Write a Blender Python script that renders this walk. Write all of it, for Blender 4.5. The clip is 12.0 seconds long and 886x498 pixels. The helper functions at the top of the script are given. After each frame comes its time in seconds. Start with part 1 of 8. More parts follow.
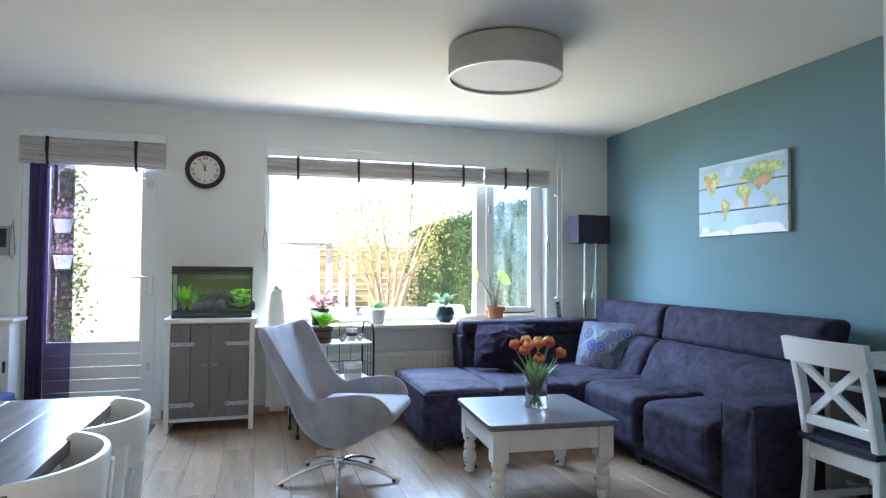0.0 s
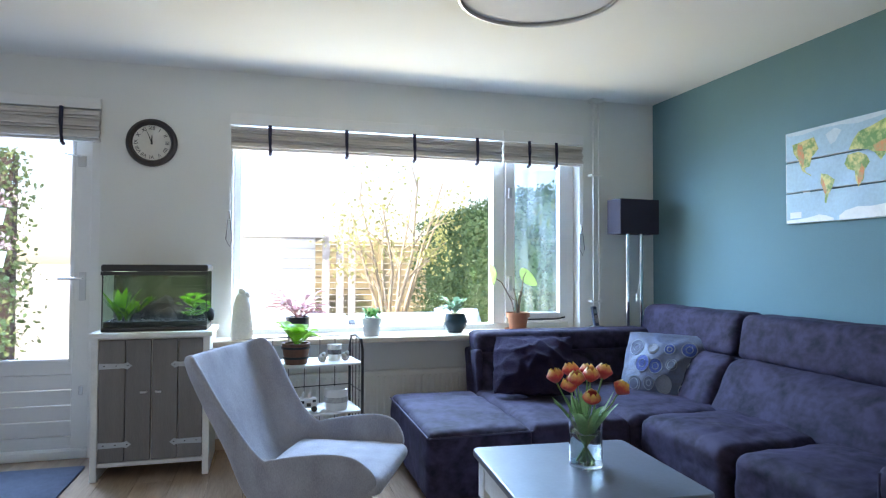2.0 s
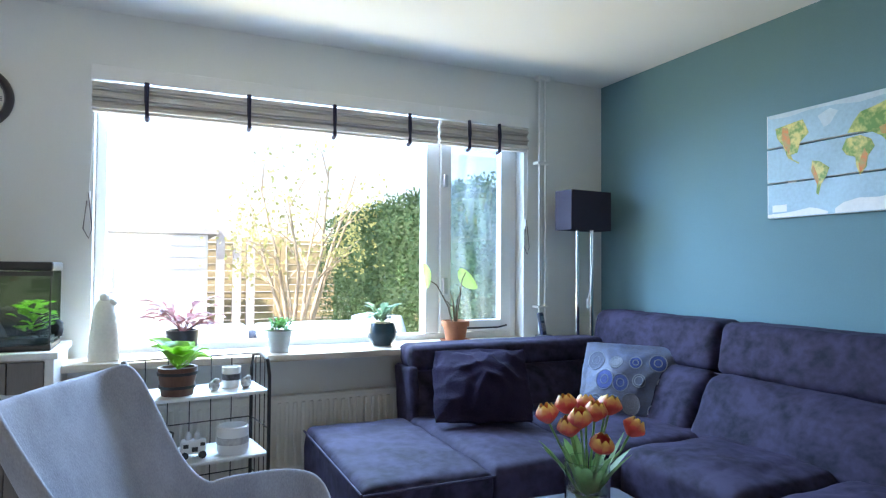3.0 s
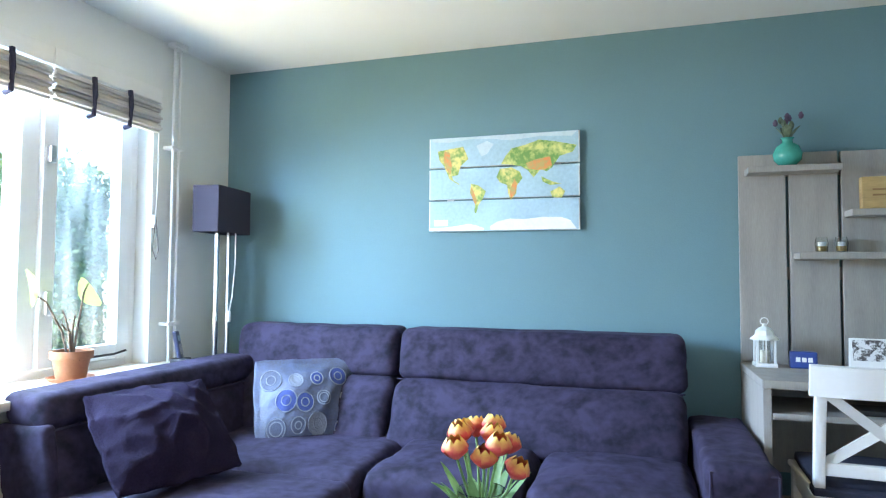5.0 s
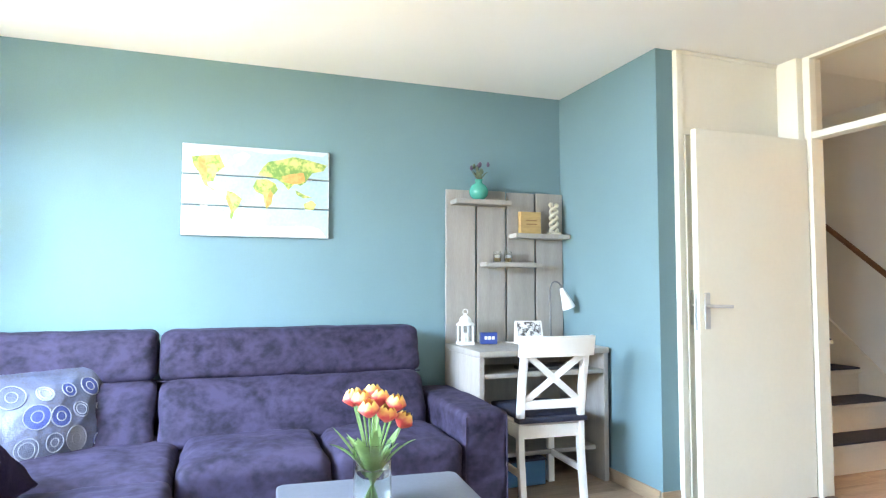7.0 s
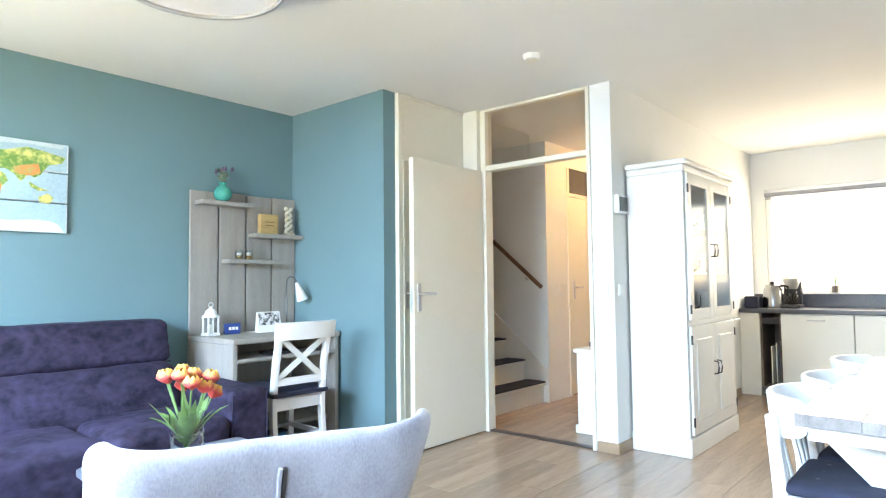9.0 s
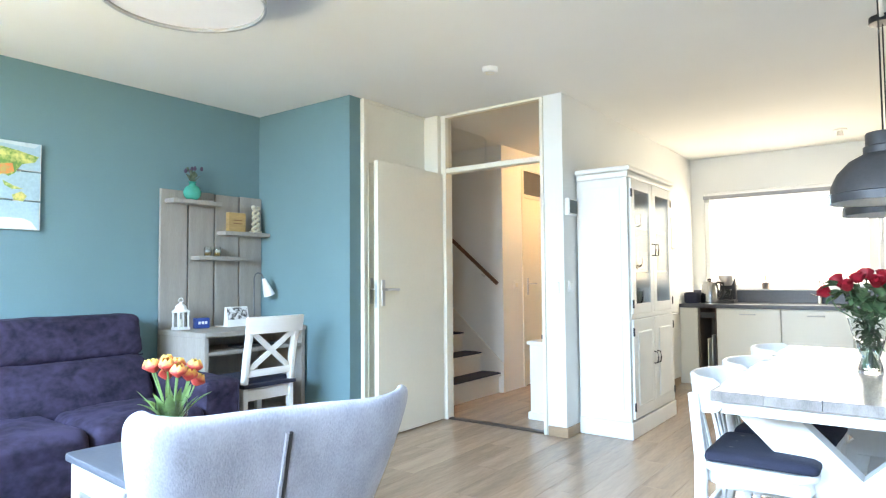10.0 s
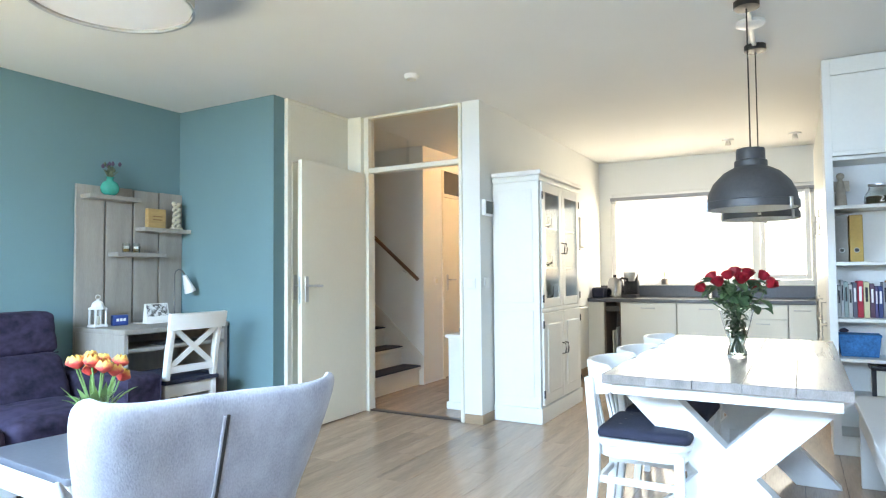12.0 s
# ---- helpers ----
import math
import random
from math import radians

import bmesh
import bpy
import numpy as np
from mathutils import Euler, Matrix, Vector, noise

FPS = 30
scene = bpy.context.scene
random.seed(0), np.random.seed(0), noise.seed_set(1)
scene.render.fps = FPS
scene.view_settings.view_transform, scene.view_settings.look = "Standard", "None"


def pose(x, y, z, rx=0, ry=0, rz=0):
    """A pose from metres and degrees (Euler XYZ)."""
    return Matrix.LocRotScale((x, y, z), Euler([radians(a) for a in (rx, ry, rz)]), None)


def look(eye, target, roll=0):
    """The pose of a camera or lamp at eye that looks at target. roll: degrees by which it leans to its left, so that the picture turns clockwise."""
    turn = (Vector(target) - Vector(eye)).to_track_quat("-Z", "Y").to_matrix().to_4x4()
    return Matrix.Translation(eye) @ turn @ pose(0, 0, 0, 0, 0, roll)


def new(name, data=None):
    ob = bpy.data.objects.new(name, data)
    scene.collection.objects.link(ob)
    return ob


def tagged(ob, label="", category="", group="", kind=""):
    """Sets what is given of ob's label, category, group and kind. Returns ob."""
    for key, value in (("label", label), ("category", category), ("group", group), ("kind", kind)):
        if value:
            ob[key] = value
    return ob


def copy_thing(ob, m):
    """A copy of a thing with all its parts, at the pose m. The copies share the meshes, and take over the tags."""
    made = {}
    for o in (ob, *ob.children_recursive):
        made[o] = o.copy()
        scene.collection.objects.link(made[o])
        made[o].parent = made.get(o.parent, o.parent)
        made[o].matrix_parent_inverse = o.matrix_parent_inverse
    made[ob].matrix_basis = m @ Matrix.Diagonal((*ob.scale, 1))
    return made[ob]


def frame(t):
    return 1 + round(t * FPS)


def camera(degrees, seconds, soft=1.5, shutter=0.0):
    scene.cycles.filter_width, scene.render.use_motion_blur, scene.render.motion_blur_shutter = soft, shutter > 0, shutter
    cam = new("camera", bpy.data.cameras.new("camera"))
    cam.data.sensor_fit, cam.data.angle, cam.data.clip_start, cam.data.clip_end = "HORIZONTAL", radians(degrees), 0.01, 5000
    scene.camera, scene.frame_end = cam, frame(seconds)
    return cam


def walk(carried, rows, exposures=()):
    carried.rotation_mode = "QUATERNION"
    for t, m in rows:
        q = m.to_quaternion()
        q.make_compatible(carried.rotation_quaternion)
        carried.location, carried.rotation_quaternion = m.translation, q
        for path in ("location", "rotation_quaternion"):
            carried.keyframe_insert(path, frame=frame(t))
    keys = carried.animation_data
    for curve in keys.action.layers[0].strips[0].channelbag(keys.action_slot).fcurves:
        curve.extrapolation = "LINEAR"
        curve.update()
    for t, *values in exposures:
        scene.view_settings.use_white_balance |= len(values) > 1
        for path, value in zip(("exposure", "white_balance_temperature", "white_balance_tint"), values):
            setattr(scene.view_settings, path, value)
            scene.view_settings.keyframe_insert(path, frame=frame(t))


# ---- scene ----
cam = camera(70.7, 12.0, soft=1.2)
PATH = [
    (0, (0.167, 0.084, 1.2), (0.732, 2.001, 1.265), 0.4),
    (0.5, (0.207, 0.208, 1.197), (0.755, 2.13, 1.259), 0.4),
    (1, (0.282, 0.467, 1.191), (0.814, 2.394, 1.249), 0.3),
    (1.5, (0.381, 0.756, 1.193), (0.912, 2.684, 1.249), 0.3),
    (2, (0.479, 1.117, 1.214), (1.012, 3.044, 1.265), 0.2),
    (2.5, (0.497, 1.496, 1.213), (1.073, 3.411, 1.263), 0.3),
    (3, (0.542, 1.875, 1.196), (1.37, 3.694, 1.256), 0.4),
    (3.2, (0.57, 2.015, 1.202), (1.508, 3.78, 1.261), 0.6),
    (5, (0.045, 2.98, 1.203), (1.952, 3.575, 1.293), 0.3),
    (5.5, (-0.075, 3.226, 1.148), (1.905, 3.474, 1.275), 0.4),
    (6, (-0.206, 3.45, 1.135), (1.788, 3.385, 1.274), 0.3),
    (6.5, (-0.348, 3.664, 1.168), (1.625, 3.357, 1.287), 0.2),
    (7, (-0.441, 3.893, 1.176), (1.439, 3.222, 1.291), 0.1),
    (7.5, (-0.517, 4.152, 1.171), (1.188, 3.114, 1.284), -0.2),
    (9.3, (-0.768, 4.717, 1.141), (0.488, 3.164, 1.244), -0.5),
    (9.5, (-0.795, 4.772, 1.141), (0.438, 3.2, 1.24), -0.4),
    (10, (-0.86, 4.875, 1.145), (0.327, 3.268, 1.239), -0.5),
    (10.5, (-0.895, 4.957, 1.152), (0.212, 3.293, 1.244), -0.5),
    (11, (-0.922, 5.009, 1.164), (0.107, 3.296, 1.247), -0.5),
    (11.5, (-0.96, 5.039, 1.155), (0.032, 3.304, 1.238), -0.4),
    (12, (-0.979, 5.045, 1.152), (0.0, 3.302, 1.23), -0.5),
]
EXPOSURES = [(0, 1.78, 7350, 21), (2.5, 1.56, 7000, 21), (3.2, 1.66, 6900, 19), (5, 2.48, 7550, 19), (6, 2.85, 8050, 21), (7.5, 3.38, 8700, 23), (9.3, 2.85, 8100, 18), (10.5, 2.78, 8000, 17), (12, 2.57, 7950, 16)]
walk(cam, [(t, look(eye, target, roll)) for t, eye, target, roll in PATH], EXPOSURES)

# ---- light ----
world = bpy.data.worlds.new("sky_world")
scene.world = world
world.use_nodes = True
wn = world.node_tree.nodes
sky = wn.new("ShaderNodeTexSky")
sky.sky_type = "NISHITA"
sky.sun_disc = False
sky.sun_elevation = radians(48)
sky.sun_rotation = radians(250)
wn["Background"].inputs["Strength"].default_value = 0.15
world.node_tree.links.new(sky.outputs["Color"], wn["Background"].inputs["Color"])
sun = new("sun", bpy.data.lights.new("sun", "SUN"))
sun.data.energy, sun.data.angle, sun.data.color = 5.0, radians(0.5), (1.0, 0.95, 0.87)
sun.matrix_world = look((-8, -3, 9.5), (0, 0, 0))


def sky_lamp(name, x, y, z, wide, deep, tilt, power, colour):
    """Daylight on its way into an opening, as an area lamp outside it; at tilt 0 it faces straight down."""
    d = bpy.data.lights.new(name, "AREA")
    d.shape, d.size, d.size_y, d.energy, d.color = "RECTANGLE", wide, deep, power, colour
    ob = new(name, d)
    ob.matrix_world = pose(x, y, z, tilt, 0, 0)
    return ob


# blue light falls from the sky, warm green light comes up from the garden
SKY_BLUE, GARDEN_GREEN = (0.35, 0.62, 1.0), (1.0, 1.0, 0.64)
sky_lamp("window_daylight", 1.50, 6.25, 2.0, 2.40, 0.90, -40, 125, SKY_BLUE)
sky_lamp("garden_bounce", 1.50, 6.02, 0.74, 2.40, 0.50, -100, 20, GARDEN_GREEN)
sky_lamp("door_daylight", -1.05, 6.20, 2.0, 0.70, 0.90, -44, 64, SKY_BLUE)
sky_lamp("kitchen_daylight", -0.11, -3.05, 1.55, 2.08, 0.99, 65, 9, (1.0, 0.99, 0.83))

# ---- materials ----
def link(nt, a, b):
    nt.links.new(a, b)


def material(name, colour, rough=0.6, metal=0.0, vary=0.12, scale=6.0, grain=60.0, bump=0.1, stretch=(1, 1, 1), spec=0.5, per_object=0.0, sheen=0.0, depth=0.01, hue=None, edge=(0.3, 0.7), through_light=0.0, warp=0.0, detail=4):
    """A surface with slow stains and fine grain; per_object shifts each piece's tone."""
    m = bpy.data.materials.new(name)
    m.use_nodes = True
    nt = m.node_tree
    b = nt.nodes["Principled BSDF"]
    tc = nt.nodes.new("ShaderNodeTexCoord")
    mp = nt.nodes.new("ShaderNodeMapping")
    mp.inputs["Scale"].default_value = stretch
    link(nt, tc.outputs["Object"], mp.inputs["Vector"])
    big = nt.nodes.new("ShaderNodeTexNoise")
    big.inputs["Scale"].default_value, big.inputs["Detail"].default_value = scale, detail
    big.inputs["Distortion"].default_value = warp
    fine = nt.nodes.new("ShaderNodeTexNoise")
    fine.inputs["Scale"].default_value, fine.inputs["Detail"].default_value = grain, 5
    link(nt, mp.outputs["Vector"], big.inputs["Vector"])
    link(nt, mp.outputs["Vector"], fine.inputs["Vector"])
    ramp = nt.nodes.new("ShaderNodeValToRGB")
    dark = [c * (1 - vary) for c in (hue or colour)]
    light = [min(1, c * (1 + vary)) for c in colour]
    ramp.color_ramp.elements[0].position, ramp.color_ramp.elements[1].position = edge
    ramp.color_ramp.elements[0].color, ramp.color_ramp.elements[1].color = (*dark, 1), (*light, 1)
    mix = nt.nodes.new("ShaderNodeMath")
    mix.operation = "MULTIPLY_ADD"
    mix.inputs[1].default_value, mix.inputs[2].default_value = 0.4, 0.0
    link(nt, fine.outputs["Fac"], mix.inputs[0])
    add = nt.nodes.new("ShaderNodeMath")
    add.operation = "MULTIPLY_ADD"
    add.inputs[1].default_value = 0.6
    link(nt, big.outputs["Fac"], add.inputs[0])
    link(nt, mix.outputs[0], add.inputs[2])
    last = add
    if per_object:
        oi = nt.nodes.new("ShaderNodeObjectInfo")
        sh = nt.nodes.new("ShaderNodeMath")
        sh.operation = "MULTIPLY_ADD"
        sh.inputs[1].default_value, sh.inputs[2].default_value = per_object, -per_object / 2
        link(nt, oi.outputs["Random"], sh.inputs[0])
        s2 = nt.nodes.new("ShaderNodeMath")
        link(nt, add.outputs[0], s2.inputs[0])
        link(nt, sh.outputs[0], s2.inputs[1])
        last = s2
    link(nt, last.outputs[0], ramp.inputs["Fac"])
    link(nt, ramp.outputs["Color"], b.inputs["Base Color"])
    b.inputs["Roughness"].default_value, b.inputs["Metallic"].default_value = rough, metal
    b.inputs["Specular IOR Level"].default_value = spec
    if sheen:
        b.inputs["Sheen Weight"].default_value = sheen
        b.inputs["Sheen Roughness"].default_value = 0.4
        b.inputs["Sheen Tint"].default_value = (*[min(1, c * 6) for c in colour], 1)
    if bump:
        bp = nt.nodes.new("ShaderNodeBump")
        bp.inputs["Strength"].default_value, bp.inputs["Distance"].default_value = bump, depth
        link(nt, fine.outputs["Fac"], bp.inputs["Height"])
        link(nt, bp.outputs["Normal"], b.inputs["Normal"])
    if through_light:
        # thin leaves and petals let light through
        tl, ms = nt.nodes.new("ShaderNodeBsdfTranslucent"), nt.nodes.new("ShaderNodeMixShader")
        link(nt, ramp.outputs["Color"], tl.inputs["Color"])
        ms.inputs[0].default_value = through_light
        link(nt, b.outputs[0], ms.inputs[1])
        link(nt, tl.outputs[0], ms.inputs[2])
        link(nt, ms.outputs[0], nt.nodes["Material Output"].inputs["Surface"])
    return m


def glass_material(name, tint=(1, 1, 1), rough=0.0, ior=1.45):
    m = bpy.data.materials.new(name)
    m.use_nodes = True
    b = m.node_tree.nodes["Principled BSDF"]
    b.inputs["Base Color"].default_value = (*tint, 1)
    b.inputs["Transmission Weight"].default_value = 1.0
    b.inputs["Roughness"].default_value, b.inputs["IOR"].default_value = rough, ior
    return m


def pane_material(name, tint=(1, 1, 1), gloss=0.08):
    """A thin window pane: clear, with a little mirror on it."""
    m = bpy.data.materials.new(name)
    m.use_nodes = True
    nt = m.node_tree
    nt.nodes.remove(nt.nodes["Principled BSDF"])
    tr, gl, mx = nt.nodes.new("ShaderNodeBsdfTransparent"), nt.nodes.new("ShaderNodeBsdfGlossy"), nt.nodes.new("ShaderNodeMixShader")
    tr.inputs["Color"].default_value = (*tint, 1)
    gl.inputs["Roughness"].default_value = 0.02
    mx.inputs[0].default_value = gloss
    link(nt, tr.outputs[0], mx.inputs[1])
    link(nt, gl.outputs[0], mx.inputs[2])
    link(nt, mx.outputs[0], nt.nodes["Material Output"].inputs["Surface"])
    return m


def glow_material(name, colour, strength):
    m = bpy.data.materials.new(name)
    m.use_nodes = True
    b = m.node_tree.nodes["Principled BSDF"]
    b.inputs["Base Color"].default_value = (*colour, 1)
    b.inputs["Emission Color"].default_value = (*colour, 1)
    b.inputs["Emission Strength"].default_value = strength
    return m


WHITE_WALL = material("white_wall_paint", (0.78, 0.79, 0.76), 0.85, vary=0.03, scale=2, grain=180, bump=0.15, depth=0.002)
TEAL = material("teal_wall_paint", (0.148, 0.264, 0.290), 0.8, spec=0.15, vary=0.06, scale=1.5, grain=160, bump=0.2, depth=0.003)
CEILING = material("ceiling_paint", (0.80, 0.80, 0.78), 0.9, vary=0.03, scale=1.2, grain=200, bump=0.15, depth=0.002)
CREAM = material("cream_gloss_paint", (0.80, 0.76, 0.64), 0.35, vary=0.03, scale=3, grain=40, bump=0.05, depth=0.002)
WHITE_PAINT = material("white_gloss_paint", (0.80, 0.80, 0.78), 0.35, vary=0.03, scale=4, grain=50, bump=0.06, depth=0.002)
PLANK = material("oak_laminate", (0.37, 0.26, 0.185), 0.24, vary=0.24, scale=2.2, grain=16, bump=0.06, stretch=(7, 0.6, 4), per_object=0.24, depth=0.002)
SKIRT = material("oak_skirting", (0.36, 0.24, 0.15), 0.5, vary=0.2, scale=3, grain=30, bump=0.05, stretch=(1, 1, 6))
SUEDE = material("violet_suede", (0.036, 0.029, 0.058), 0.8, detail=3.6, spec=0.22, vary=0.3, scale=3.2, grain=26, bump=0.22, sheen=0.05, edge=(0.36, 0.62), stretch=(1, 0.9, 1.1), depth=0.005, warp=2.2, hue=(0.017, 0.0135, 0.028))
SUEDE_SEAM = material("violet_piping", (0.03, 0.025, 0.06), 0.8, bump=0.1)
GREY_TOP = material("grey_table_paint", (0.13, 0.14, 0.165), 0.33, vary=0.15, scale=5, grain=50, bump=0.08, depth=0.002)
WORN_WHITE = material("worn_white_paint", (0.76, 0.75, 0.72), 0.5, vary=0.1, scale=9, grain=70, bump=0.2, depth=0.003)
GREY_FABRIC = material("light_grey_wool", (0.34, 0.345, 0.39), 0.9, vary=0.3, scale=10, grain=230, bump=0.45, sheen=0.2, depth=0.003, stretch=(1, 1, 0.45))
CHROME = material("brushed_chrome", (0.75, 0.75, 0.76), 0.18, 1.0, vary=0.04, bump=0.03, grain=90)
STEEL = material("satin_steel", (0.6, 0.6, 0.6), 0.32, 1.0, vary=0.06, bump=0.05)
BLACK = material("black_plastic", (0.018, 0.018, 0.02), 0.4, vary=0.2, bump=0.05)
BLACK_METAL = material("black_iron", (0.02, 0.02, 0.022), 0.5, 0.3, vary=0.2, bump=0.1)
GREY_WOOD = material("grey_washed_wood", (0.34, 0.315, 0.285), 0.65, vary=0.16, scale=3, grain=40, bump=0.2, stretch=(6, 6, 0.7), per_object=0.12, depth=0.003)
NAVY = material("navy_cotton", (0.022, 0.026, 0.05), 0.9, vary=0.25, scale=12, grain=200, bump=0.3)
SHADE_DARK = material("dark_violet_lampshade", (0.03, 0.025, 0.045), 0.8, vary=0.15, scale=6, grain=250, bump=0.3)
SHADE_GREY = material("grey_velvet_shade", (0.42, 0.41, 0.39), 0.85, vary=0.15, scale=8, grain=120, bump=0.2)
GLASS = glass_material("clear_glass", (0.95, 0.98, 0.97))
PANE = pane_material("window_glass", (0.97, 0.98, 0.98), 0.05)

# ---- building helpers ----
def bm_box(bm, x0, x1, y0, y1, z0, z1, bevel=0.0, segments=2):
    r = bmesh.ops.create_cube(bm, size=1.0)
    vs = r["verts"]
    bmesh.ops.scale(bm, vec=(abs(x1 - x0), abs(y1 - y0), abs(z1 - z0)), verts=vs)
    bmesh.ops.translate(bm, vec=((x0 + x1) / 2, (y0 + y1) / 2, (z0 + z1) / 2), verts=vs)
    if bevel:
        es = list({e for v in vs for e in v.link_edges})
        bmesh.ops.bevel(bm, geom=es, offset=bevel, segments=segments, affect="EDGES", profile=0.5)
    return vs


def box(x0, x1, y0, y1, z0, z1, bevel=0.0, segments=2, bm=None):
    bm = bm or bmesh.new()
    bm_box(bm, x0, x1, y0, y1, z0, z1, bevel, segments)
    return bm


def lathe(profile, steps=28, bm=None, centre=(0, 0, 0)):
    """A turned body from (radius, height) pairs, closed where the radius is 0."""
    bm = bm or bmesh.new()
    rings = []
    for r, z in profile:
        if r <= 1e-6:
            rings.append([bm.verts.new((centre[0], centre[1], centre[2] + z))])
        else:
            rings.append([bm.verts.new((centre[0] + r * math.cos(2 * math.pi * i / steps), centre[1] + r * math.sin(2 * math.pi * i / steps), centre[2] + z)) for i in range(steps)])
    for a, b in zip(rings, rings[1:]):
        for i in range(steps):
            j = (i + 1) % steps
            if len(a) == 1 and len(b) == 1:
                continue
            if len(a) == 1:
                bm.faces.new((a[0], b[j], b[i]))
            elif len(b) == 1:
                bm.faces.new((a[i], a[j], b[0]))
            else:
                bm.faces.new((a[i], a[j], b[j], b[i]))
    return bm


def tube(points, radius, steps=8, bm=None, closed=False, taper=None):
    """A round bar along points."""
    bm = bm or bmesh.new()
    pts = [Vector(p) for p in points]
    n = len(pts)
    rings, up = [], Vector((0, 0, 1))
    for i, p in enumerate(pts):
        a = pts[(i - 1) % n] if closed or i else p
        b = pts[(i + 1) % n] if closed or i < n - 1 else p
        d = (b - a).normalized()
        side = d.cross(up)
        if side.length < 0.05:
            side = d.cross(Vector((1, 0, 0)))
        side.normalize()
        top = side.cross(d).normalized()
        r = radius if taper is None else radius * (1 + (taper - 1) * i / max(1, n - 1))
        rings.append([bm.verts.new(p + r * (math.cos(2 * math.pi * k / steps) * side + math.sin(2 * math.pi * k / steps) * top)) for k in range(steps)])
    pairs = list(zip(rings, rings[1:])) + ([(rings[-1], rings[0])] if closed else [])
    for a, b in pairs:
        for k in range(steps):
            j = (k + 1) % steps
            bm.faces.new((a[k], a[j], b[j], b[k]))
    if not closed:
        bm.faces.new(rings[0][::-1])
        bm.faces.new(rings[-1])
    return bm


def prism(outline, thickness, axis="y", at=0.0, bevel=0.0, bm=None):
    """A flat outline of (u, v) pairs given thickness along an axis."""
    bm = bm or bmesh.new()
    def place(u, v, w):
        return {"y": (u, w, v), "x": (w, u, v), "z": (u, v, w)}[axis]
    a = [bm.verts.new(place(u, v, at)) for u, v in outline]
    b = [bm.verts.new(place(u, v, at + thickness)) for u, v in outline]
    made = [bm.faces.new(a), bm.faces.new(b[::-1])]
    for i in range(len(a)):
        j = (i + 1) % len(a)
        made.append(bm.faces.new((a[j], a[i], b[i], b[j])))
    bmesh.ops.recalc_face_normals(bm, faces=made)
    if bevel:
        es = list({e for f in made for e in f.edges})
        bmesh.ops.bevel(bm, geom=es, offset=bevel, segments=2, affect="EDGES", profile=0.5)
    return bm


def rounded_rect(w, d, r, steps=5):
    out = []
    for cx, cy, a0 in ((w / 2 - r, d / 2 - r, 0), (-w / 2 + r, d / 2 - r, 90), (-w / 2 + r, -d / 2 + r, 180), (w / 2 - r, -d / 2 + r, 270)):
        for k in range(steps + 1):
            a = radians(a0 + 90 * k / steps)
            out.append((cx + r * math.cos(a), cy + r * math.sin(a)))
    return out


def cushion(w, d, h, bulge=0.35, n=14, wrinkle=0.0, seed=0, bm=None, power=2.6):
    """A soft block, w x d x h, its middle at the origin, with swollen faces and pinched edges."""
    bm = bm or bmesh.new()
    start = len(bm.verts)
    r = bmesh.ops.create_cube(bm, size=2.0)
    es = list({e for v in r["verts"] for e in v.link_edges})
    bmesh.ops.subdivide_edges(bm, edges=es, cuts=n, use_grid_fill=True)
    bm.verts.ensure_lookup_table()
    for v in list(bm.verts)[start:]:
        p = v.co.copy()
        fx, fy, fz = (1 - abs(p.x) ** power), (1 - abs(p.y) ** power), (1 - abs(p.z) ** power)
        top = max(0.0, fx) * max(0.0, fy)
        side_x = max(0.0, fy) * max(0.0, fz)
        side_y = max(0.0, fx) * max(0.0, fz)
        q = Vector((p.x * (1 - bulge * 0.12 + bulge * 0.12 * side_x), p.y * (1 - bulge * 0.12 + bulge * 0.12 * side_y), p.z * (1 - bulge + bulge * top)))
        q = Vector((q.x * w / 2, q.y * d / 2, q.z * h / 2))
        if wrinkle:
            k = noise.noise(Vector((q.x * 9 + seed * 7.3, q.y * 9, q.z * 9))) + 0.5 * noise.noise(Vector((q.x * 22, q.y * 22 + seed, q.z * 22)))
            q += q.normalized() * k * wrinkle
        v.co = q
    return bm


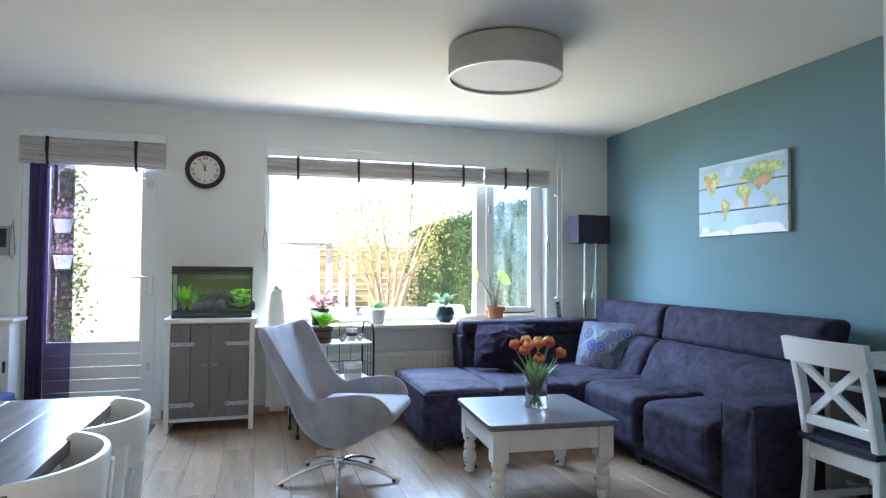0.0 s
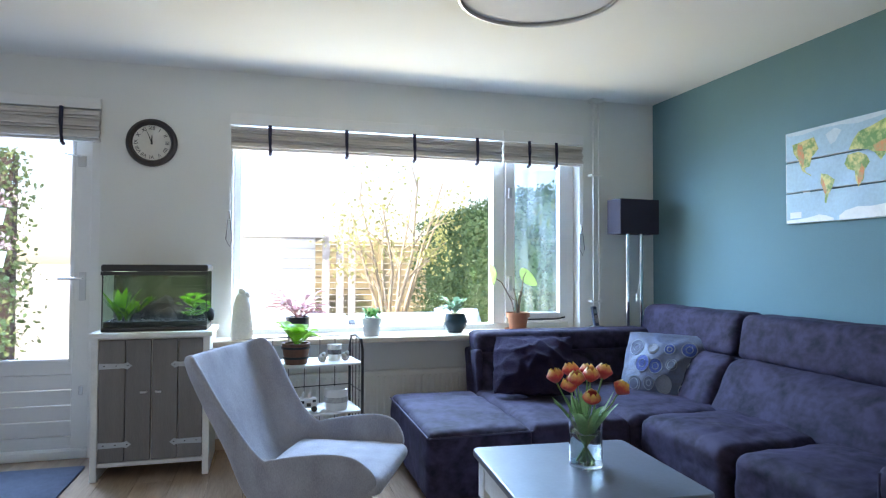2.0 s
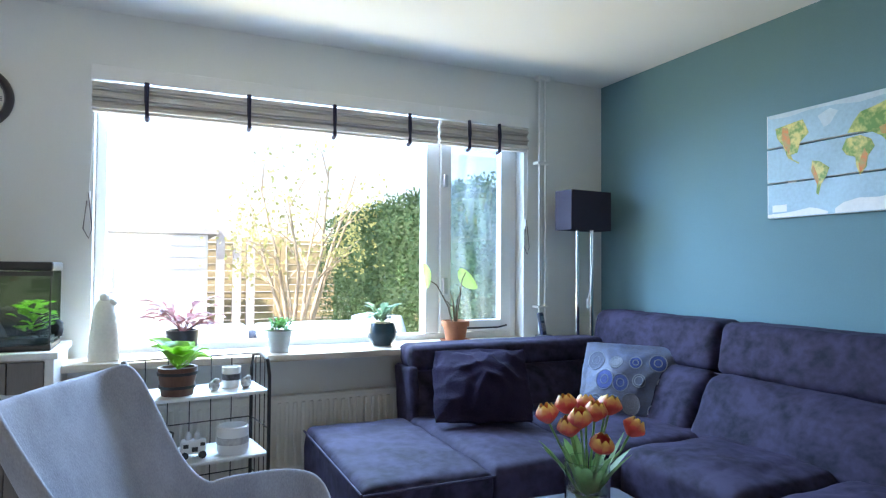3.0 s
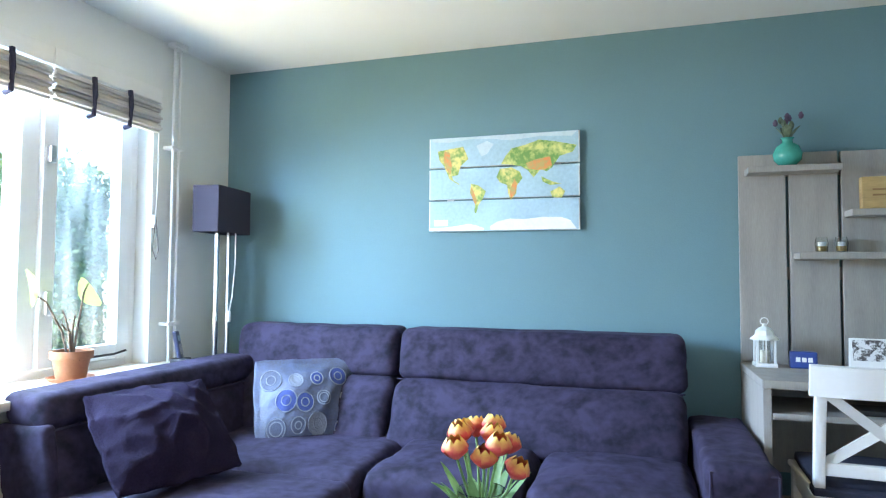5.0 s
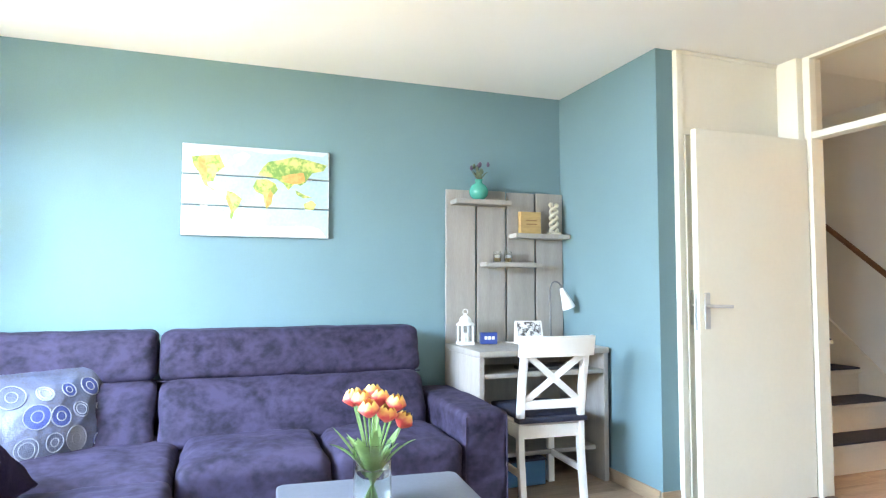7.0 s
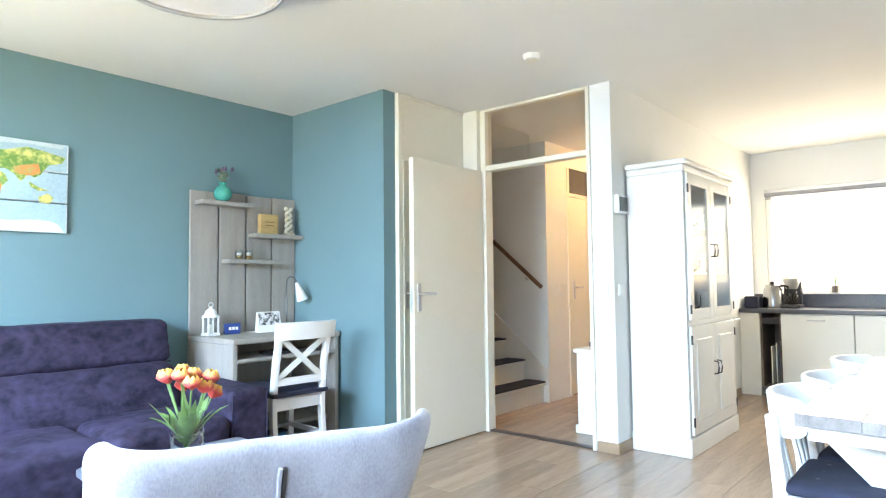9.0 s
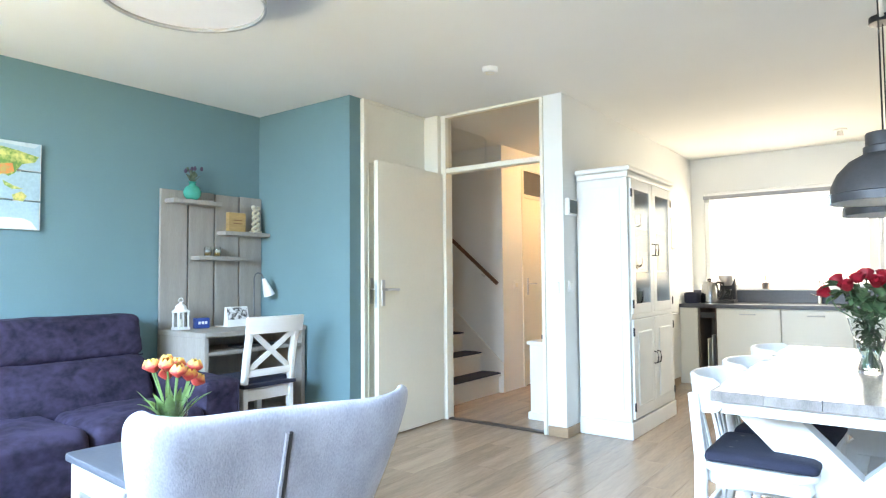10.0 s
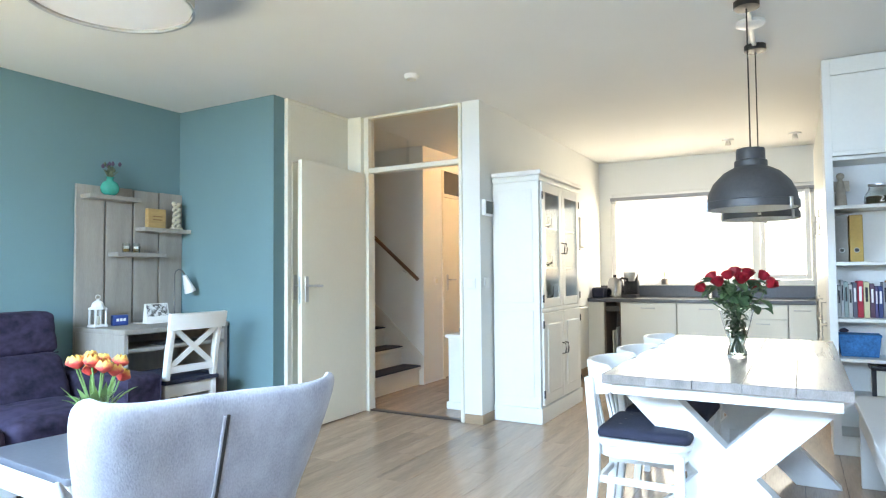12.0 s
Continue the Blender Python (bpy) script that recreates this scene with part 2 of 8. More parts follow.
def soft_box(x0, x1, y0, y1, z0, z1, r=0.04, wrinkle=0.004, seed=0, cuts=10, crown=0.0, bm=None, crease=0.0):
    """An upholstered block: rounded edges, slightly uneven faces, a crowned top."""
    bm = bm or bmesh.new()
    start = set(bm.verts)
    q = bmesh.ops.create_cube(bm, size=2.0)
    es = list({e for v in q["verts"] for e in v.link_edges})
    bmesh.ops.subdivide_edges(bm, edges=es, cuts=cuts, use_grid_fill=True)
    hx, hy, hz = (x1 - x0) / 2, (y1 - y0) / 2, (z1 - z0) / 2
    c = Vector(((x0 + x1) / 2, (y0 + y1) / 2, (z0 + z1) / 2))
    rr = min(r, hx * 0.95, hy * 0.95, hz * 0.95)
    for v in bm.verts:
        if v in start:
            continue
        p = v.co.copy()
        # more vertices near the edges, then a rounded corner
        p = Vector([math.copysign(abs(t) ** 0.7, t) for t in p])
        s = Vector((p.x * hx, p.y * hy, p.z * hz))
        core = Vector((max(-hx + rr, min(hx - rr, s.x)), max(-hy + rr, min(hy - rr, s.y)), max(-hz + rr, min(hz - rr, s.z))))
        d = s - core
        if d.length > 1e-6:
            s = core + d.normalized() * rr if sum(abs(t) > 1e-5 for t in d) > 1 else s
        if crown and p.z > 0:
            s.z += crown * (1 - p.x ** 2) * (1 - p.y ** 2) * p.z
        if wrinkle:
            w = s + c
            s += s.normalized() * wrinkle * (noise.noise(w * 5 + Vector((seed, 0, 0))) + 0.6 * noise.noise(w * 13))
        if crease:
            # narrow pulled folds in the cover
            w = s + c
            for k, q in enumerate((Vector((w.x * 2.4, w.y * 5.5, w.z * 2.0)), Vector((w.x * 6.0, w.y * 2.2, w.z * 4.0)))):
                fold = max(0.0, 1 - abs(noise.noise(q + Vector((seed * 3.7, k * 9.1, 0)))) * 7)
                s -= s.normalized() * crease * fold
        v.co = s + c
    return bm


def finish(bm, name, mat, smooth=40):
    bmesh.ops.recalc_face_normals(bm, faces=bm.faces)
    limit = radians(smooth)
    for f in bm.faces:
        f.smooth = smooth > 0
    for e in bm.edges:
        if smooth and len(e.link_faces) == 2:
            a, b = (f.calc_area() + 1e-12 for f in e.link_faces)
            turn = e.calc_face_angle(0.0)
            # flat faces keep their own shading next to narrow bevels
            e.smooth = not (turn > limit or (smooth < 60 and turn > 0.12 and max(a, b) > 10 * min(a, b)))
    me = bpy.data.meshes.new(name)
    bm.to_mesh(me)
    bm.free()
    for m in (mat if isinstance(mat, (list, tuple)) else [mat]):
        me.materials.append(m)
    return me


def part(name, bm, mat, parent, label="", smooth=40):
    ob = new(name, finish(bm, name, mat, smooth))
    ob.parent = parent
    if label:
        tagged(ob, label)
    return ob


def thing(name, label, category, x=0, y=0, z=0, rz=0, group="", kind=""):
    ob = new(name)
    ob.empty_display_size = 0.05
    ob.matrix_basis = pose(x, y, z, 0, 0, rz)
    return tagged(ob, label, category, group, kind)


def solid(name, bm, mat, label="", category="", x=0, y=0, z=0, rz=0, group="", kind="", smooth=40):
    ob = new(name, finish(bm, name, mat, smooth))
    ob.matrix_basis = pose(x, y, z, 0, 0, rz)
    return tagged(ob, label, category, group, kind)


def wall_with_holes(name, axis, at, thick, u0, u1, z0, z1, holes, mat, label):
    """A wall along x (axis 'x') or y (axis 'y'), with rectangular openings (u0, u1, z0, z1) right through it."""
    bm = bmesh.new()
    us = sorted({u0, u1, *[h[0] for h in holes], *[h[1] for h in holes]})
    zs = sorted({z0, z1, *[h[2] for h in holes], *[h[3] for h in holes]})
    def inside(u, z):
        return u0 < u < u1 and z0 < z < z1 and not any(h[0] < u < h[1] and h[2] < z < h[3] for h in holes)
    def p(u, w, z):
        return (u, w, z) if axis == "x" else (w, u, z)
    for a, b in zip(us, us[1:]):
        for c, d in zip(zs, zs[1:]):
            um, zm = (a + b) / 2, (c + d) / 2
            if not inside(um, zm):
                continue
            for w in (at, at + thick):
                bm.faces.new([bm.verts.new(p(*q)) for q in ((a, w, c), (b, w, c), (b, w, d), (a, w, d))])
            for du, dz, q in ((-1, 0, ((a, at, c), (a, at + thick, c), (a, at + thick, d), (a, at, d))), (1, 0, ((b, at, c), (b, at + thick, c), (b, at + thick, d), (b, at, d))),
                              (0, -1, ((a, at, c), (b, at, c), (b, at + thick, c), (a, at + thick, c))), (0, 1, ((a, at, d), (b, at, d), (b, at + thick, d), (a, at + thick, d)))):
                nu = um if not du else (a - 0.001 if du < 0 else b + 0.001)
                nz = zm if not dz else (c - 0.001 if dz < 0 else d + 0.001)
                if not inside(nu, nz):
                    bm.faces.new([bm.verts.new(p(*k)) for k in q])
    bmesh.ops.remove_doubles(bm, verts=bm.verts, dist=0.0005)
    return solid(name, bm, mat, label, "wall", kind="structure", smooth=0)

# ---- the shell of the house ----
N, E, S, W, H = 5.48, 3.43, -2.7, -2.35, 2.5
floor = solid("floor", box(W - 0.3, E + 0.3, S - 0.3, N + 0.3, -0.15, -0.012), material("floor_bed", (0.06, 0.045, 0.035), 0.8), "dark bed under the oak laminate planks", "floor", kind="structure")
solid("ceiling", box(W - 0.3, E + 0.3, S - 0.3, N + 0.3, H, H + 0.2), CEILING, "smooth white painted ceiling", "ceiling", kind="structure", smooth=0)
wall_with_holes("wall_north", "x", N, 0.28, W - 0.3, E + 0.3, 0, H, [(-1.56, -0.56, 0.0, 2.23), (0.235, 2.78, 0.72, 2.2)], WHITE_WALL, "white plastered wall with garden door and wide window")
wall_with_holes("wall_east", "y", E, 0.25, S, N, 0, H, [], TEAL, "teal painted living room wall")
wall_with_holes("wall_south", "x", S - 0.28, 0.28, W - 0.3, E + 0.3, 0, H, [(-1.2, 0.98, 1.0, 2.1)], WHITE_WALL, "white kitchen wall with a wide window")
wall_with_holes("wall_west", "y", W - 0.2, 0.2, S, N, 0, H, [], WHITE_WALL, "white painted side wall")
solid("wall_niche", box(2.38, E, 1.45, 1.63, 0, H), TEAL, "teal painted return wall beside the desk", "wall", kind="structure", smooth=0)
wall_with_holes("wall_closet", "y", 2.38, 0.088, 0.80, 1.449, 0, H, [], CREAM, "cream panelled meter cupboard wall")
wall_with_holes("wall_stair_north", "x", 0.70, 0.1, 2.38, E, 0, H, [], WHITE_WALL, "white stairwell wall")
wall_with_holes("wall_hall_west", "y", 1.12, 0.15, S, 0.72, 0, H, [], WHITE_WALL, "white wall between kitchen and hall")
wall_with_holes("wall_stair_south", "x", -0.65, 0.1, 2.40, E, 0, H, [], WHITE_WALL, "white stairwell wall with a wooden handrail")
wall_with_holes("wall_hall_east", "y", 2.40, 0.1, S, -0.65, 0, H, [(-1.75, -0.95, 0.0, 2.3)], WHITE_WALL, "white hall wall with a door")

# ---- windows, doors, blinds and other fixed work ----
REED = material("woven_reed", (0.62, 0.58, 0.54), 0.8, vary=0.3, scale=4, grain=120, bump=0.3, stretch=(0.6, 1, 22))
STRAP = material("navy_strap", (0.02, 0.02, 0.05), 0.8, bump=0.2)
SILL_STONE = material("cream_sill", (0.58, 0.50, 0.40), 0.35, vary=0.1, scale=8, grain=60, bump=0.05)
RAD = material("radiator_enamel", (0.78, 0.77, 0.73), 0.35, vary=0.03, bump=0.03)
CORD = material("grey_cord", (0.12, 0.11, 0.11), 0.8, bump=0)


def pane(name, x0, x1, y, z0, z1, parent, axis="x", mat=None):
    b = box(x0, x1, y - 0.003, y + 0.003, z0, z1) if axis == "x" else box(y - 0.003, y + 0.003, x0, x1, z0, z1)
    ob = part(name, b, mat or PANE, parent, smooth=0)
    ob.visible_shadow = False
    return ob


def bar_frame(name, x0, x1, z0, z1, y0, y1, t, parent, mat=None, label="", bottom=None):
    """Four bars round an opening in a wall that runs along x."""
    bm = bmesh.new()
    b = bottom or t
    bm_box(bm, x0, x0 + t, y0, y1, z0, z1, 0.004)
    bm_box(bm, x1 - t, x1, y0, y1, z0, z1, 0.004)
    bm_box(bm, x0 + t, x1 - t, y0 + 0.002, y1 - 0.002, z1 - t, z1, 0.004)
    bm_box(bm, x0 + t, x1 - t, y0 + 0.002, y1 - 0.002, z0, z0 + b, 0.004)
    return part(name, bm, mat or WHITE_PAINT, parent, label)


def hazy_pane(name):
    """Dirty glass with sky glare painted in: a blue tint and pale streaks."""
    m = pane_material(name, (0.72, 0.80, 0.86), 0.10)
    nt = m.node_tree
    tc, mp, ns, mr = nt.nodes.new("ShaderNodeTexCoord"), nt.nodes.new("ShaderNodeMapping"), nt.nodes.new("ShaderNodeTexNoise"), nt.nodes.new("ShaderNodeMapRange")
    tl, mx = nt.nodes.new("ShaderNodeBsdfTranslucent"), nt.nodes.new("ShaderNodeMixShader")
    mp.inputs["Scale"].default_value = (9, 1, 1.2)
    ns.inputs["Scale"].default_value = 1.6
    mr.inputs["From Min"].default_value, mr.inputs["From Max"].default_value = 0.3, 0.75
    mr.inputs["To Min"].default_value, mr.inputs["To Max"].default_value = 0.0, 0.05
    tl.inputs["Color"].default_value = (0.75, 0.78, 0.80, 1)
    out = nt.nodes["Material Output"].inputs["Surface"]
    under = out.links[0].from_socket
    link(nt, tc.outputs["Object"], mp.inputs["Vector"])
    link(nt, mp.outputs["Vector"], ns.inputs["Vector"])
    link(nt, ns.outputs["Fac"], mr.inputs["Value"])
    link(nt, mr.outputs["Result"], mx.inputs[0])
    link(nt, under, mx.inputs[1])
    link(nt, tl.outputs[0], mx.inputs[2])
    link(nt, mx.outputs[0], out)
    return m


# living room window: one wide fixed light, one opening light
win = thing("window_1", "wide white wooden window onto the garden", "window", kind="structure")
bar_frame("window_frame", 0.237, 2.778, 0.722, 2.198, 5.58, 5.70, 0.05, win)
part("mullion", box(2.11, 2.20, 5.585, 5.695, 0.773, 2.147, 0.005), WHITE_PAINT, win)
pane("pane", 0.28, 2.12, 5.64, 0.765, 2.15, win)
cas = bar_frame("casement", 2.203, 2.726, 0.776, 2.146, 5.565, 5.625, 0.075, win)
pane("pane", 2.27, 2.66, 5.60, 0.84, 2.08, cas, mat=hazy_pane("hazy_glass"))
part("casement_stay", tube([(2.30, 5.555, 0.80), (2.62, 5.55, 0.80), (2.68, 5.53, 0.815)], 0.006), BLACK_METAL, cas)
part("window_handle", box(2.215, 2.245, 5.535, 5.566, 1.02, 1.13, 0.006), STEEL, cas)
part("window_handle", box(2.215, 2.245, 5.535, 5.566, 1.72, 1.80, 0.006), STEEL, cas)
solid("window_sill_1", box(0.10, 2.93, 5.20, 5.583, 0.70, 0.735, 0.006), SILL_STONE, "pale cream window sill under the living room window", "window sill", kind="structure")


def blind(name, x0, x1, z_top, y_face, straps, label, head=0.085, drop=0.15):
    b = thing(name, label, "blind", (x0 + x1) / 2, y_face, z_top)
    w = (x1 - x0) / 2
    part("head_board", box(-w, w, -0.018, 0.022, -head + 0.006, 0, 0.004), WHITE_PAINT, b)
    rng = random.Random(3)
    slat_n = 11
    for i in range(slat_n):
        z = -head - 0.004 - i * drop / slat_n
        y = rng.uniform(-0.004, 0.004) - 0.012 * math.sin(i * 1.6)
        bm = box(-w + 0.006, w - 0.006, y - 0.012, y + 0.022, z - drop / slat_n * 0.92, z, 0.003)
        part("slat", bm, REED, b)
    for s in straps:
        c = s - (x0 + x1) / 2
        bm = tube([(c, -0.026, -head + 0.01), (c, -0.034, -head - drop * 0.5), (c + 0.004, -0.022, -head - drop - 0.02), (c + 0.004, 0.012, -head - drop - 0.025)], 0.0125, 6)
        part("strap", bm, STRAP, b)
    return b


blind("roman_blind", 0.215, 2.135, 2.215, 5.455, (0.47, 0.98, 1.46, 1.93), "woven reed roman blind drawn up, dark straps")
blind("roman_blind", 2.137, 2.795, 2.215, 5.455, (2.34, 2.56), "short woven reed blind drawn up, dark straps")
blind("roman_blind", -1.575, -0.555, 2.25, 5.455, (-1.38, -0.77), "woven reed roman blind above the garden door", head=0.075, drop=0.19)


def cord(x, y, z_hi, z_lo, loop=0.12):
    b = thing("blind_cord", "grey blind cord looped on a wall cleat", "cord", x, y, z_lo)
    part("cleat", box(-0.008, 0.008, -0.012, 0.012, 0.0, 0.07, 0.004), WHITE_PAINT, b)
    part("loop", tube([(0, -0.01, 0.06), (0.02, -0.014, -loop), (0.005, -0.014, -loop - 0.05), (-0.02, -0.014, -loop), (-0.006, -0.012, 0.02)], 0.003, 6), CORD, b)
    part("drop", tube([(0.012, -0.006, z_hi - z_lo), (0.01, -0.008, (z_hi - z_lo) * 0.5), (0.0, -0.01, 0.03)], 0.0022, 5), WHITE_PAINT, b)


cord(0.215, 5.472, 2.05, 1.50)
cord(2.79, 5.472, 2.05, 1.46)
cord(-1.60, 5.472, 1.75, 1.50, 0.2)

# garden door
gd = thing("door_1", "white half-glazed garden door with boarded panel", "door", kind="structure")
bm = bmesh.new()
bm_box(bm, -1.558, -1.505, 5.50, 5.64, 0.0, 2.226, 0.004)
bm_box(bm, -0.615, -0.562, 5.50, 5.64, 0.0, 2.226, 0.004)
bm_box(bm, -1.505, -0.615, 5.502, 5.638, 2.16, 2.226, 0.004)
bm_box(bm, -1.505, -0.615, 5.502, 5.66, 0.0, 0.05, 0.006)
part("door_frame", bm, WHITE_PAINT, gd)
bm = bmesh.new()
bm_box(bm, -1.50, -1.40, 5.545, 5.60, 0.055, 2.155, 0.004)
bm_box(bm, -0.72, -0.62, 5.545, 5.60, 0.055, 2.155, 0.004)
bm_box(bm, -1.40, -0.72, 5.547, 5.598, 2.04, 2.153, 0.004)
bm_box(bm, -1.40, -0.72, 5.547, 5.598, 0.52, 0.60, 0.004)
bm_box(bm, -1.40, -0.72, 5.547, 5.598, 0.057, 0.13, 0.004)
leaf = part("door_leaf", bm, WHITE_PAINT, gd)
for i in range(4):
    part("panel_board", box(-1.40, -0.72, 5.556, 5.585, 0.132 + i * 0.097, 0.132 + i * 0.097 + 0.093, 0.006), WHITE_PAINT, leaf)
bar_frame("glazing_bead", -1.405, -0.715, 0.595, 2.045, 5.538, 5.552, 0.022, leaf)
pane("pane", -1.40, -0.72, 5.575, 0.60, 2.04, leaf)
part("handle_plate", box(-0.685, -0.645, 5.536, 5.546, 0.98, 1.16, 0.004), STEEL, leaf)
part("door_handle", tube([(-0.665, 5.54, 1.12), (-0.665, 5.495, 1.12), (-0.70, 5.49, 1.12), (-0.79, 5.492, 1.12)], 0.009), STEEL, leaf)
part("bolt", box(-0.70, -0.655, 5.53, 5.547, 1.83, 1.90, 0.004), STEEL, leaf)
part("bolt_arm", tube([(-0.68, 5.52, 1.89), (-0.77, 5.515, 1.91)], 0.006), STEEL, leaf)
part("lower_lock", box(-0.678, -0.652, 5.538, 5.546, 0.385, 0.445, 0.006), STEEL, leaf)
solid("doormat", prism(rounded_rect(0.98, 0.56, 0.015), 0.012, "z"), material("blue_grey_mat", (0.05, 0.06, 0.09), 0.95, vary=0.25, scale=20, grain=300, bump=0.6), "dark blue-grey doormat lying at the garden door", "doormat", -1.06, 5.02, 0.0)

# dark curtain beside the door: a dense fold and a see-through edge
def sheer(name, colour, clear):
    m = material(name, colour, 0.9, vary=0.2, scale=5, grain=250, bump=0.2)
    nt = m.node_tree
    tr, mx = nt.nodes.new("ShaderNodeBsdfTransparent"), nt.nodes.new("ShaderNodeMixShader")
    tr.inputs["Color"].default_value = (0.75, 0.68, 0.9, 1)
    mx.inputs[0].default_value = clear
    link(nt, nt.nodes["Principled BSDF"].outputs[0], mx.inputs[1])
    link(nt, tr.outputs[0], mx.inputs[2])
    link(nt, mx.outputs[0], nt.nodes["Material Output"].inputs["Surface"])
    return m


def drape(x0, x1, y, z0, z1, folds, amp, flare=0.0):
    bm = bmesh.new()
    nx, nz = folds * 10, 14
    grid = []
    for j in range(nz + 1):
        v = j / nz
        row = []
        for i in range(nx + 1):
            u = i / nx
            x = x0 + (x1 - x0) * u + flare * (1 - v) * (u - 0.5)
            yy = y + amp * math.sin(u * folds * 2 * math.pi) * (0.7 + 0.3 * math.cos(v * 3)) + 0.006 * math.sin(u * 11 + v * 5)
            row.append(bm.verts.new((x, yy, z0 + (z1 - z0) * v)))
        grid.append(row)
    for a, b in zip(grid, grid[1:]):
        for i in range(nx):
            bm.faces.new((a[i], a[i + 1], b[i + 1], b[i]))
    return bm


cur = thing("curtain", "dark violet voile curtain gathered beside the door", "curtain", 0, 0, 0)
part("gathered_fold", drape(-1.50, -1.385, 5.47, 0.02, 2.16, 3, 0.018), sheer("violet_voile_dense", (0.03, 0.015, 0.06), 0.08), cur, smooth=80)
part("loose_edge", drape(-1.385, -1.20, 5.475, 0.02, 2.16, 2, 0.012), sheer("violet_voile", (0.05, 0.02, 0.08), 0.45), cur, smooth=80)
part("curtain_rod", tube([(-1.54, 5.47, 2.165), (-0.58, 5.47, 2.165)], 0.006), WHITE_PAINT, cur)

# radiator under the window
rad = thing("radiator", "cream panel radiator below the window sill", "radiator", 1.22, 5.40, 0.0)
part("panel", box(-0.99, 0.99, -0.015, 0.02, 0.07, 0.475, 0.01), RAD, rad)
for i in range(44):
    part("rib", box(-0.975 + i * 0.045, -0.975 + i * 0.045 + 0.022, -0.034, -0.013, 0.10, 0.45, 0.006), RAD, rad)
part("top_grille", box(-0.985, 0.985, -0.012, 0.05, 0.465, 0.482, 0.004), RAD, rad)
part("foot", box(-0.80, -0.77, -0.01, 0.03, 0, 0.07, 0.003), RAD, rad)
part("foot", box(0.77, 0.80, -0.01, 0.03, 0, 0.07, 0.003), RAD, rad)
sock = thing("power_socket", "white double socket low on the wall", "socket", 0.33, 5.48, 0.02)
part("plate", box(-0.06, 0.06, -0.03, 0, 0.0, 0.075, 0.006), WHITE_PAINT, sock)
part("outlet", box(-0.045, -0.008, -0.034, -0.028, 0.018, 0.058, 0.003), CREAM, sock)
part("outlet", box(0.008, 0.045, -0.034, -0.028, 0.018, 0.058, 0.003), CREAM, sock)

# heating pipes in the corner
pipes = thing("heating_pipes", "two white painted heating pipes up the wall", "pipe", 2.895, 5.43, 0)
for dx in (-0.022, 0.024):
    part("pipe", tube([(dx, 0, 0.0), (dx, 0, 1.2), (dx, 0, 2.5)], 0.0085, 10), WHITE_PAINT, pipes)
for z in (0.93, 1.90):
    part("bracket", box(-0.045, 0.047, -0.012, 0.05, z, z + 0.018, 0.003), WHITE_PAINT, pipes)
part("collar", box(-0.05, 0.05, -0.03, 0.03, 2.47, 2.499, 0.004), WHITE_PAINT, pipes)

# skirting boards
def skirting(name, x0, x1, y0, y1):
    solid(name, box(x0, x1, y0, y1, 0.0, 0.07, 0.003), SKIRT, "low oak skirting board", "skirting", kind="structure")


skirting("baseboard_1", 2.395, 3.43, 1.63, 1.645)
skirting("baseboard_2", 2.365, 2.379, 1.522, 1.645)
skirting("baseboard_3", 1.105, 1.262, 0.72, 0.735)
skirting("baseboard_4", 1.105, 1.12, -2.05, 0.72)
skirting("baseboard_5", -0.555, 3.43, 5.465, 5.48)
skirting("baseboard_6", -2.35, -1.565, 5.465, 5.48)
skirting("baseboard_7", 3.415, 3.43, 1.645, 5.465)

# hall frame, meter cupboard and hall door
tr = thing("trim_closet", "cream cupboard frame with fixed panel above", "door frame", kind="structure")
part("post", box(2.342, 2.379, 1.478, 1.520, 0, 2.495, 0.004), CREAM, tr)
part("corner_post", box(2.215, 2.379, 0.665, 0.775, 0, 2.495, 0.004), CREAM, tr)
part("head", box(2.346, 2.378, 0.775, 1.478, 2.475, 2.498, 0.003), CREAM, tr)
part("lintel", box(2.346, 2.378, 0.775, 1.478, 2.02, 2.06, 0.003), CREAM, tr)
part("upper_panel", box(2.352, 2.377, 0.775, 1.478, 2.06, 2.475, 0.002), CREAM, tr)
cl = thing("closet_door", "cream meter cupboard door, closed", "door", 2.359, 0.78, 0.01, kind="structure")
part("door_leaf", box(-0.012, 0.018, 0.0, 0.694, 0, 2.005, 0.004), CREAM, cl)
part("door_edge_bead", box(-0.02, -0.011, 0.682, 0.694, 0, 2.005, 0.002), CREAM, cl)
part("handle_plate", box(-0.018, -0.011, 0.640, 0.675, 0.95, 1.14, 0.003), STEEL, cl)
part("door_handle", tube([(-0.016, 0.658, 1.06), (-0.05, 0.658, 1.06), (-0.052, 0.64, 1.06), (-0.052, 0.55, 1.06)], 0.008), STEEL, cl)

ho = thing("trim_hall", "white hall door frame with glazed transom", "door frame", kind="structure")
part("jamb", box(1.272, 1.298, 0.645, 0.735, 0, 2.495, 0.004), CREAM, ho)
part("jamb", box(2.165, 2.213, 0.645, 0.735, 0, 2.495, 0.004), CREAM, ho)
part("head", box(1.298, 2.165, 0.647, 0.733, 2.478, 2.498, 0.003), CREAM, ho)
part("transom_bar", box(1.298, 2.165, 0.647, 0.733, 2.012, 2.052, 0.004), CREAM, ho)
pane("transom_pane", 1.298, 2.165, 0.69, 2.052, 2.478, ho, mat=pane_material("transom_glass", (0.95, 0.93, 0.9), 0.10))
part("threshold", box(1.30, 2.20, 0.66, 0.72, 0.001, 0.012, 0.003), material("dark_threshold", (0.06, 0.04, 0.03), 0.5), ho)
hd = thing("hall_door", "cream hall door standing fully open", "door", 2.188, 0.745, 0.008, kind="structure")
part("door_leaf", box(0.0, 0.04, 0.0, 0.79, 0, 2.0, 0.003), CREAM, hd)
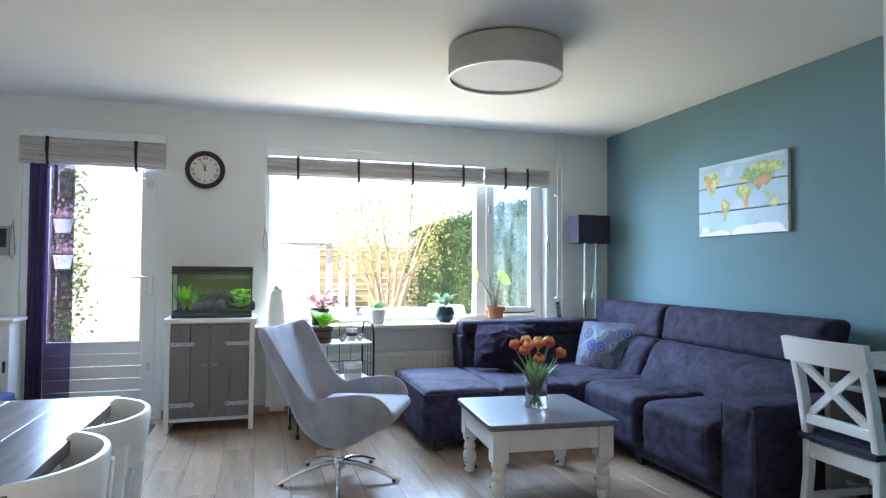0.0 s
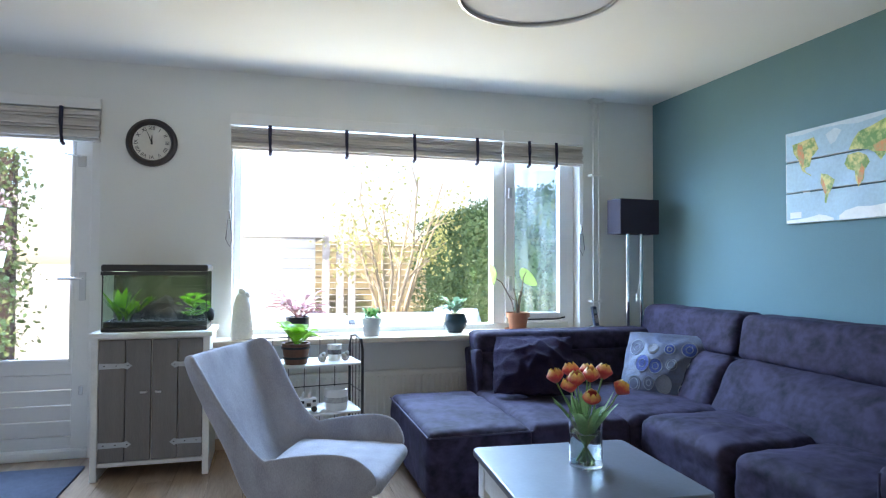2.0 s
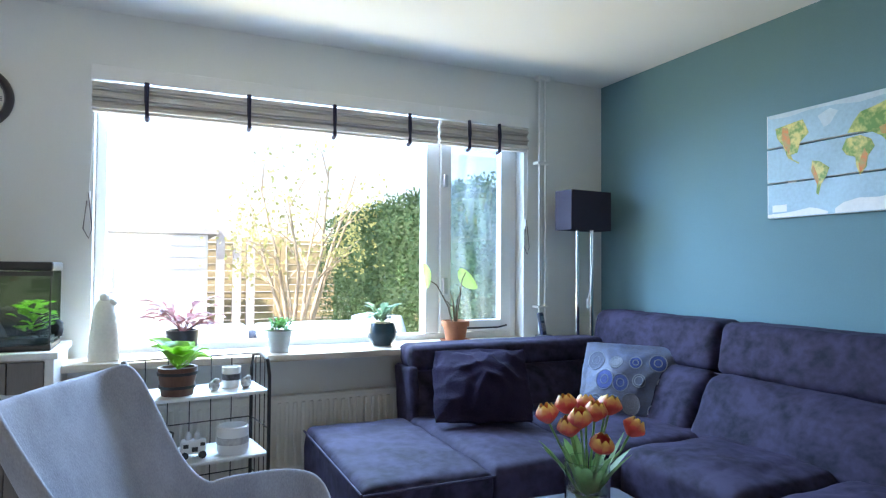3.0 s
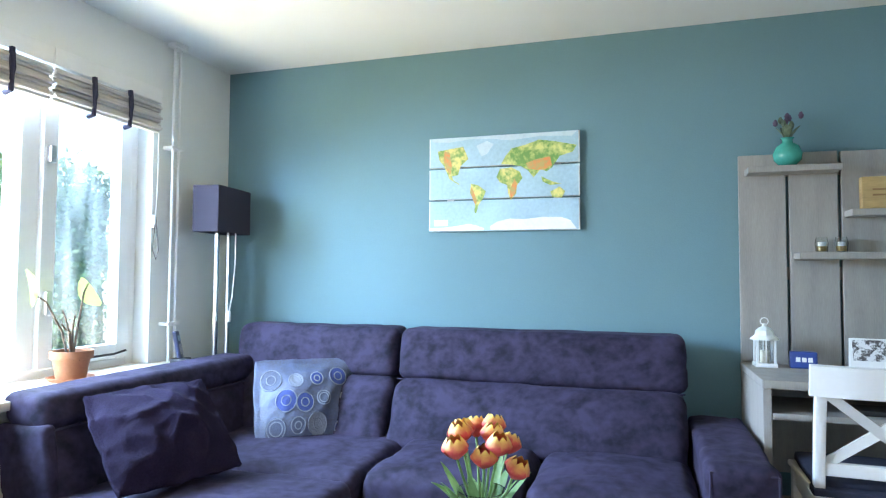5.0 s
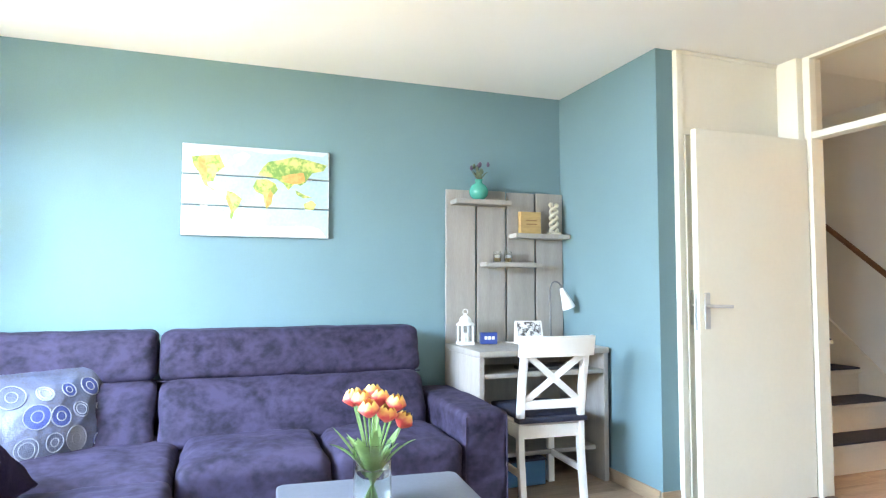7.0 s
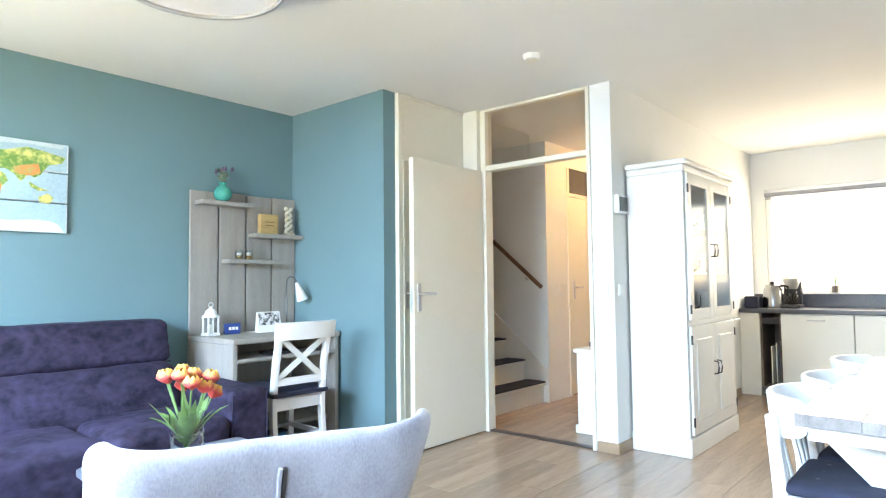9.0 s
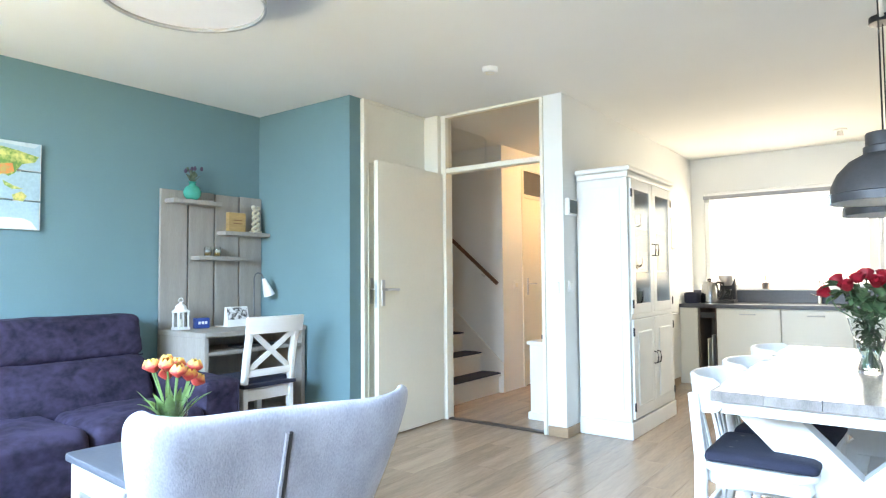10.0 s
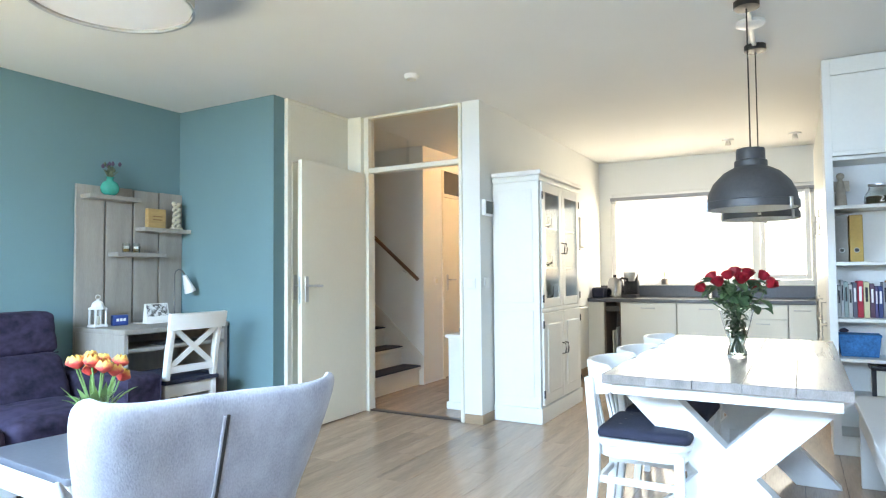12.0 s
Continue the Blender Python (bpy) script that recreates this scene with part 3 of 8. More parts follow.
part("handle_plate", box(-0.007, 0.001, 0.722, 0.757, 0.94, 1.13, 0.003), STEEL, hd)
part("door_handle", tube([(-0.005, 0.739, 1.06), (-0.05, 0.739, 1.06), (-0.053, 0.71, 1.06), (-0.053, 0.62, 1.058)], 0.009), STEEL, hd)
part("lock_plate", box(0.01, 0.03, 0.789, 0.793, 0.93, 1.13, 0.002), STEEL, hd)
for z in (0.25, 1.0, 1.78):
    part("hinge", tube([(0.045, -0.006, z), (0.045, -0.006, z + 0.09)], 0.007), STEEL, hd)

# stairs
WARM = material("warm_white_stair_paint", (0.78, 0.74, 0.66), 0.45, vary=0.05, scale=4, bump=0.05)
st = thing("staircase", "white closed stairs with dark carpet treads", "stairs", 2.45, 0.0, 0, kind="structure")
for i in range(6):
    x = i * 0.22
    part("riser", box(x, x + 0.02, -0.548, 0.698, i * 0.19, (i + 1) * 0.19 - 0.03, 0.002), WARM, st)
    part("tread", box(x - 0.03, x + 0.24, -0.548, 0.698, (i + 1) * 0.19 - 0.03, (i + 1) * 0.19, 0.008), WARM, st)
    part("tread_carpet", prism([(x - 0.042, -0.50 + 0.0), (x - 0.042, 0.60), (x + 0.05, 0.66), (x + 0.19, 0.66), (x + 0.19, -0.52), (x + 0.05, -0.53)], 0.012, "z", (i + 1) * 0.19 + 0.002, 0.004), NAVY, st)
part("stringer", prism([(-0.06, 0.0), (-0.06, 0.28), (1.0, 1.22), (1.0, 0.9), (0.2, 0.0)], 0.018, "y", -0.549), WARM, st)
rail = thing("handrail", "brown wooden handrail on the stair wall", "handrail", 0, 0, 0)
part("rail", tube([(2.43, -0.485, 1.09), (3.40, -0.485, 1.90)], 0.02, 10), material("brown_rail_wood", (0.16, 0.07, 0.035), 0.4, vary=0.2, grain=30), rail)
for x in (2.62, 3.2):
    part("bracket", tube([(x, -0.55, 1.05 + (x - 2.44) * 0.844 - 0.04), (x, -0.50, 1.05 + (x - 2.44) * 0.844 - 0.02)], 0.008), STEEL, rail)

# hall: second door with a dark transom, a small white chest, the warm lamp
d2 = thing("door_2", "cream hall door with dark glass above", "door", 2.40, 0, 0, kind="structure")
part("door_frame", box(-0.01, 0.06, -0.992, -0.95, 0, 2.30, 0.003), CREAM, d2)
part("door_frame", box(-0.01, 0.06, -1.75, -1.708, 0, 2.30, 0.003), CREAM, d2)
part("door_leaf", box(0.005, 0.045, -1.706, -0.994, 0.01, 2.0, 0.003), CREAM, d2)
part("transom_bar", box(-0.008, 0.06, -1.708, -0.992, 2.002, 2.04, 0.003), CREAM, d2)
part("transom_glass", box(0.01, 0.03, -1.708, -0.992, 2.04, 2.298), material("dark_glass", (0.08, 0.075, 0.07), 0.15, bump=0), d2)
part("handle_plate", box(-0.003, 0.006, -1.09, -1.055, 0.96, 1.14, 0.003), STEEL, d2)
part("door_handle", tube([(0.0, -1.072, 1.08), (-0.045, -1.072, 1.08), (-0.048, -1.10, 1.08), (-0.048, -1.18, 1.08)], 0.008), STEEL, d2)
sw = thing("light_switch", "white wall switch in the hall", "switch", 2.40, -0.80, 1.03)
part("plate", box(-0.012, 0, -0.04, 0.04, 0, 0.08, 0.004), WHITE_PAINT, sw)
part("rocker", box(-0.016, -0.011, -0.02, 0.02, 0.02, 0.06, 0.002), CREAM, sw)
ch = thing("hall_chest", "small white chest standing in the hall", "chest", 1.45, 0.22, 0)
part("body", box(-0.17, 0.17, -0.3, 0.12, 0.05, 0.60, 0.005), WHITE_PAINT, ch)
part("top", box(-0.19, 0.19, -0.32, 0.14, 0.60, 0.63, 0.006), WHITE_PAINT, ch)
part("plinth", box(-0.185, 0.185, -0.31, 0.135, 0.0, 0.06, 0.005), WHITE_PAINT, ch)
solid("folded_cap", cushion(0.2, 0.16, 0.07, 0.5, 8, 0.006, 4), NAVY, "dark folded textile on the hall chest", "textile", 1.45, 0.2, 0.66)
hl = thing("hall_lamp", "small warm glass ceiling lamp in the hall", "ceiling lamp", 1.55, -1.25, 2.5)
part("canopy", lathe([(0, 0), (0.06, 0), (0.06, -0.02), (0, -0.025)]), CHROME, hl)
part("globe", lathe([(0, -0.20), (0.05, -0.19), (0.09, -0.13), (0.09, -0.09), (0.05, -0.03), (0, -0.02)]), glow_material("warm_globe", (1.0, 0.66, 0.34), 11.0), hl)

# ---- living room: the sofa ----
sofa = thing("corner_sofa", "large dark violet suede corner sofa with chaise", "sofa", 0, 0, 0)


def seam(points, r=0.005):
    return tube(points, r, 6)


# long side along the teal wall
part("base", box(2.44, 3.30, 2.53, 4.12, 0.05, 0.30, 0.02), SUEDE, sofa)
part("base", box(1.26, 3.30, 4.12, 5.22, 0.05, 0.26, 0.02), SUEDE, sofa)
part("seat_cushion", soft_box(2.385, 3.02, 2.765, 3.395, 0.10, 0.425, 0.06, 0.008, 1, 30, 0.028, crease=0.008), SUEDE, sofa, smooth=80)
part("seat_cushion", soft_box(2.365, 3.02, 3.405, 4.055, 0.10, 0.425, 0.06, 0.008, 2, 30, 0.028, crease=0.008), SUEDE, sofa, smooth=80)
part("corner_seat", soft_box(2.33, 3.10, 4.062, 5.05, 0.10, 0.415, 0.05, 0.008, 3, 30, 0.018, crease=0.008), SUEDE, sofa, smooth=80)
part("seat_cushion", soft_box(1.765, 2.335, 4.05, 5.05, 0.08, 0.405, 0.05, 0.008, 4, 30, 0.015, crease=0.008), SUEDE, sofa, smooth=80)
part("chaise", soft_box(1.215, 1.765, 4.035, 5.03, 0.06, 0.405, 0.045, 0.007, 5, 30, 0.012, crease=0.008), SUEDE, sofa, smooth=80)
part("chaise_seam", seam([(1.22, 4.04, 0.378), (1.76, 4.04, 0.38)]), SUEDE_SEAM, sofa)
part("chaise_seam", seam([(1.218, 4.05, 0.378), (1.218, 5.02, 0.378)]), SUEDE_SEAM, sofa)


def leaning(x0, x1, y0, y1, z0, z1, dx, r=0.05, wr=0.008, seed=0, crown=0.0):
    """An upholstered back that leans towards the wall by dx at its top."""
    bm = soft_box(x0, x1, y0, y1, z0, z1, r, wr, seed, 30, crease=0.007)
    for v in bm.verts:
        t = (v.co.z - z0) / (z1 - z0)
        v.co.x += dx * t
        v.co.x -= crown * math.sin(math.pi * max(0, min(1, t))) * math.sin(math.pi * max(0, min(1, (v.co.y - y0) / (y1 - y0))))
    return bm


part("back_cushion", leaning(2.86, 3.13, 2.775, 4.175, 0.36, 0.685, 0.17, 0.06, 0.010, 6, 0.03), SUEDE, sofa, smooth=80)
part("back_cushion", leaning(2.86, 3.13, 4.185, 5.10, 0.36, 0.685, 0.17, 0.06, 0.010, 7, 0.03), SUEDE, sofa, smooth=80)
part("headrest", leaning(3.08, 3.30, 2.765, 4.178, 0.672, 0.935, 0.05, 0.05, 0.005, 8, 0.012), SUEDE, sofa, smooth=80)
part("headrest", leaning(3.08, 3.30, 4.192, 5.17, 0.672, 0.935, 0.05, 0.05, 0.005, 9, 0.012), SUEDE, sofa, smooth=80)
part("headrest_seam", seam([(3.085, 2.78, 0.678), (3.085, 4.17, 0.678)], 0.004), SUEDE_SEAM, sofa)
part("armrest", soft_box(2.425, 3.30, 2.515, 2.762, 0.05, 0.555, 0.035, 0.005, 10, 30, 0.01, crease=0.008), SUEDE, sofa, smooth=80)
part("arm_seam", seam([(2.432, 2.53, 0.53), (2.432, 2.745, 0.53)], 0.004), SUEDE_SEAM, sofa)
part("arm_seam", seam([(2.432, 2.745, 0.53), (2.43, 2.75, 0.08)], 0.004), SUEDE_SEAM, sofa)
part("arm_seam", seam([(2.432, 2.528, 0.53), (2.43, 2.525, 0.08)], 0.004), SUEDE_SEAM, sofa)
part("wall_frame", box(3.26, 3.33, 2.80, 5.20, 0.05, 0.66, 0.02), SUEDE, sofa)


def leaning_y(x0, x1, y0, y1, z0, z1, dy, seed=0, r=0.05):
    bm = soft_box(x0, x1, y0, y1, z0, z1, r, 0.007, seed, 26, crease=0.006)
    for v in bm.verts:
        v.co.y += dy * (v.co.z - z0) / (z1 - z0)
    return bm


# short side under the window
part("back_cushion", leaning_y(1.80, 3.05, 4.93, 5.12, 0.36, 0.64, 0.10, 11), SUEDE, sofa, smooth=80)
part("headrest", leaning_y(1.79, 3.12, 5.02, 5.24, 0.63, 0.768, 0.02, 12, 0.045), SUEDE, sofa, smooth=80)
part("side_panel", leaning_y(1.775, 1.83, 4.95, 5.20, 0.30, 0.66, 0.06, 13, 0.02), SUEDE, sofa, smooth=80)
part("back_seam", seam([(1.80, 5.02, 0.636), (3.05, 5.02, 0.636)], 0.004), SUEDE_SEAM, sofa)
for x, y in ((1.32, 4.12), (1.32, 4.95), (2.48, 2.60), (2.48, 3.5), (3.2, 2.6), (3.2, 5.1)):
    part("foot", box(x - 0.03, x + 0.03, y - 0.03, y + 0.03, 0, 0.055, 0.004), BLACK, sofa)


def throw_pillow(name, mat, label, x, y, z, size, rx, rz, seed, folds=1.0):
    bm = cushion(size, size * 0.92, 0.19, 0.93, 34, 0.014 if seed == 3 else 0.005, seed, power=2.0)
    for v in bm.verts:
        # sharp folds running across the cover, strongest on the face
        u, w = v.co.x / size * 2, v.co.y / size * 2
        ease = max(0.0, 1 - u * u) ** 0.5 * max(0.0, 1 - w * w) ** 0.5
        a = 1 - abs(noise.noise(Vector((u * 1.6 + w * 1.0 + seed, u * 0.7 - w * 1.3, seed * 1.7))))
        c = 1 - abs(noise.noise(Vector((u * 3.2 - w * 1.4, seed * 3.1, w * 2.2 + u))))
        v.co.x *= 1.04 + 0.13 * w * w
        v.co.y *= 1.04 + 0.13 * u * u
        v.co.z += (0.020 * a ** 4 + 0.010 * c ** 5) * folds * (0.25 + ease) * (1 if v.co.z > 0 else -0.3)
    ob = solid(name, bm, mat, label, "pillow", smooth=80)
    ob.matrix_basis = pose(x, y, z, rx, 0, rz)
    return ob


throw_pillow("throw_pillow", material("dark_violet_cotton", (0.017, 0.012, 0.030), 0.9, spec=0.1, vary=0.35, scale=7, grain=120, bump=0.3), "crumpled dark violet pillow leaning on the sofa back", 2.07, 4.745, 0.592, 0.48, 42, -22, 3, 1.1)


def felt_pillow():
    """Blue-grey silk with pale rings stitched on."""
    m = material("blue_grey_silk", (0.070, 0.092, 0.165), 0.5, vary=0.4, scale=7, grain=90, bump=0.25, hue=(0.12, 0.12, 0.135), warp=1.2)
    p = throw_pillow("decorated_pillow", m, "blue-grey silk pillow with stitched pale rings", 2.90, 4.59, 0.555, 0.50, 63, -52, 8, 0.55)
    blue = material("blue_felt", (0.045, 0.075, 0.24), 0.9, vary=0.4, grain=200, bump=0.5)
    slate = material("slate_felt", (0.09, 0.105, 0.15), 0.9, vary=0.35, grain=200, bump=0.5)
    pale = material("pale_felt", (0.23, 0.25, 0.29), 0.9, vary=0.35, grain=200, bump=0.5)
    co = np.array([v.co[:] for v in p.data.vertices if v.co.z > 0])
    rng = random.Random(5)

    def height(x, y):
        d = (co[:, 0] - x) ** 2 + (co[:, 1] - y) ** 2 + 1e-6
        near = np.argsort(d)[:5]
        return float(np.sum(co[near, 2] / d[near]) / np.sum(1 / d[near]))

    def around(cx, cy, r, steps=18, lift=0.0):
        return [(cx + r * math.cos(t * 2 * math.pi / steps), cy + 1.12 * r * math.sin(t * 2 * math.pi / steps), height(cx + r * math.cos(t * 2 * math.pi / steps), cy + 1.12 * r * math.sin(t * 2 * math.pi / steps)) + lift) for t in range(steps)]

    for i in range(4):
        for j in range(3):
            cx, cy = -0.155 + i * 0.103 + (0.03 if j % 2 else -0.01) + rng.uniform(-0.014, 0.014), -0.135 + j * 0.128 + rng.uniform(-0.018, 0.018)
            r = rng.uniform(0.034, 0.054)
            bm = bmesh.new()
            rings = [[bm.verts.new(q) for q in around(cx, cy, r * k, 18, 0.003 if k < 1 else -0.003)] for k in (0.04, 0.4, 0.75, 0.95, 1.0)]
            for u, w in zip(rings, rings[1:]):
                for t in range(18):
                    bm.faces.new((u[t], w[t], w[(t + 1) % 18], u[(t + 1) % 18]))
            bm.faces.new(rings[0])
            disc = part("felt_disc", bm, (slate, blue, slate, blue, pale)[(i * 2 + j) % 5], p, smooth=60)
            for k in (0.93, 0.42) if (i + j) % 3 else (0.88, 0.6):
                part("felt_ring", tube(around(cx, cy, r * k, 18, 0.003), 0.0030, 6, closed=True), pale, disc)


felt_pillow()

# ---- coffee table with tulips ----
ct = thing("coffee_table", "low table, grey top, worn white turned legs", "coffee table", 1.662, 3.35, 0, -4)
part("tabletop", prism(rounded_rect(0.71, 0.705, 0.035), 0.03, "z", 0.39, 0.007), GREY_TOP, ct)
CHIP = material("chipped_paint", (0.06, 0.045, 0.04), 0.8)


def leg_profile(h):
    return [(0, 0), (0.026, 0), (0.031, 0.012), (0.031, 0.04), (0.026, 0.05), (0.036, 0.062), (0.041, 0.09), (0.036, 0.115), (0.026, 0.125), (0.034, 0.135), (0.037, 0.15), (0.030, 0.165), (0.026, 0.175), (0.039, 0.19), (0.041, 0.205), (0.033, h), (0, h)]


rng = random.Random(11)
for sx in (-1, 1):
    for sy in (-1, 1):
        x, y = sx * 0.288, sy * 0.285
        leg = part("leg", lathe(leg_profile(0.225), 20, centre=(x, y, 0)), WORN_WHITE, ct, smooth=50)
        part("leg_block", box(x - 0.042, x + 0.042, y - 0.042, y + 0.042, 0.22, 0.389, 0.004), WORN_WHITE, leg)
        for k in range(7):
            a = rng.uniform(0, 6.28)
            z = rng.choice((0.03, 0.09, 0.15, 0.2)) + rng.uniform(-0.01, 0.01)
            s = rng.uniform(0.004, 0.010)
            c = (x + 0.036 * math.cos(a), y + 0.036 * math.sin(a), z)
            part("paint_chip", box(c[0] - s, c[0] + s, c[1] - s, c[1] + s, c[2] - s * 0.8, c[2] + s * 0.8, s * 0.4, 1), CHIP, leg)
for sy in (-1, 1):
    part("apron", box(-0.245, 0.245, sy * 0.31 - 0.012, sy * 0.31 + 0.012, 0.275, 0.389, 0.003), WORN_WHITE, ct)
    part("apron", box(sy * 0.314 - 0.012, sy * 0.314 + 0.012, -0.242, 0.242, 0.275, 0.389, 0.003), WORN_WHITE, ct)


def gradient_material(name, low, high, z0, z1, rough=0.5, vary=0.1):
    """A colour that runs along the object's own height, as petals do."""
    m = bpy.data.materials.new(name)
    m.use_nodes = True
    nt = m.node_tree
    b = nt.nodes["Principled BSDF"]
    tc, sp, mr, rp = nt.nodes.new("ShaderNodeTexCoord"), nt.nodes.new("ShaderNodeSeparateXYZ"), nt.nodes.new("ShaderNodeMapRange"), nt.nodes.new("ShaderNodeValToRGB")
    ns = nt.nodes.new("ShaderNodeTexNoise")
    ns.inputs["Scale"].default_value = 40
    ad = nt.nodes.new("ShaderNodeMath")
    ad.operation = "MULTIPLY_ADD"
    ad.inputs[1].default_value = (z1 - z0) * 0.9
    link(nt, tc.outputs["Object"], sp.inputs[0])
    link(nt, tc.outputs["Object"], ns.inputs["Vector"])
    link(nt, ns.outputs["Fac"], ad.inputs[0])
    link(nt, sp.outputs["Z"], ad.inputs[2])
    mr.inputs["From Min"].default_value, mr.inputs["From Max"].default_value = z0 + 0.80 * (z1 - z0), z1 + 0.44 * (z1 - z0)
    link(nt, ad.outputs[0], mr.inputs["Value"])
    link(nt, mr.outputs["Result"], rp.inputs["Fac"])
    rp.color_ramp.elements[0].color, rp.color_ramp.elements[1].color = (*low, 1), (*high, 1)
    link(nt, rp.outputs["Color"], b.inputs["Base Color"])
    b.inputs["Roughness"].default_value = rough
    return m


TULIP = gradient_material("tulip_petal", (0.72, 0.08, 0.07), (0.98, 0.70, 0.16), 0.012, 0.050)
STEM = material("tulip_green", (0.19, 0.35, 0.12), 0.5, vary=0.25, scale=20, bump=0.05, through_light=0.3)
LEAF = material("leaf_green", (0.07, 0.19, 0.04), 0.45, vary=0.35, scale=25, grain=80, bump=0.1, through_light=0.4)
WATER = glass_material("vase_water", (0.86, 0.93, 0.92), 0.0, 1.33)


def vase_cup(name, radius, h, wall, mat, parent, flare=0.0, steps=36):
    prof = [(0, 0), (radius, 0), (radius + flare * 0.3, h * 0.5), (radius + flare, h), (radius + flare - wall, h), (radius + flare * 0.3 - wall, h * 0.5), (radius - wall, 0.012), (0, 0.012)]
    return part(name, lathe(prof, steps), mat, parent, smooth=60)


def tulip_petal(k):
    """One petal of a cup-shaped bloom."""
    bm = bmesh.new()
    for a0 in (0.0,):
        grid = []
        for i in range(7):
            t = i / 6
            row = []
            for j in range(5):
                s = (j - 2) / 2
                r = (0.006 + 0.0225 * math.sin(min(1, t * 1.5) * math.pi / 2) - 0.030 * max(0, t - 0.5)) * (1.0 if k % 2 else 0.92)
                ang = a0 + s * 0.74 * (1 - 0.60 * t ** 6)
                row.append(bm.verts.new((r * math.cos(ang), r * math.sin(ang), 0.050 * t - 0.004 * s * s * t)))
            grid.append(row)
        for a, b in zip(grid, grid[1:]):
            for j in range(4):
                bm.faces.new((a[j], a[j + 1], b[j + 1], b[j]))
    return bm


def long_leaf(start, direction, length, width, droop, bm=None, seg=9):
    bm = bm or bmesh.new()
    d = Vector(direction).normalized()
    side = d.cross(Vector((0, 0, 1)))
    side = side.normalized() if side.length > 0.01 else Vector((1, 0, 0))
    prev = None
    for i in range(seg + 1):
        t = i / seg
        p = Vector(start) + d * length * t + Vector((d.x, d.y, 0)) * droop * t * t * 0.6 - Vector((0, 0, droop * t * t))
        w = width * math.sin(math.pi * min(1, 0.12 + 0.88 * t)) ** 0.8 * 0.5
        fold = Vector((0, 0, w * 0.5))
        row = [bm.verts.new(p + side * w + fold), bm.verts.new(p), bm.verts.new(p - side * w + fold)]
        if prev:
            bm.faces.new((prev[0], prev[1], row[1], row[0]))
            bm.faces.new((prev[1], prev[2], row[2], row[1]))
        prev = row
    return bm


petal_meshes = [finish(tulip_petal(k), "petal", TULIP, 80) for k in (0, 1)]
tv = thing("tulip_vase", "straight glass vase of orange and yellow tulips", "vase of flowers", 1.70, 3.385, 0.4205)
vase_cup("vase", 0.066, 0.215, 0.004, GLASS, tv)
part("water", lathe([(0, 0.013), (0.0615, 0.013), (0.0615, 0.13), (0, 0.13)], 32), WATER, tv)
heads = [(-0.085, 0.03, 0.325, 0.1), (-0.052, -0.045, 0.33, 0.15), (-0.03, 0.035, 0.345, 0.05), (0.005, -0.02, 0.335, 0.0), (0.03, 0.045, 0.335, 0.1), (-0.06, -0.02, 0.30, 0.2), (0.052, -0.012, 0.345, 0.1), (0.075, 0.03, 0.33, 0.2), (0.092, -0.035, 0.285, 0.6), (-0.02, -0.07, 0.265, 0.5)]
for i, (x, y, z, lean) in enumerate(heads):
    x, y = 1.28 * x, 1.28 * y
    foot = (-x * 0.22, -y * 0.25, 0.016)
    mid = (x * 0.35, y * 0.35, 0.18)
    part("stem", tube([foot, (x * 0.1, y * 0.1, 0.1), mid, (x * 0.8, y * 0.8, z - 0.045), (x, y, z)], 0.0036, 6), STEM, tv)
    bl = new("bloom", petal_meshes[0])
    bl.parent = tv
    tagged(bl, "orange tulip bloom with yellow rim")
    for k in range(1, 6):
        pt = new("petal", petal_meshes[k % 2])
        pt.parent = bl
        pt.matrix_basis = pose(0, 0, 0, 0, 0, 60 * k)
    side = math.degrees(math.atan2(y, x))
    bl.matrix_basis = pose(x, y, z - 0.002, 0, 0, side) @ pose(0, 0, 0, 0, 40 * lean + 8, 0) @ Matrix.Diagonal((1.36, 1.36, 1.16, 1))
rng = random.Random(2)
for i in range(15):
    a = i * 2.4 + rng.uniform(-0.3, 0.3)
    tilt = rng.uniform(0.6, 1.3)
    part("leaf", long_leaf((0.018 * math.cos(a), 0.018 * math.sin(a), 0.10), (math.cos(a), math.sin(a), 2.0 / tilt), rng.uniform(0.18, 0.25), rng.uniform(0.026, 0.040), rng.uniform(0.0, 0.07)), STEM, tv, smooth=80)

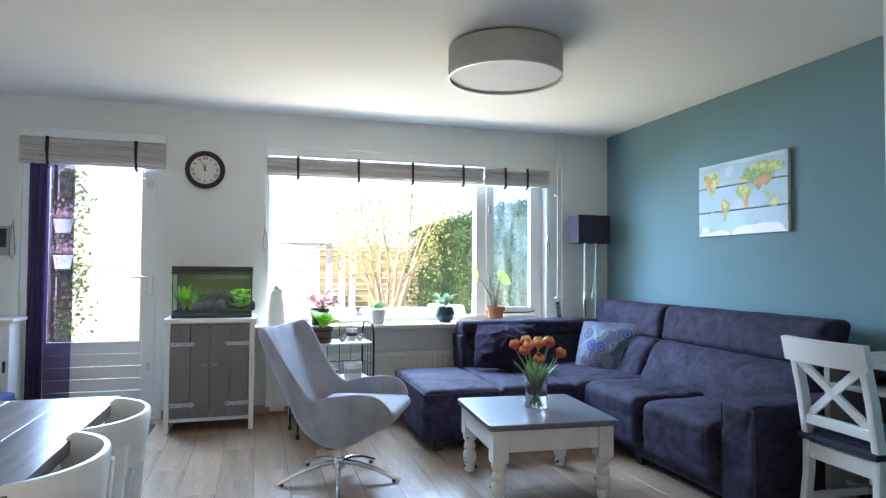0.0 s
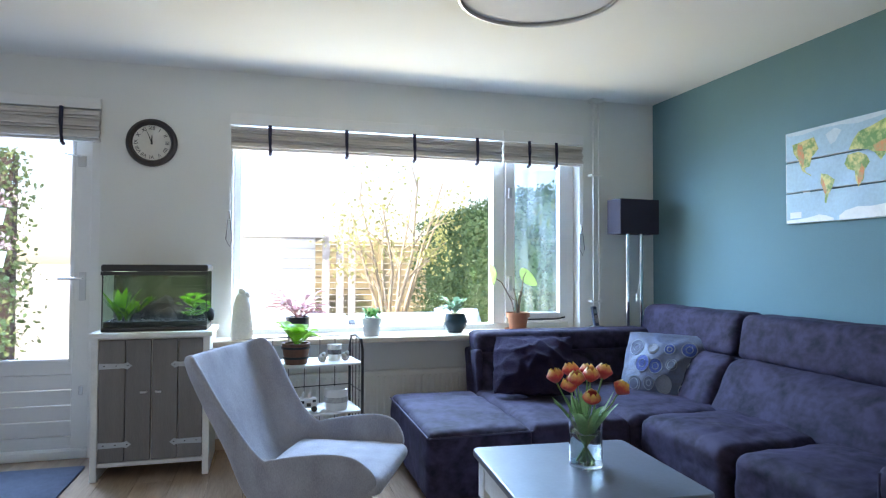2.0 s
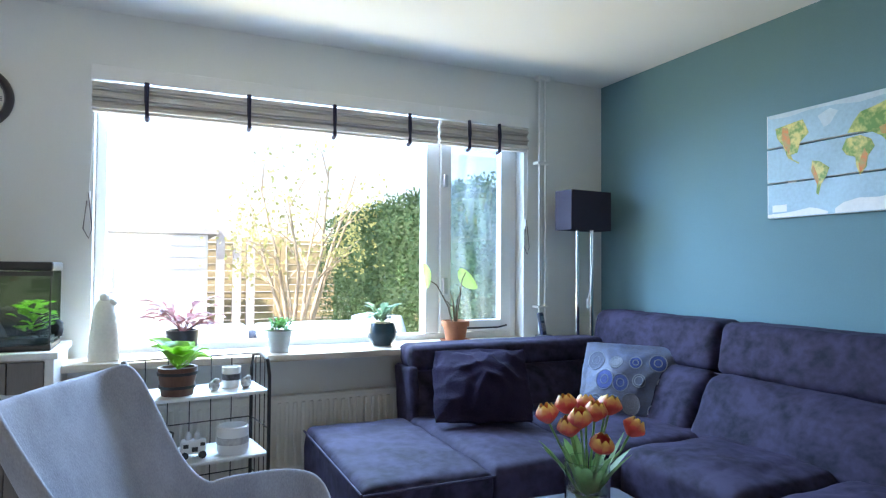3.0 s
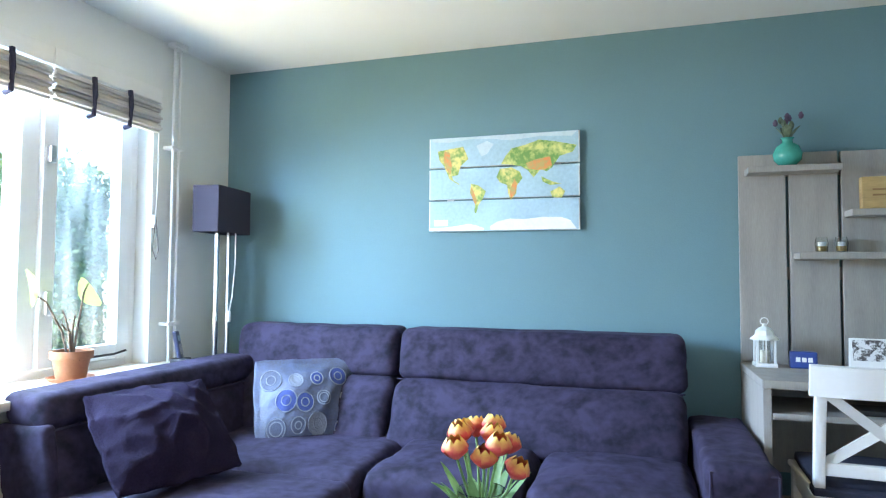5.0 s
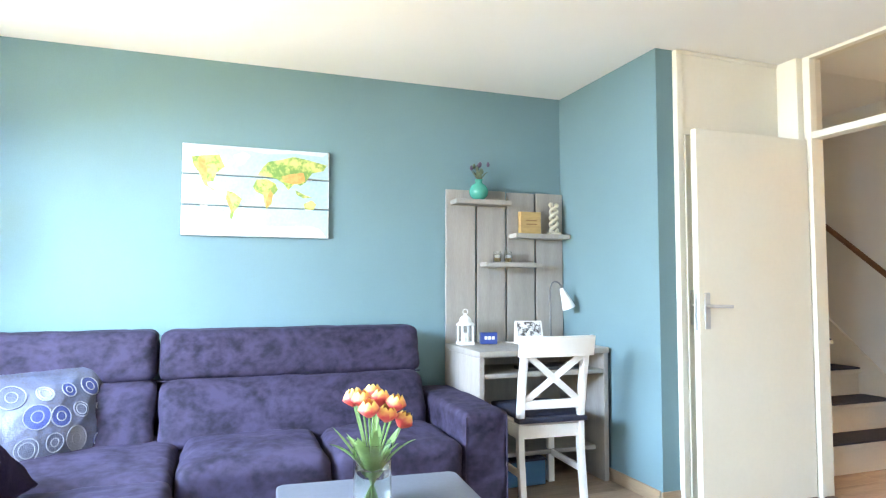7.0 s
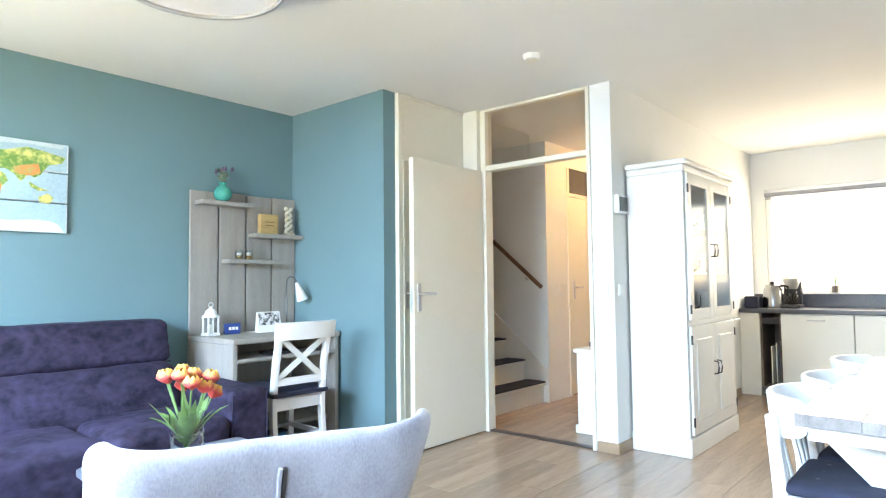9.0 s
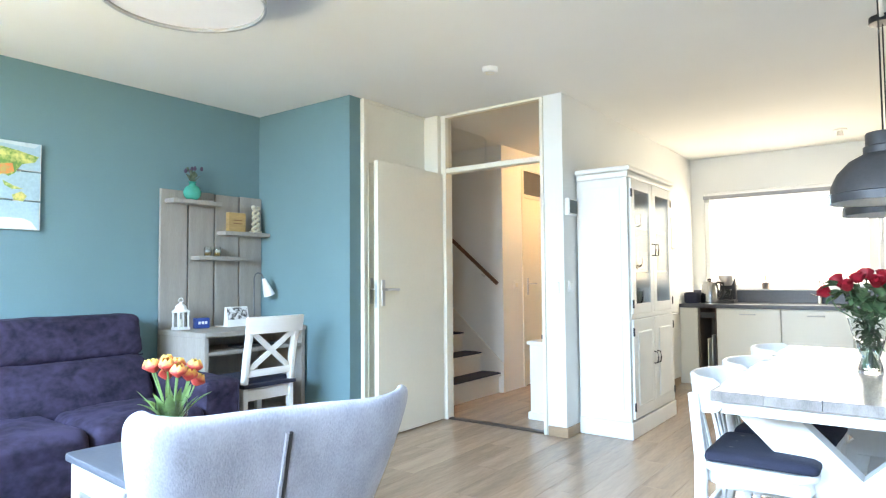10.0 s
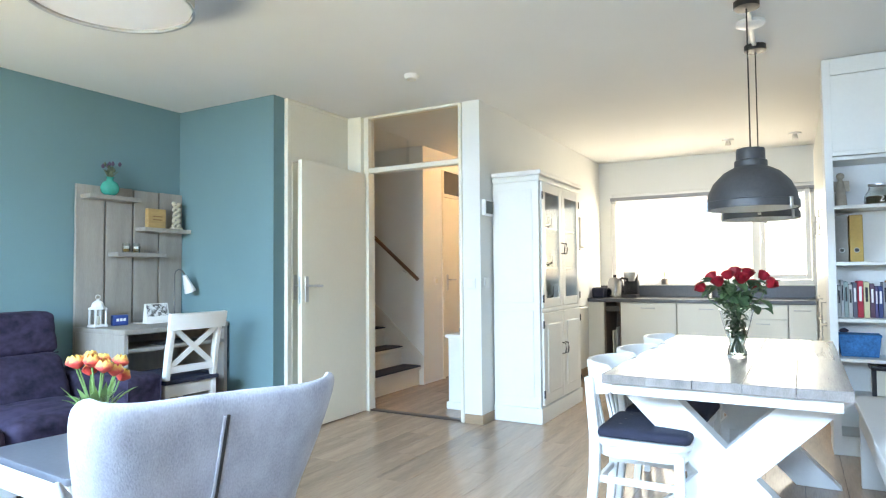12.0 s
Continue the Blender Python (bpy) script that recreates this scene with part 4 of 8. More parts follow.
# ---- swivel armchair ----
def armchair():
    t = thing("swivel_armchair", "light grey wool shell armchair on a chrome star base", "armchair", 0.645, 3.765, 0, -24)
    # centre line of the inner shell from the seat's front to the top of the back: x, z, half width, side height, shell depth
    line = [(0.345, 0.385, 0.245, 0.06, 0.025), (0.33, 0.385, 0.280, 0.12, 0.035), (0.285, 0.375, 0.295, 0.165, 0.05), (0.19, 0.365, 0.302, 0.182, 0.09), (0.09, 0.355, 0.302, 0.182, 0.14), (0.0, 0.345, 0.30, 0.178, 0.155),
            (-0.09, 0.345, 0.295, 0.168, 0.115), (-0.165, 0.385, 0.29, 0.155, 0.065), (-0.215, 0.47, 0.278, 0.12, 0.045), (-0.257, 0.56, 0.285, 0.10, 0.045), (-0.300, 0.65, 0.302, 0.09, 0.045), (-0.342, 0.74, 0.312, 0.08, 0.042), (-0.378, 0.82, 0.318, 0.068, 0.040), (-0.400, 0.866, 0.292, 0.055, 0.034)]
    n, cols = len(line), 17
    c = [Vector((p[0], 0, p[1])) for p in line]
    norm = []
    for i in range(n):
        d = (c[min(n - 1, i + 1)] - c[max(0, i - 1)]).normalized()
        norm.append(Vector((0, 1, 0)).cross(d).normalized() * -1)
    for i in range(n):
        if norm[i].z < -0.2 or norm[i].x < -0.2:
            norm[i] = -norm[i]
    bm = bmesh.new()
    inner, outer = [], []
    for i, (x, z, w, rise, deep) in enumerate(line):
        a, b = [], []
        for j in range(cols):
            v = -1 + 2 * j / (cols - 1)
            f = max(0.0, (abs(v) - 0.55) / 0.45) ** 1.15
            g = math.copysign(abs(v) / 0.72 * 0.92 if abs(v) < 0.72 else 0.92 + 0.08 * (abs(v) - 0.72) / 0.28, v)
            drop = 0.0
            if i == n - 1:
                drop = -0.035 * (1 - v * v) + 0.03
            p = c[i] + Vector((0, w * g, 0)) + norm[i] * rise * f
            p.z -= drop * 0.5
            # the front and top edges curve down towards the sides
            if i >= n - 2:
                p.z += 0.004 * v * v
            a.append(bm.verts.new(p))
            out = Vector((0, math.copysign(0.03, v) * f, 0)) - norm[i] * deep * (1 - 0.75 * f)
            b.append(bm.verts.new(p + out))
        inner.append(a)
        outer.append(b)
    for i in range(n - 1):
        for j in range(cols - 1):
            bm.faces.new((inner[i][j], inner[i][j + 1], inner[i + 1][j + 1], inner[i + 1][j]))
            bm.faces.new((outer[i][j + 1], outer[i][j], outer[i + 1][j], outer[i + 1][j + 1]))
        for j in (0, cols - 1):
            bm.faces.new((inner[i][j], inner[i + 1][j], outer[i + 1][j], outer[i][j]))
    for i in (0, n - 1):
        for j in range(cols - 1):
            bm.faces.new((inner[i][j], inner[i][j + 1], outer[i][j + 1], outer[i][j]))
    shell = part("shell", bm, GREY_FABRIC, t, smooth=180)
    sub = shell.modifiers.new("smooth", "SUBSURF")
    sub.levels = sub.render_levels = 2
    part("seat_cushion", soft_box(-0.14, 0.365, -0.25, 0.25, 0.36, 0.43, 0.035, 0.003, 3, 12, 0.02), GREY_FABRIC, t, smooth=80)
    # seam with its dark zip down the middle of the back
    part("back_zip", tube([(c[i] - norm[i] * (line[i][4] + 0.004))[:] for i in range(8, 13)], 0.005, 6), BLACK, t, "dark zip down the back seam")
    part("back_seam", tube([((c[i] - norm[i] * (line[i][4] + 0.003)) + Vector((0, 0.008, 0)))[:] for i in range(7, 13)], 0.005, 6), GREY_FABRIC, t)
    part("mount", lathe([(0, 0.17), (0.05, 0.18), (0.09, 0.23), (0, 0.25)], centre=(0, -0.035, 0)), BLACK, t)
    part("column", lathe([(0, 0.05), (0.025, 0.05), (0.025, 0.20), (0, 0.20)], 20, centre=(0, -0.045, 0)), CHROME, t)
    part("hub", lathe([(0, 0.055), (0.036, 0.06), (0.036, 0.115), (0.028, 0.125), (0, 0.125)], 20, centre=(0, -0.045, 0)), CHROME, t)
    for k in range(5):
        a = radians(k * 72 - 74)
        u = Vector((math.cos(a), math.sin(a), 0))
        pts = [(u * r + Vector((0, -0.045, z)))[:] for r, z in ((0.02, 0.095), (0.12, 0.088), (0.23, 0.060), (0.315, 0.026), (0.36, 0.010))]
        arm = part("base_arm", tube(pts, 0.017, 8, taper=0.6), CHROME, t)
        part("glide", lathe([(0, 0), (0.012, 0), (0.012, 0.012), (0, 0.012)], 10, centre=(u * 0.325 + Vector((0, -0.045, 0)))[:]), BLACK, arm)
    return t


armchair()

# ---- aquarium on its cabinet ----
cab = thing("aquarium_cabinet", "grey boarded cabinet with white frame and strap hinges", "cabinet", -0.165, 5.22, 0)
WOOD_GREY = material("grey_door_boards", (0.185, 0.17, 0.165), 0.65, vary=0.14, scale=3, grain=40, bump=0.2, stretch=(6, 6, 0.7), per_object=0.1)
IRON = material("pale_grey_iron", (0.42, 0.45, 0.48), 0.45, 0.3, vary=0.12, bump=0.1)
part("top", box(-0.325, 0.325, -0.24, 0.235, 0.795, 0.825, 0.004), WORN_WHITE, cab)
part("side", box(-0.31, -0.275, -0.225, 0.23, 0.0, 0.795, 0.003), WORN_WHITE, cab)
part("side", box(0.275, 0.31, -0.225, 0.23, 0.0, 0.795, 0.003), WORN_WHITE, cab)
part("body", box(-0.275, 0.275, -0.195, 0.22, 0.09, 0.795), WORN_WHITE, cab)
part("bottom_rail", box(-0.275, 0.275, -0.215, -0.195, 0.075, 0.10, 0.003), WORN_WHITE, cab)
for side in (-1, 1):
    x0 = -0.272 if side < 0 else 0.004
    dr = part("door", box(x0, x0 + 0.134, -0.222, -0.198, 0.105, 0.785, 0.004), WOOD_GREY, cab)
    part("door_board", box(x0 + 0.137, x0 + 0.268, -0.222, -0.198, 0.105, 0.785, 0.004), WOOD_GREY, dr)
    for z in (0.20, 0.64):
        e = -0.272 if side < 0 else 0.272
        part("strap_hinge", prism([(e, z - 0.016), (e - side * 0.13, z - 0.013), (e - side * 0.148, z - 0.02), (e - side * 0.172, z), (e - side * 0.148, z + 0.02), (e - side * 0.13, z + 0.013), (e, z + 0.016)], 0.006, "y", -0.229), IRON, dr)
        for q in (0.03, 0.09, 0.15):
            part("bolt_head", lathe([(0, 0), (0.006, 0), (0, 0.004)], 8, centre=(e - side * q, -0.229, z)), BLACK_METAL, dr)
    part("latch", tube([(side * 0.025, -0.225, 0.49), (side * 0.025, -0.24, 0.49), (side * 0.055, -0.242, 0.49)], 0.006), STEEL, dr)

tank = thing("aquarium", "small glass aquarium with black lid and green plants", "aquarium", -0.16, 5.20, 0.825)
TW, TD, TH = 0.283, 0.15, 0.385
part("lid_skirt", box(-TW - 0.004, TW + 0.004, -TD - 0.004, -TD + 0.001, TH - 0.062, TH - 0.040, 0.002), BLACK, tank)
part("base_rim", box(-TW, TW, -TD, TD, 0.0, 0.025, 0.004), BLACK, tank)
part("lid", box(-TW - 0.004, TW + 0.004, -TD - 0.004, TD + 0.004, TH - 0.04, TH, 0.01), BLACK, tank)
TANK_GLASS = pane_material("tank_glass", (0.90, 0.97, 0.92), 0.04)
for a in ((-TW + 0.002, TW - 0.002, -TD + 0.002, -TD + 0.007, 0.025, TH - 0.04), (-TW + 0.002, -TW + 0.007, -TD + 0.008, TD - 0.008, 0.025, TH - 0.04), (TW - 0.007, TW - 0.002, -TD + 0.008, TD - 0.008, 0.025, TH - 0.04)):
    g = part("glass_pane", box(*a), TANK_GLASS, tank, smooth=0)
    g.visible_shadow = False
part("back_sheet", box(-TW + 0.002, TW - 0.002, TD - 0.008, TD - 0.002, 0.025, TH - 0.04), material("green_back_sheet", (0.045, 0.058, 0.035), 0.6, vary=0.15, scale=3), tank)
part("light_strip", box(-0.25, 0.25, -0.05, 0.03, TH - 0.0425, TH - 0.0405), glow_material("tank_light", (0.85, 1.0, 0.8), 2.8), tank)
for x in (-TW + 0.003, TW - 0.008):
    part("corner_strip", box(x, x + 0.006, -TD, -TD + 0.006, 0.025, TH - 0.04), BLACK, tank)
gravel = bmesh.new()
rng = random.Random(9)
bm_box(gravel, -TW + 0.01, TW - 0.01, -TD + 0.01, TD - 0.012, 0.026, 0.055)
for k in range(90):
    s = rng.uniform(0.005, 0.011)
    x, y = rng.uniform(-0.26, 0.26), rng.uniform(-0.13, 0.125)
    bm_box(gravel, x - s, x + s, y - s, y + s, 0.05, 0.05 + 1.3 * s, s * 0.5, 1)
tagged(part("gravel", gravel, material("dark_gravel", (0.012, 0.012, 0.013), 0.8, vary=0.5), tank), kind="stuff")
ROCK = material("dark_rock", (0.012, 0.012, 0.013), 0.8, vary=0.4, scale=20, grain=60, bump=0.6)
for x, y, s in ((0.02, 0.03, 0.13), (0.11, 0.06, 0.12), (-0.07, 0.06, 0.10), (0.05, -0.06, 0.07), (0.22, 0.07, 0.09)):
    bm = bmesh.new()
    bmesh.ops.create_icosphere(bm, subdivisions=3, radius=1)
    for v in bm.verts:
        k = 1 + 0.35 * noise.noise(v.co * 1.7 + Vector((x * 40, y * 40, 0)))
        v.co = Vector((x + v.co.x * s * 0.9 * k, y + v.co.y * s * 0.6 * k, 0.05 + max(-0.1, v.co.z) * s * 1.1 * k))
    part("rock", bm, ROCK, tank, smooth=70)
BRIGHT = material("bright_water_plant", (0.16, 0.42, 0.03), 0.5, vary=0.35, scale=30, bump=0.1, through_light=0.4)
for px, py, cnt, hh in ((-0.21, -0.03, 20, 0.24), (-0.12, 0.05, 16, 0.21), (-0.16, -0.08, 14, 0.17)):
    for k in range(cnt):
        a = rng.uniform(0, 6.28)
        part("water_leaf", long_leaf((px, py, 0.05), (math.cos(a) * 0.6, math.sin(a) * 0.5, 1.3), hh * rng.uniform(0.6, 1.1), 0.040, 0.04), BRIGHT if k % 3 else LEAF, tank, smooth=80)
for k in range(90):
    a, r = rng.uniform(0, 6.28), rng.uniform(0.01, 0.09)
    z = 0.07 + rng.uniform(0, 0.13)
    bm = bmesh.new()
    long_leaf((0.19 + r * math.cos(a) * 0.7, 0.01 + r * math.sin(a), z), (math.cos(a), math.sin(a), 0.5), 0.045, 0.030, 0.008, bm, 4)
    part("water_leaf", bm, BRIGHT, tank, smooth=80)

# ---- clock ----
ck = thing("wall_clock", "round dark-framed wall clock with Roman numerals", "clock", -0.262, 5.48, 1.993)
ring = [(0.10, 0.0), (0.152, 0.0), (0.155, 0.012), (0.148, 0.03), (0.135, 0.04), (0.122, 0.034), (0.116, 0.02), (0.112, 0.012), (0.10, 0.012)]
o = part("frame", lathe(ring + [ring[0]], 48), material("dark_brown_clock", (0.03, 0.022, 0.022), 0.35, vary=0.2), ck)
o.rotation_euler = (radians(90), 0, 0)
o = part("dial", lathe([(0, 0.014), (0.117, 0.014), (0.117, 0.004), (0, 0.004)], 48), material("cream_dial", (0.72, 0.70, 0.64), 0.6, vary=0.06), ck)
o.rotation_euler = (radians(90), 0, 0)


def lettering(text, size, mat, parent, m, name="lettering", extrude=0.0006):
    cu = bpy.data.curves.new(name, "FONT")
    cu.body, cu.size, cu.align_x, cu.align_y, cu.extrude = text, size, "CENTER", "CENTER", extrude
    tmp = bpy.data.objects.new(name, cu)
    scene.collection.objects.link(tmp)
    dg = bpy.context.evaluated_depsgraph_get()
    me = bpy.data.meshes.new_from_object(tmp.evaluated_get(dg))
    bpy.data.objects.remove(tmp)
    me.materials.clear()
    me.materials.append(mat)
    ob = new(name, me)
    ob.parent = parent
    ob.matrix_basis = m
    return ob


INK = material("black_ink", (0.015, 0.015, 0.018), 0.6, bump=0)
for k, n in enumerate(("XII", "I", "II", "III", "IIII", "V", "VI", "VII", "VIII", "IX", "X", "XI")):
    a = radians(90 - 30 * k)
    lettering(n, 0.034, INK, ck, pose(0.092 * math.cos(a), -0.0155, 0.092 * math.sin(a), 90, 0, 0) @ pose(0, 0, 0, 0, 0, -30 * k), "numeral")
for ang, l, w in ((2, 0.05, 0.006), (-22, 0.078, 0.004)):
    hb = part("clock_needle", prism([(-w, -0.012), (w, -0.012), (w * 0.3, l), (-w * 0.3, l)], 0.001, "y", -0.019), INK, ck)
    hb.rotation_euler = (0, radians(ang), 0)
part("hub", lathe([(0, -0.0), (0.006, 0), (0, 0.004)], 12, centre=(0, 0, 0)), INK, ck).matrix_basis = pose(0, -0.018, 0, 90, 0, 0)

# ---- floor lamp in the corner ----
fl = thing("floor_lamp", "floor lamp with oblong dark shade on chrome legs", "floor lamp", 3.128, 5.29, 0, 6)
bm = bmesh.new()
hw, hd = 0.176, 0.08
for a in ((-hw, hw, -hd, -hd + 0.004), (-hw, hw, hd - 0.004, hd), (-hw, -hw + 0.004, -hd + 0.004, hd - 0.004), (hw - 0.004, hw, -hd + 0.004, hd - 0.004)):
    bm_box(bm, *a, 1.45, 1.71, 0.001, 1)
part("shade", bm, SHADE_DARK, fl)
part("shade_lining", box(-hw + 0.006, hw - 0.006, -hd + 0.006, hd - 0.006, 1.47, 1.474), WHITE_PAINT, fl)
for dx in (-0.055, 0.07):
    part("leg", box(dx - 0.012, dx + 0.012, -0.012, 0.012, 0.02, 1.48, 0.003), CHROME, fl)
part("base_plate", box(-0.13, 0.14, -0.09, 0.09, 0.0, 0.02, 0.004), CHROME, fl)
part("pull_cord", tube([(0.01, -0.08, 1.45), (0.01, -0.08, 1.28), (0.0, -0.07, 1.08), (-0.01, -0.06, 1.0)], 0.004, 6), WHITE_PAINT, fl)
part("cord_switch", box(-0.02, 0.0, -0.068, -0.052, 0.94, 1.0, 0.004), WHITE_PAINT, fl)

# ---- ceiling lamp ----
cl2 = thing("ceiling_lamp", "round drum ceiling lamp in grey velvet", "ceiling lamp", 1.53, 3.45, 2.5)
part("drum_shade", lathe([(0.325, -0.015), (0.332, -0.015), (0.332, -0.185), (0.325, -0.185), (0.325, -0.015)], 64), SHADE_GREY, cl2, smooth=60)
part("diffuser", lathe([(0, -0.168), (0.322, -0.168), (0.322, -0.172), (0, -0.178)], 64), material("white_diffuser", (0.75, 0.75, 0.77), 0.6, vary=0.02, bump=0), cl2)
part("rim", lathe([(0.324, -0.180), (0.334, -0.180), (0.334, -0.189), (0.324, -0.189), (0.324, -0.180)], 64), STEEL, cl2)
part("ceiling_cup", lathe([(0, 0), (0.08, 0), (0.08, -0.16), (0, -0.16)], 24), WHITE_PAINT, cl2)
sm = thing("smoke_detector", "small round white smoke detector on the ceiling", "smoke detector", 1.25, 1.49, 2.5)
part("body", lathe([(0, 0), (0.052, 0), (0.052, -0.012), (0.042, -0.03), (0, -0.034)], 28), WHITE_PAINT, sm)
part("grille", lathe([(0.02, -0.033), (0.03, -0.0335), (0.03, -0.036), (0.02, -0.036)], 20), CREAM, sm)

# ---- map on three planks ----
mp = thing("world_map", "world map printed on three white-edged wooden planks", "wall picture", 3.43, 3.69, 1.725)
SEA = material("map_sea", (0.36, 0.53, 0.60), 0.5, vary=0.18, scale=4, grain=60, bump=0.05)
EDGE = material("map_white_edge", (0.78, 0.78, 0.74), 0.6, vary=0.05)
LAND = material("map_land", (0.58, 0.50, 0.16), 0.5, vary=0.25, scale=22, grain=60, bump=0.05, hue=(0.28, 0.46, 0.11), edge=(0.42, 0.58))
HILL = material("map_highland", (0.62, 0.20, 0.06), 0.5, vary=0.25, scale=26, grain=60, bump=0.05, hue=(0.68, 0.48, 0.16), edge=(0.42, 0.58))
ICE = material("map_ice", (0.78, 0.78, 0.74), 0.5, vary=0.08, scale=10, bump=0.05)
GREENLAND = material("map_green", (0.54, 0.52, 0.17), 0.5, vary=0.25, scale=20, grain=50, bump=0.05, hue=(0.19, 0.40, 0.09), edge=(0.42, 0.60))
PALE_ICE = material("map_pale_ice", (0.52, 0.62, 0.64), 0.5, vary=0.12, scale=14, bump=0.05)
MW, MH = 0.42, 0.265
for i in range(3):
    z0, z1 = -MH + i * 0.1800, -MH + i * 0.1800 + 0.170
    pl = part("plank", box(-0.03, -0.008, -MW, MW, z0, z1, 0.002), EDGE, mp)
    part("sea_print", box(-0.0315, -0.0302, -MW + 0.006, MW - 0.006, z0 + 0.001, z1 - 0.001), SEA, pl, smooth=0)
    part("batten", box(-0.008, 0, -0.3 + i * 0.3 - 0.02, -0.3 + i * 0.3 + 0.02, -0.2, 0.2), EDGE, mp) if i != 1 else None


def land(outline, mat, lift):
    """A patch of printed land; u runs to the viewer's right, v up."""
    east = 0.025 if min(u for u, v in outline) > -0.21 else 0.0
    bm = prism([(-u - east, v) for u, v in outline], 0.0006, "x", -0.0325 - lift)
    part("map_land", bm, mat, mp, smooth=0)


land([(-0.37, 0.19), (-0.30, 0.20), (-0.22, 0.21), (-0.19, 0.14), (-0.235, 0.10), (-0.25, 0.05), (-0.285, 0.045), (-0.275, 0.02), (-0.24, 0.0), (-0.245, -0.005), (-0.30, 0.03), (-0.33, 0.10), (-0.36, 0.14)], LAND, 0)
land([(-0.33, 0.19), (-0.30, 0.18), (-0.285, 0.10), (-0.295, 0.05), (-0.32, 0.09), (-0.335, 0.14)], HILL, 0.0006)
land([(-0.17, 0.21), (-0.11, 0.235), (-0.07, 0.215), (-0.11, 0.16), (-0.14, 0.15)], PALE_ICE, 0)
land([(-0.20, 0.0), (-0.16, -0.01), (-0.115, -0.045), (-0.13, -0.085), (-0.155, -0.12), (-0.17, -0.17), (-0.18, -0.16), (-0.175, -0.09), (-0.205, -0.05)], LAND, 0)
land([(-0.195, -0.02), (-0.185, -0.04), (-0.165, -0.10), (-0.175, -0.12), (-0.205, -0.05)], HILL, 0.0006)
land([(-0.035, 0.075), (0.03, 0.08), (0.075, 0.055), (0.09, 0.02), (0.06, -0.02), (0.055, -0.065), (0.025, -0.10), (0.01, -0.06), (0.005, -0.015), (-0.035, 0.0), (-0.055, 0.03)], LAND, 0)
land([(0.045, 0.02), (0.06, -0.01), (0.05, -0.065), (0.025, -0.09), (0.02, -0.05)], HILL, 0.0006)
land([(-0.03, 0.10), (0.0, 0.15), (0.03, 0.185), (0.10, 0.20), (0.18, 0.225), (0.27, 0.21), (0.38, 0.185), (0.36, 0.15), (0.29, 0.13), (0.25, 0.07), (0.22, 0.05), (0.19, 0.065), (0.15, 0.02), (0.12, 0.06), (0.08, 0.085), (0.03, 0.095)], GREENLAND, 0)
land([(0.11, 0.10), (0.17, 0.12), (0.24, 0.13), (0.25, 0.08), (0.21, 0.06), (0.17, 0.06), (0.12, 0.07)], HILL, 0.0006)
land([(0.24, -0.06), (0.29, -0.035), (0.32, -0.06), (0.30, -0.095), (0.25, -0.09)], LAND, 0)
land([(0.19, 0.025), (0.25, -0.005), (0.30, -0.02), (0.24, -0.025), (0.20, -0.005)], GREENLAND, 0)
land([(-0.09, -0.24), (-0.05, -0.215), (0.02, -0.20), (0.10, -0.205), (0.20, -0.195), (0.30, -0.198), (0.345, -0.215), (0.38, -0.262), (-0.09, -0.262)], ICE, 0)
land([(-0.415, -0.245), (-0.33, -0.243), (-0.26, -0.236), (-0.19, -0.225), (-0.15, -0.232), (-0.10, -0.25), (-0.10, -0.262), (-0.415, -0.262)], ICE, 0)
land([(-0.41, 0.262), (0.41, 0.262), (0.38, 0.235), (0.22, 0.245), (0.05, 0.23), (-0.05, 0.245), (-0.18, 0.25), (-0.30, 0.238), (-0.40, 0.245)], PALE_ICE, 0)
land([(-0.39, -0.20), (-0.31, -0.20), (-0.31, -0.235), (-0.39, -0.235)], EDGE, 0)

# ---- desk corner ----
desk = thing("desk", "grey wooden desk with keyboard shelf and panel sides", "desk", 2.82, 1.655, 0)
part("desktop", box(0.0, 0.57, 0.0, 0.855, 0.765, 0.80, 0.004), GREY_WOOD, desk)
part("side_panel", box(0.01, 0.56, 0.82, 0.852, 0.0, 0.764, 0.003), GREY_WOOD, desk)
part("side_panel", box(0.01, 0.56, 0.003, 0.035, 0.0, 0.764, 0.003), GREY_WOOD, desk)
part("back_panel", box(0.53, 0.555, 0.036, 0.819, 0.30, 0.763, 0.003), GREY_WOOD, desk)
part("keyboard_shelf", box(0.01, 0.42, 0.037, 0.818, 0.645, 0.67, 0.003), GREY_WOOD, desk)
part("low_shelf", box(0.10, 0.53, 0.036, 0.819, 0.17, 0.195, 0.003), GREY_WOOD, desk)
solid("keyboard", box(-0.07, 0.07, -0.2, 0.2, 0, 0.02, 0.004), BLACK, "black computer keyboard lying on the desk's shelf", "keyboard", 2.95, 2.0, 0.6705)
bb = thing("storage_box", "blue fabric box under the desk", "box", 3.05, 2.22, 0.0)
part("body", box(-0.15, 0.15, -0.17, 0.17, 0.0, 0.15, 0.01), material("blue_fabric", (0.05, 0.17, 0.32), 0.9, vary=0.2, grain=200, bump=0.3), bb)
part("rim", box(-0.155, 0.155, -0.175, 0.175, 0.142, 0.155, 0.004), NAVY, bb)

pn = thing("plank_panel", "tall grey plank panel standing behind the desk", "wall panel", 3.40, 1.63, 0.0)
for i in range(4):
    part("plank", box(-0.012, 0.012, 0.008 + i * 0.22, 0.008 + i * 0.22 + 0.206, 0.30, 1.81 - 0.004 * (i % 2), 0.003), GREY_WOOD, pn)
for z in (0.5, 1.2, 1.7):
    part("batten", box(0.013, 0.028, 0.02, 0.86, z, z + 0.06), GREY_WOOD, pn)


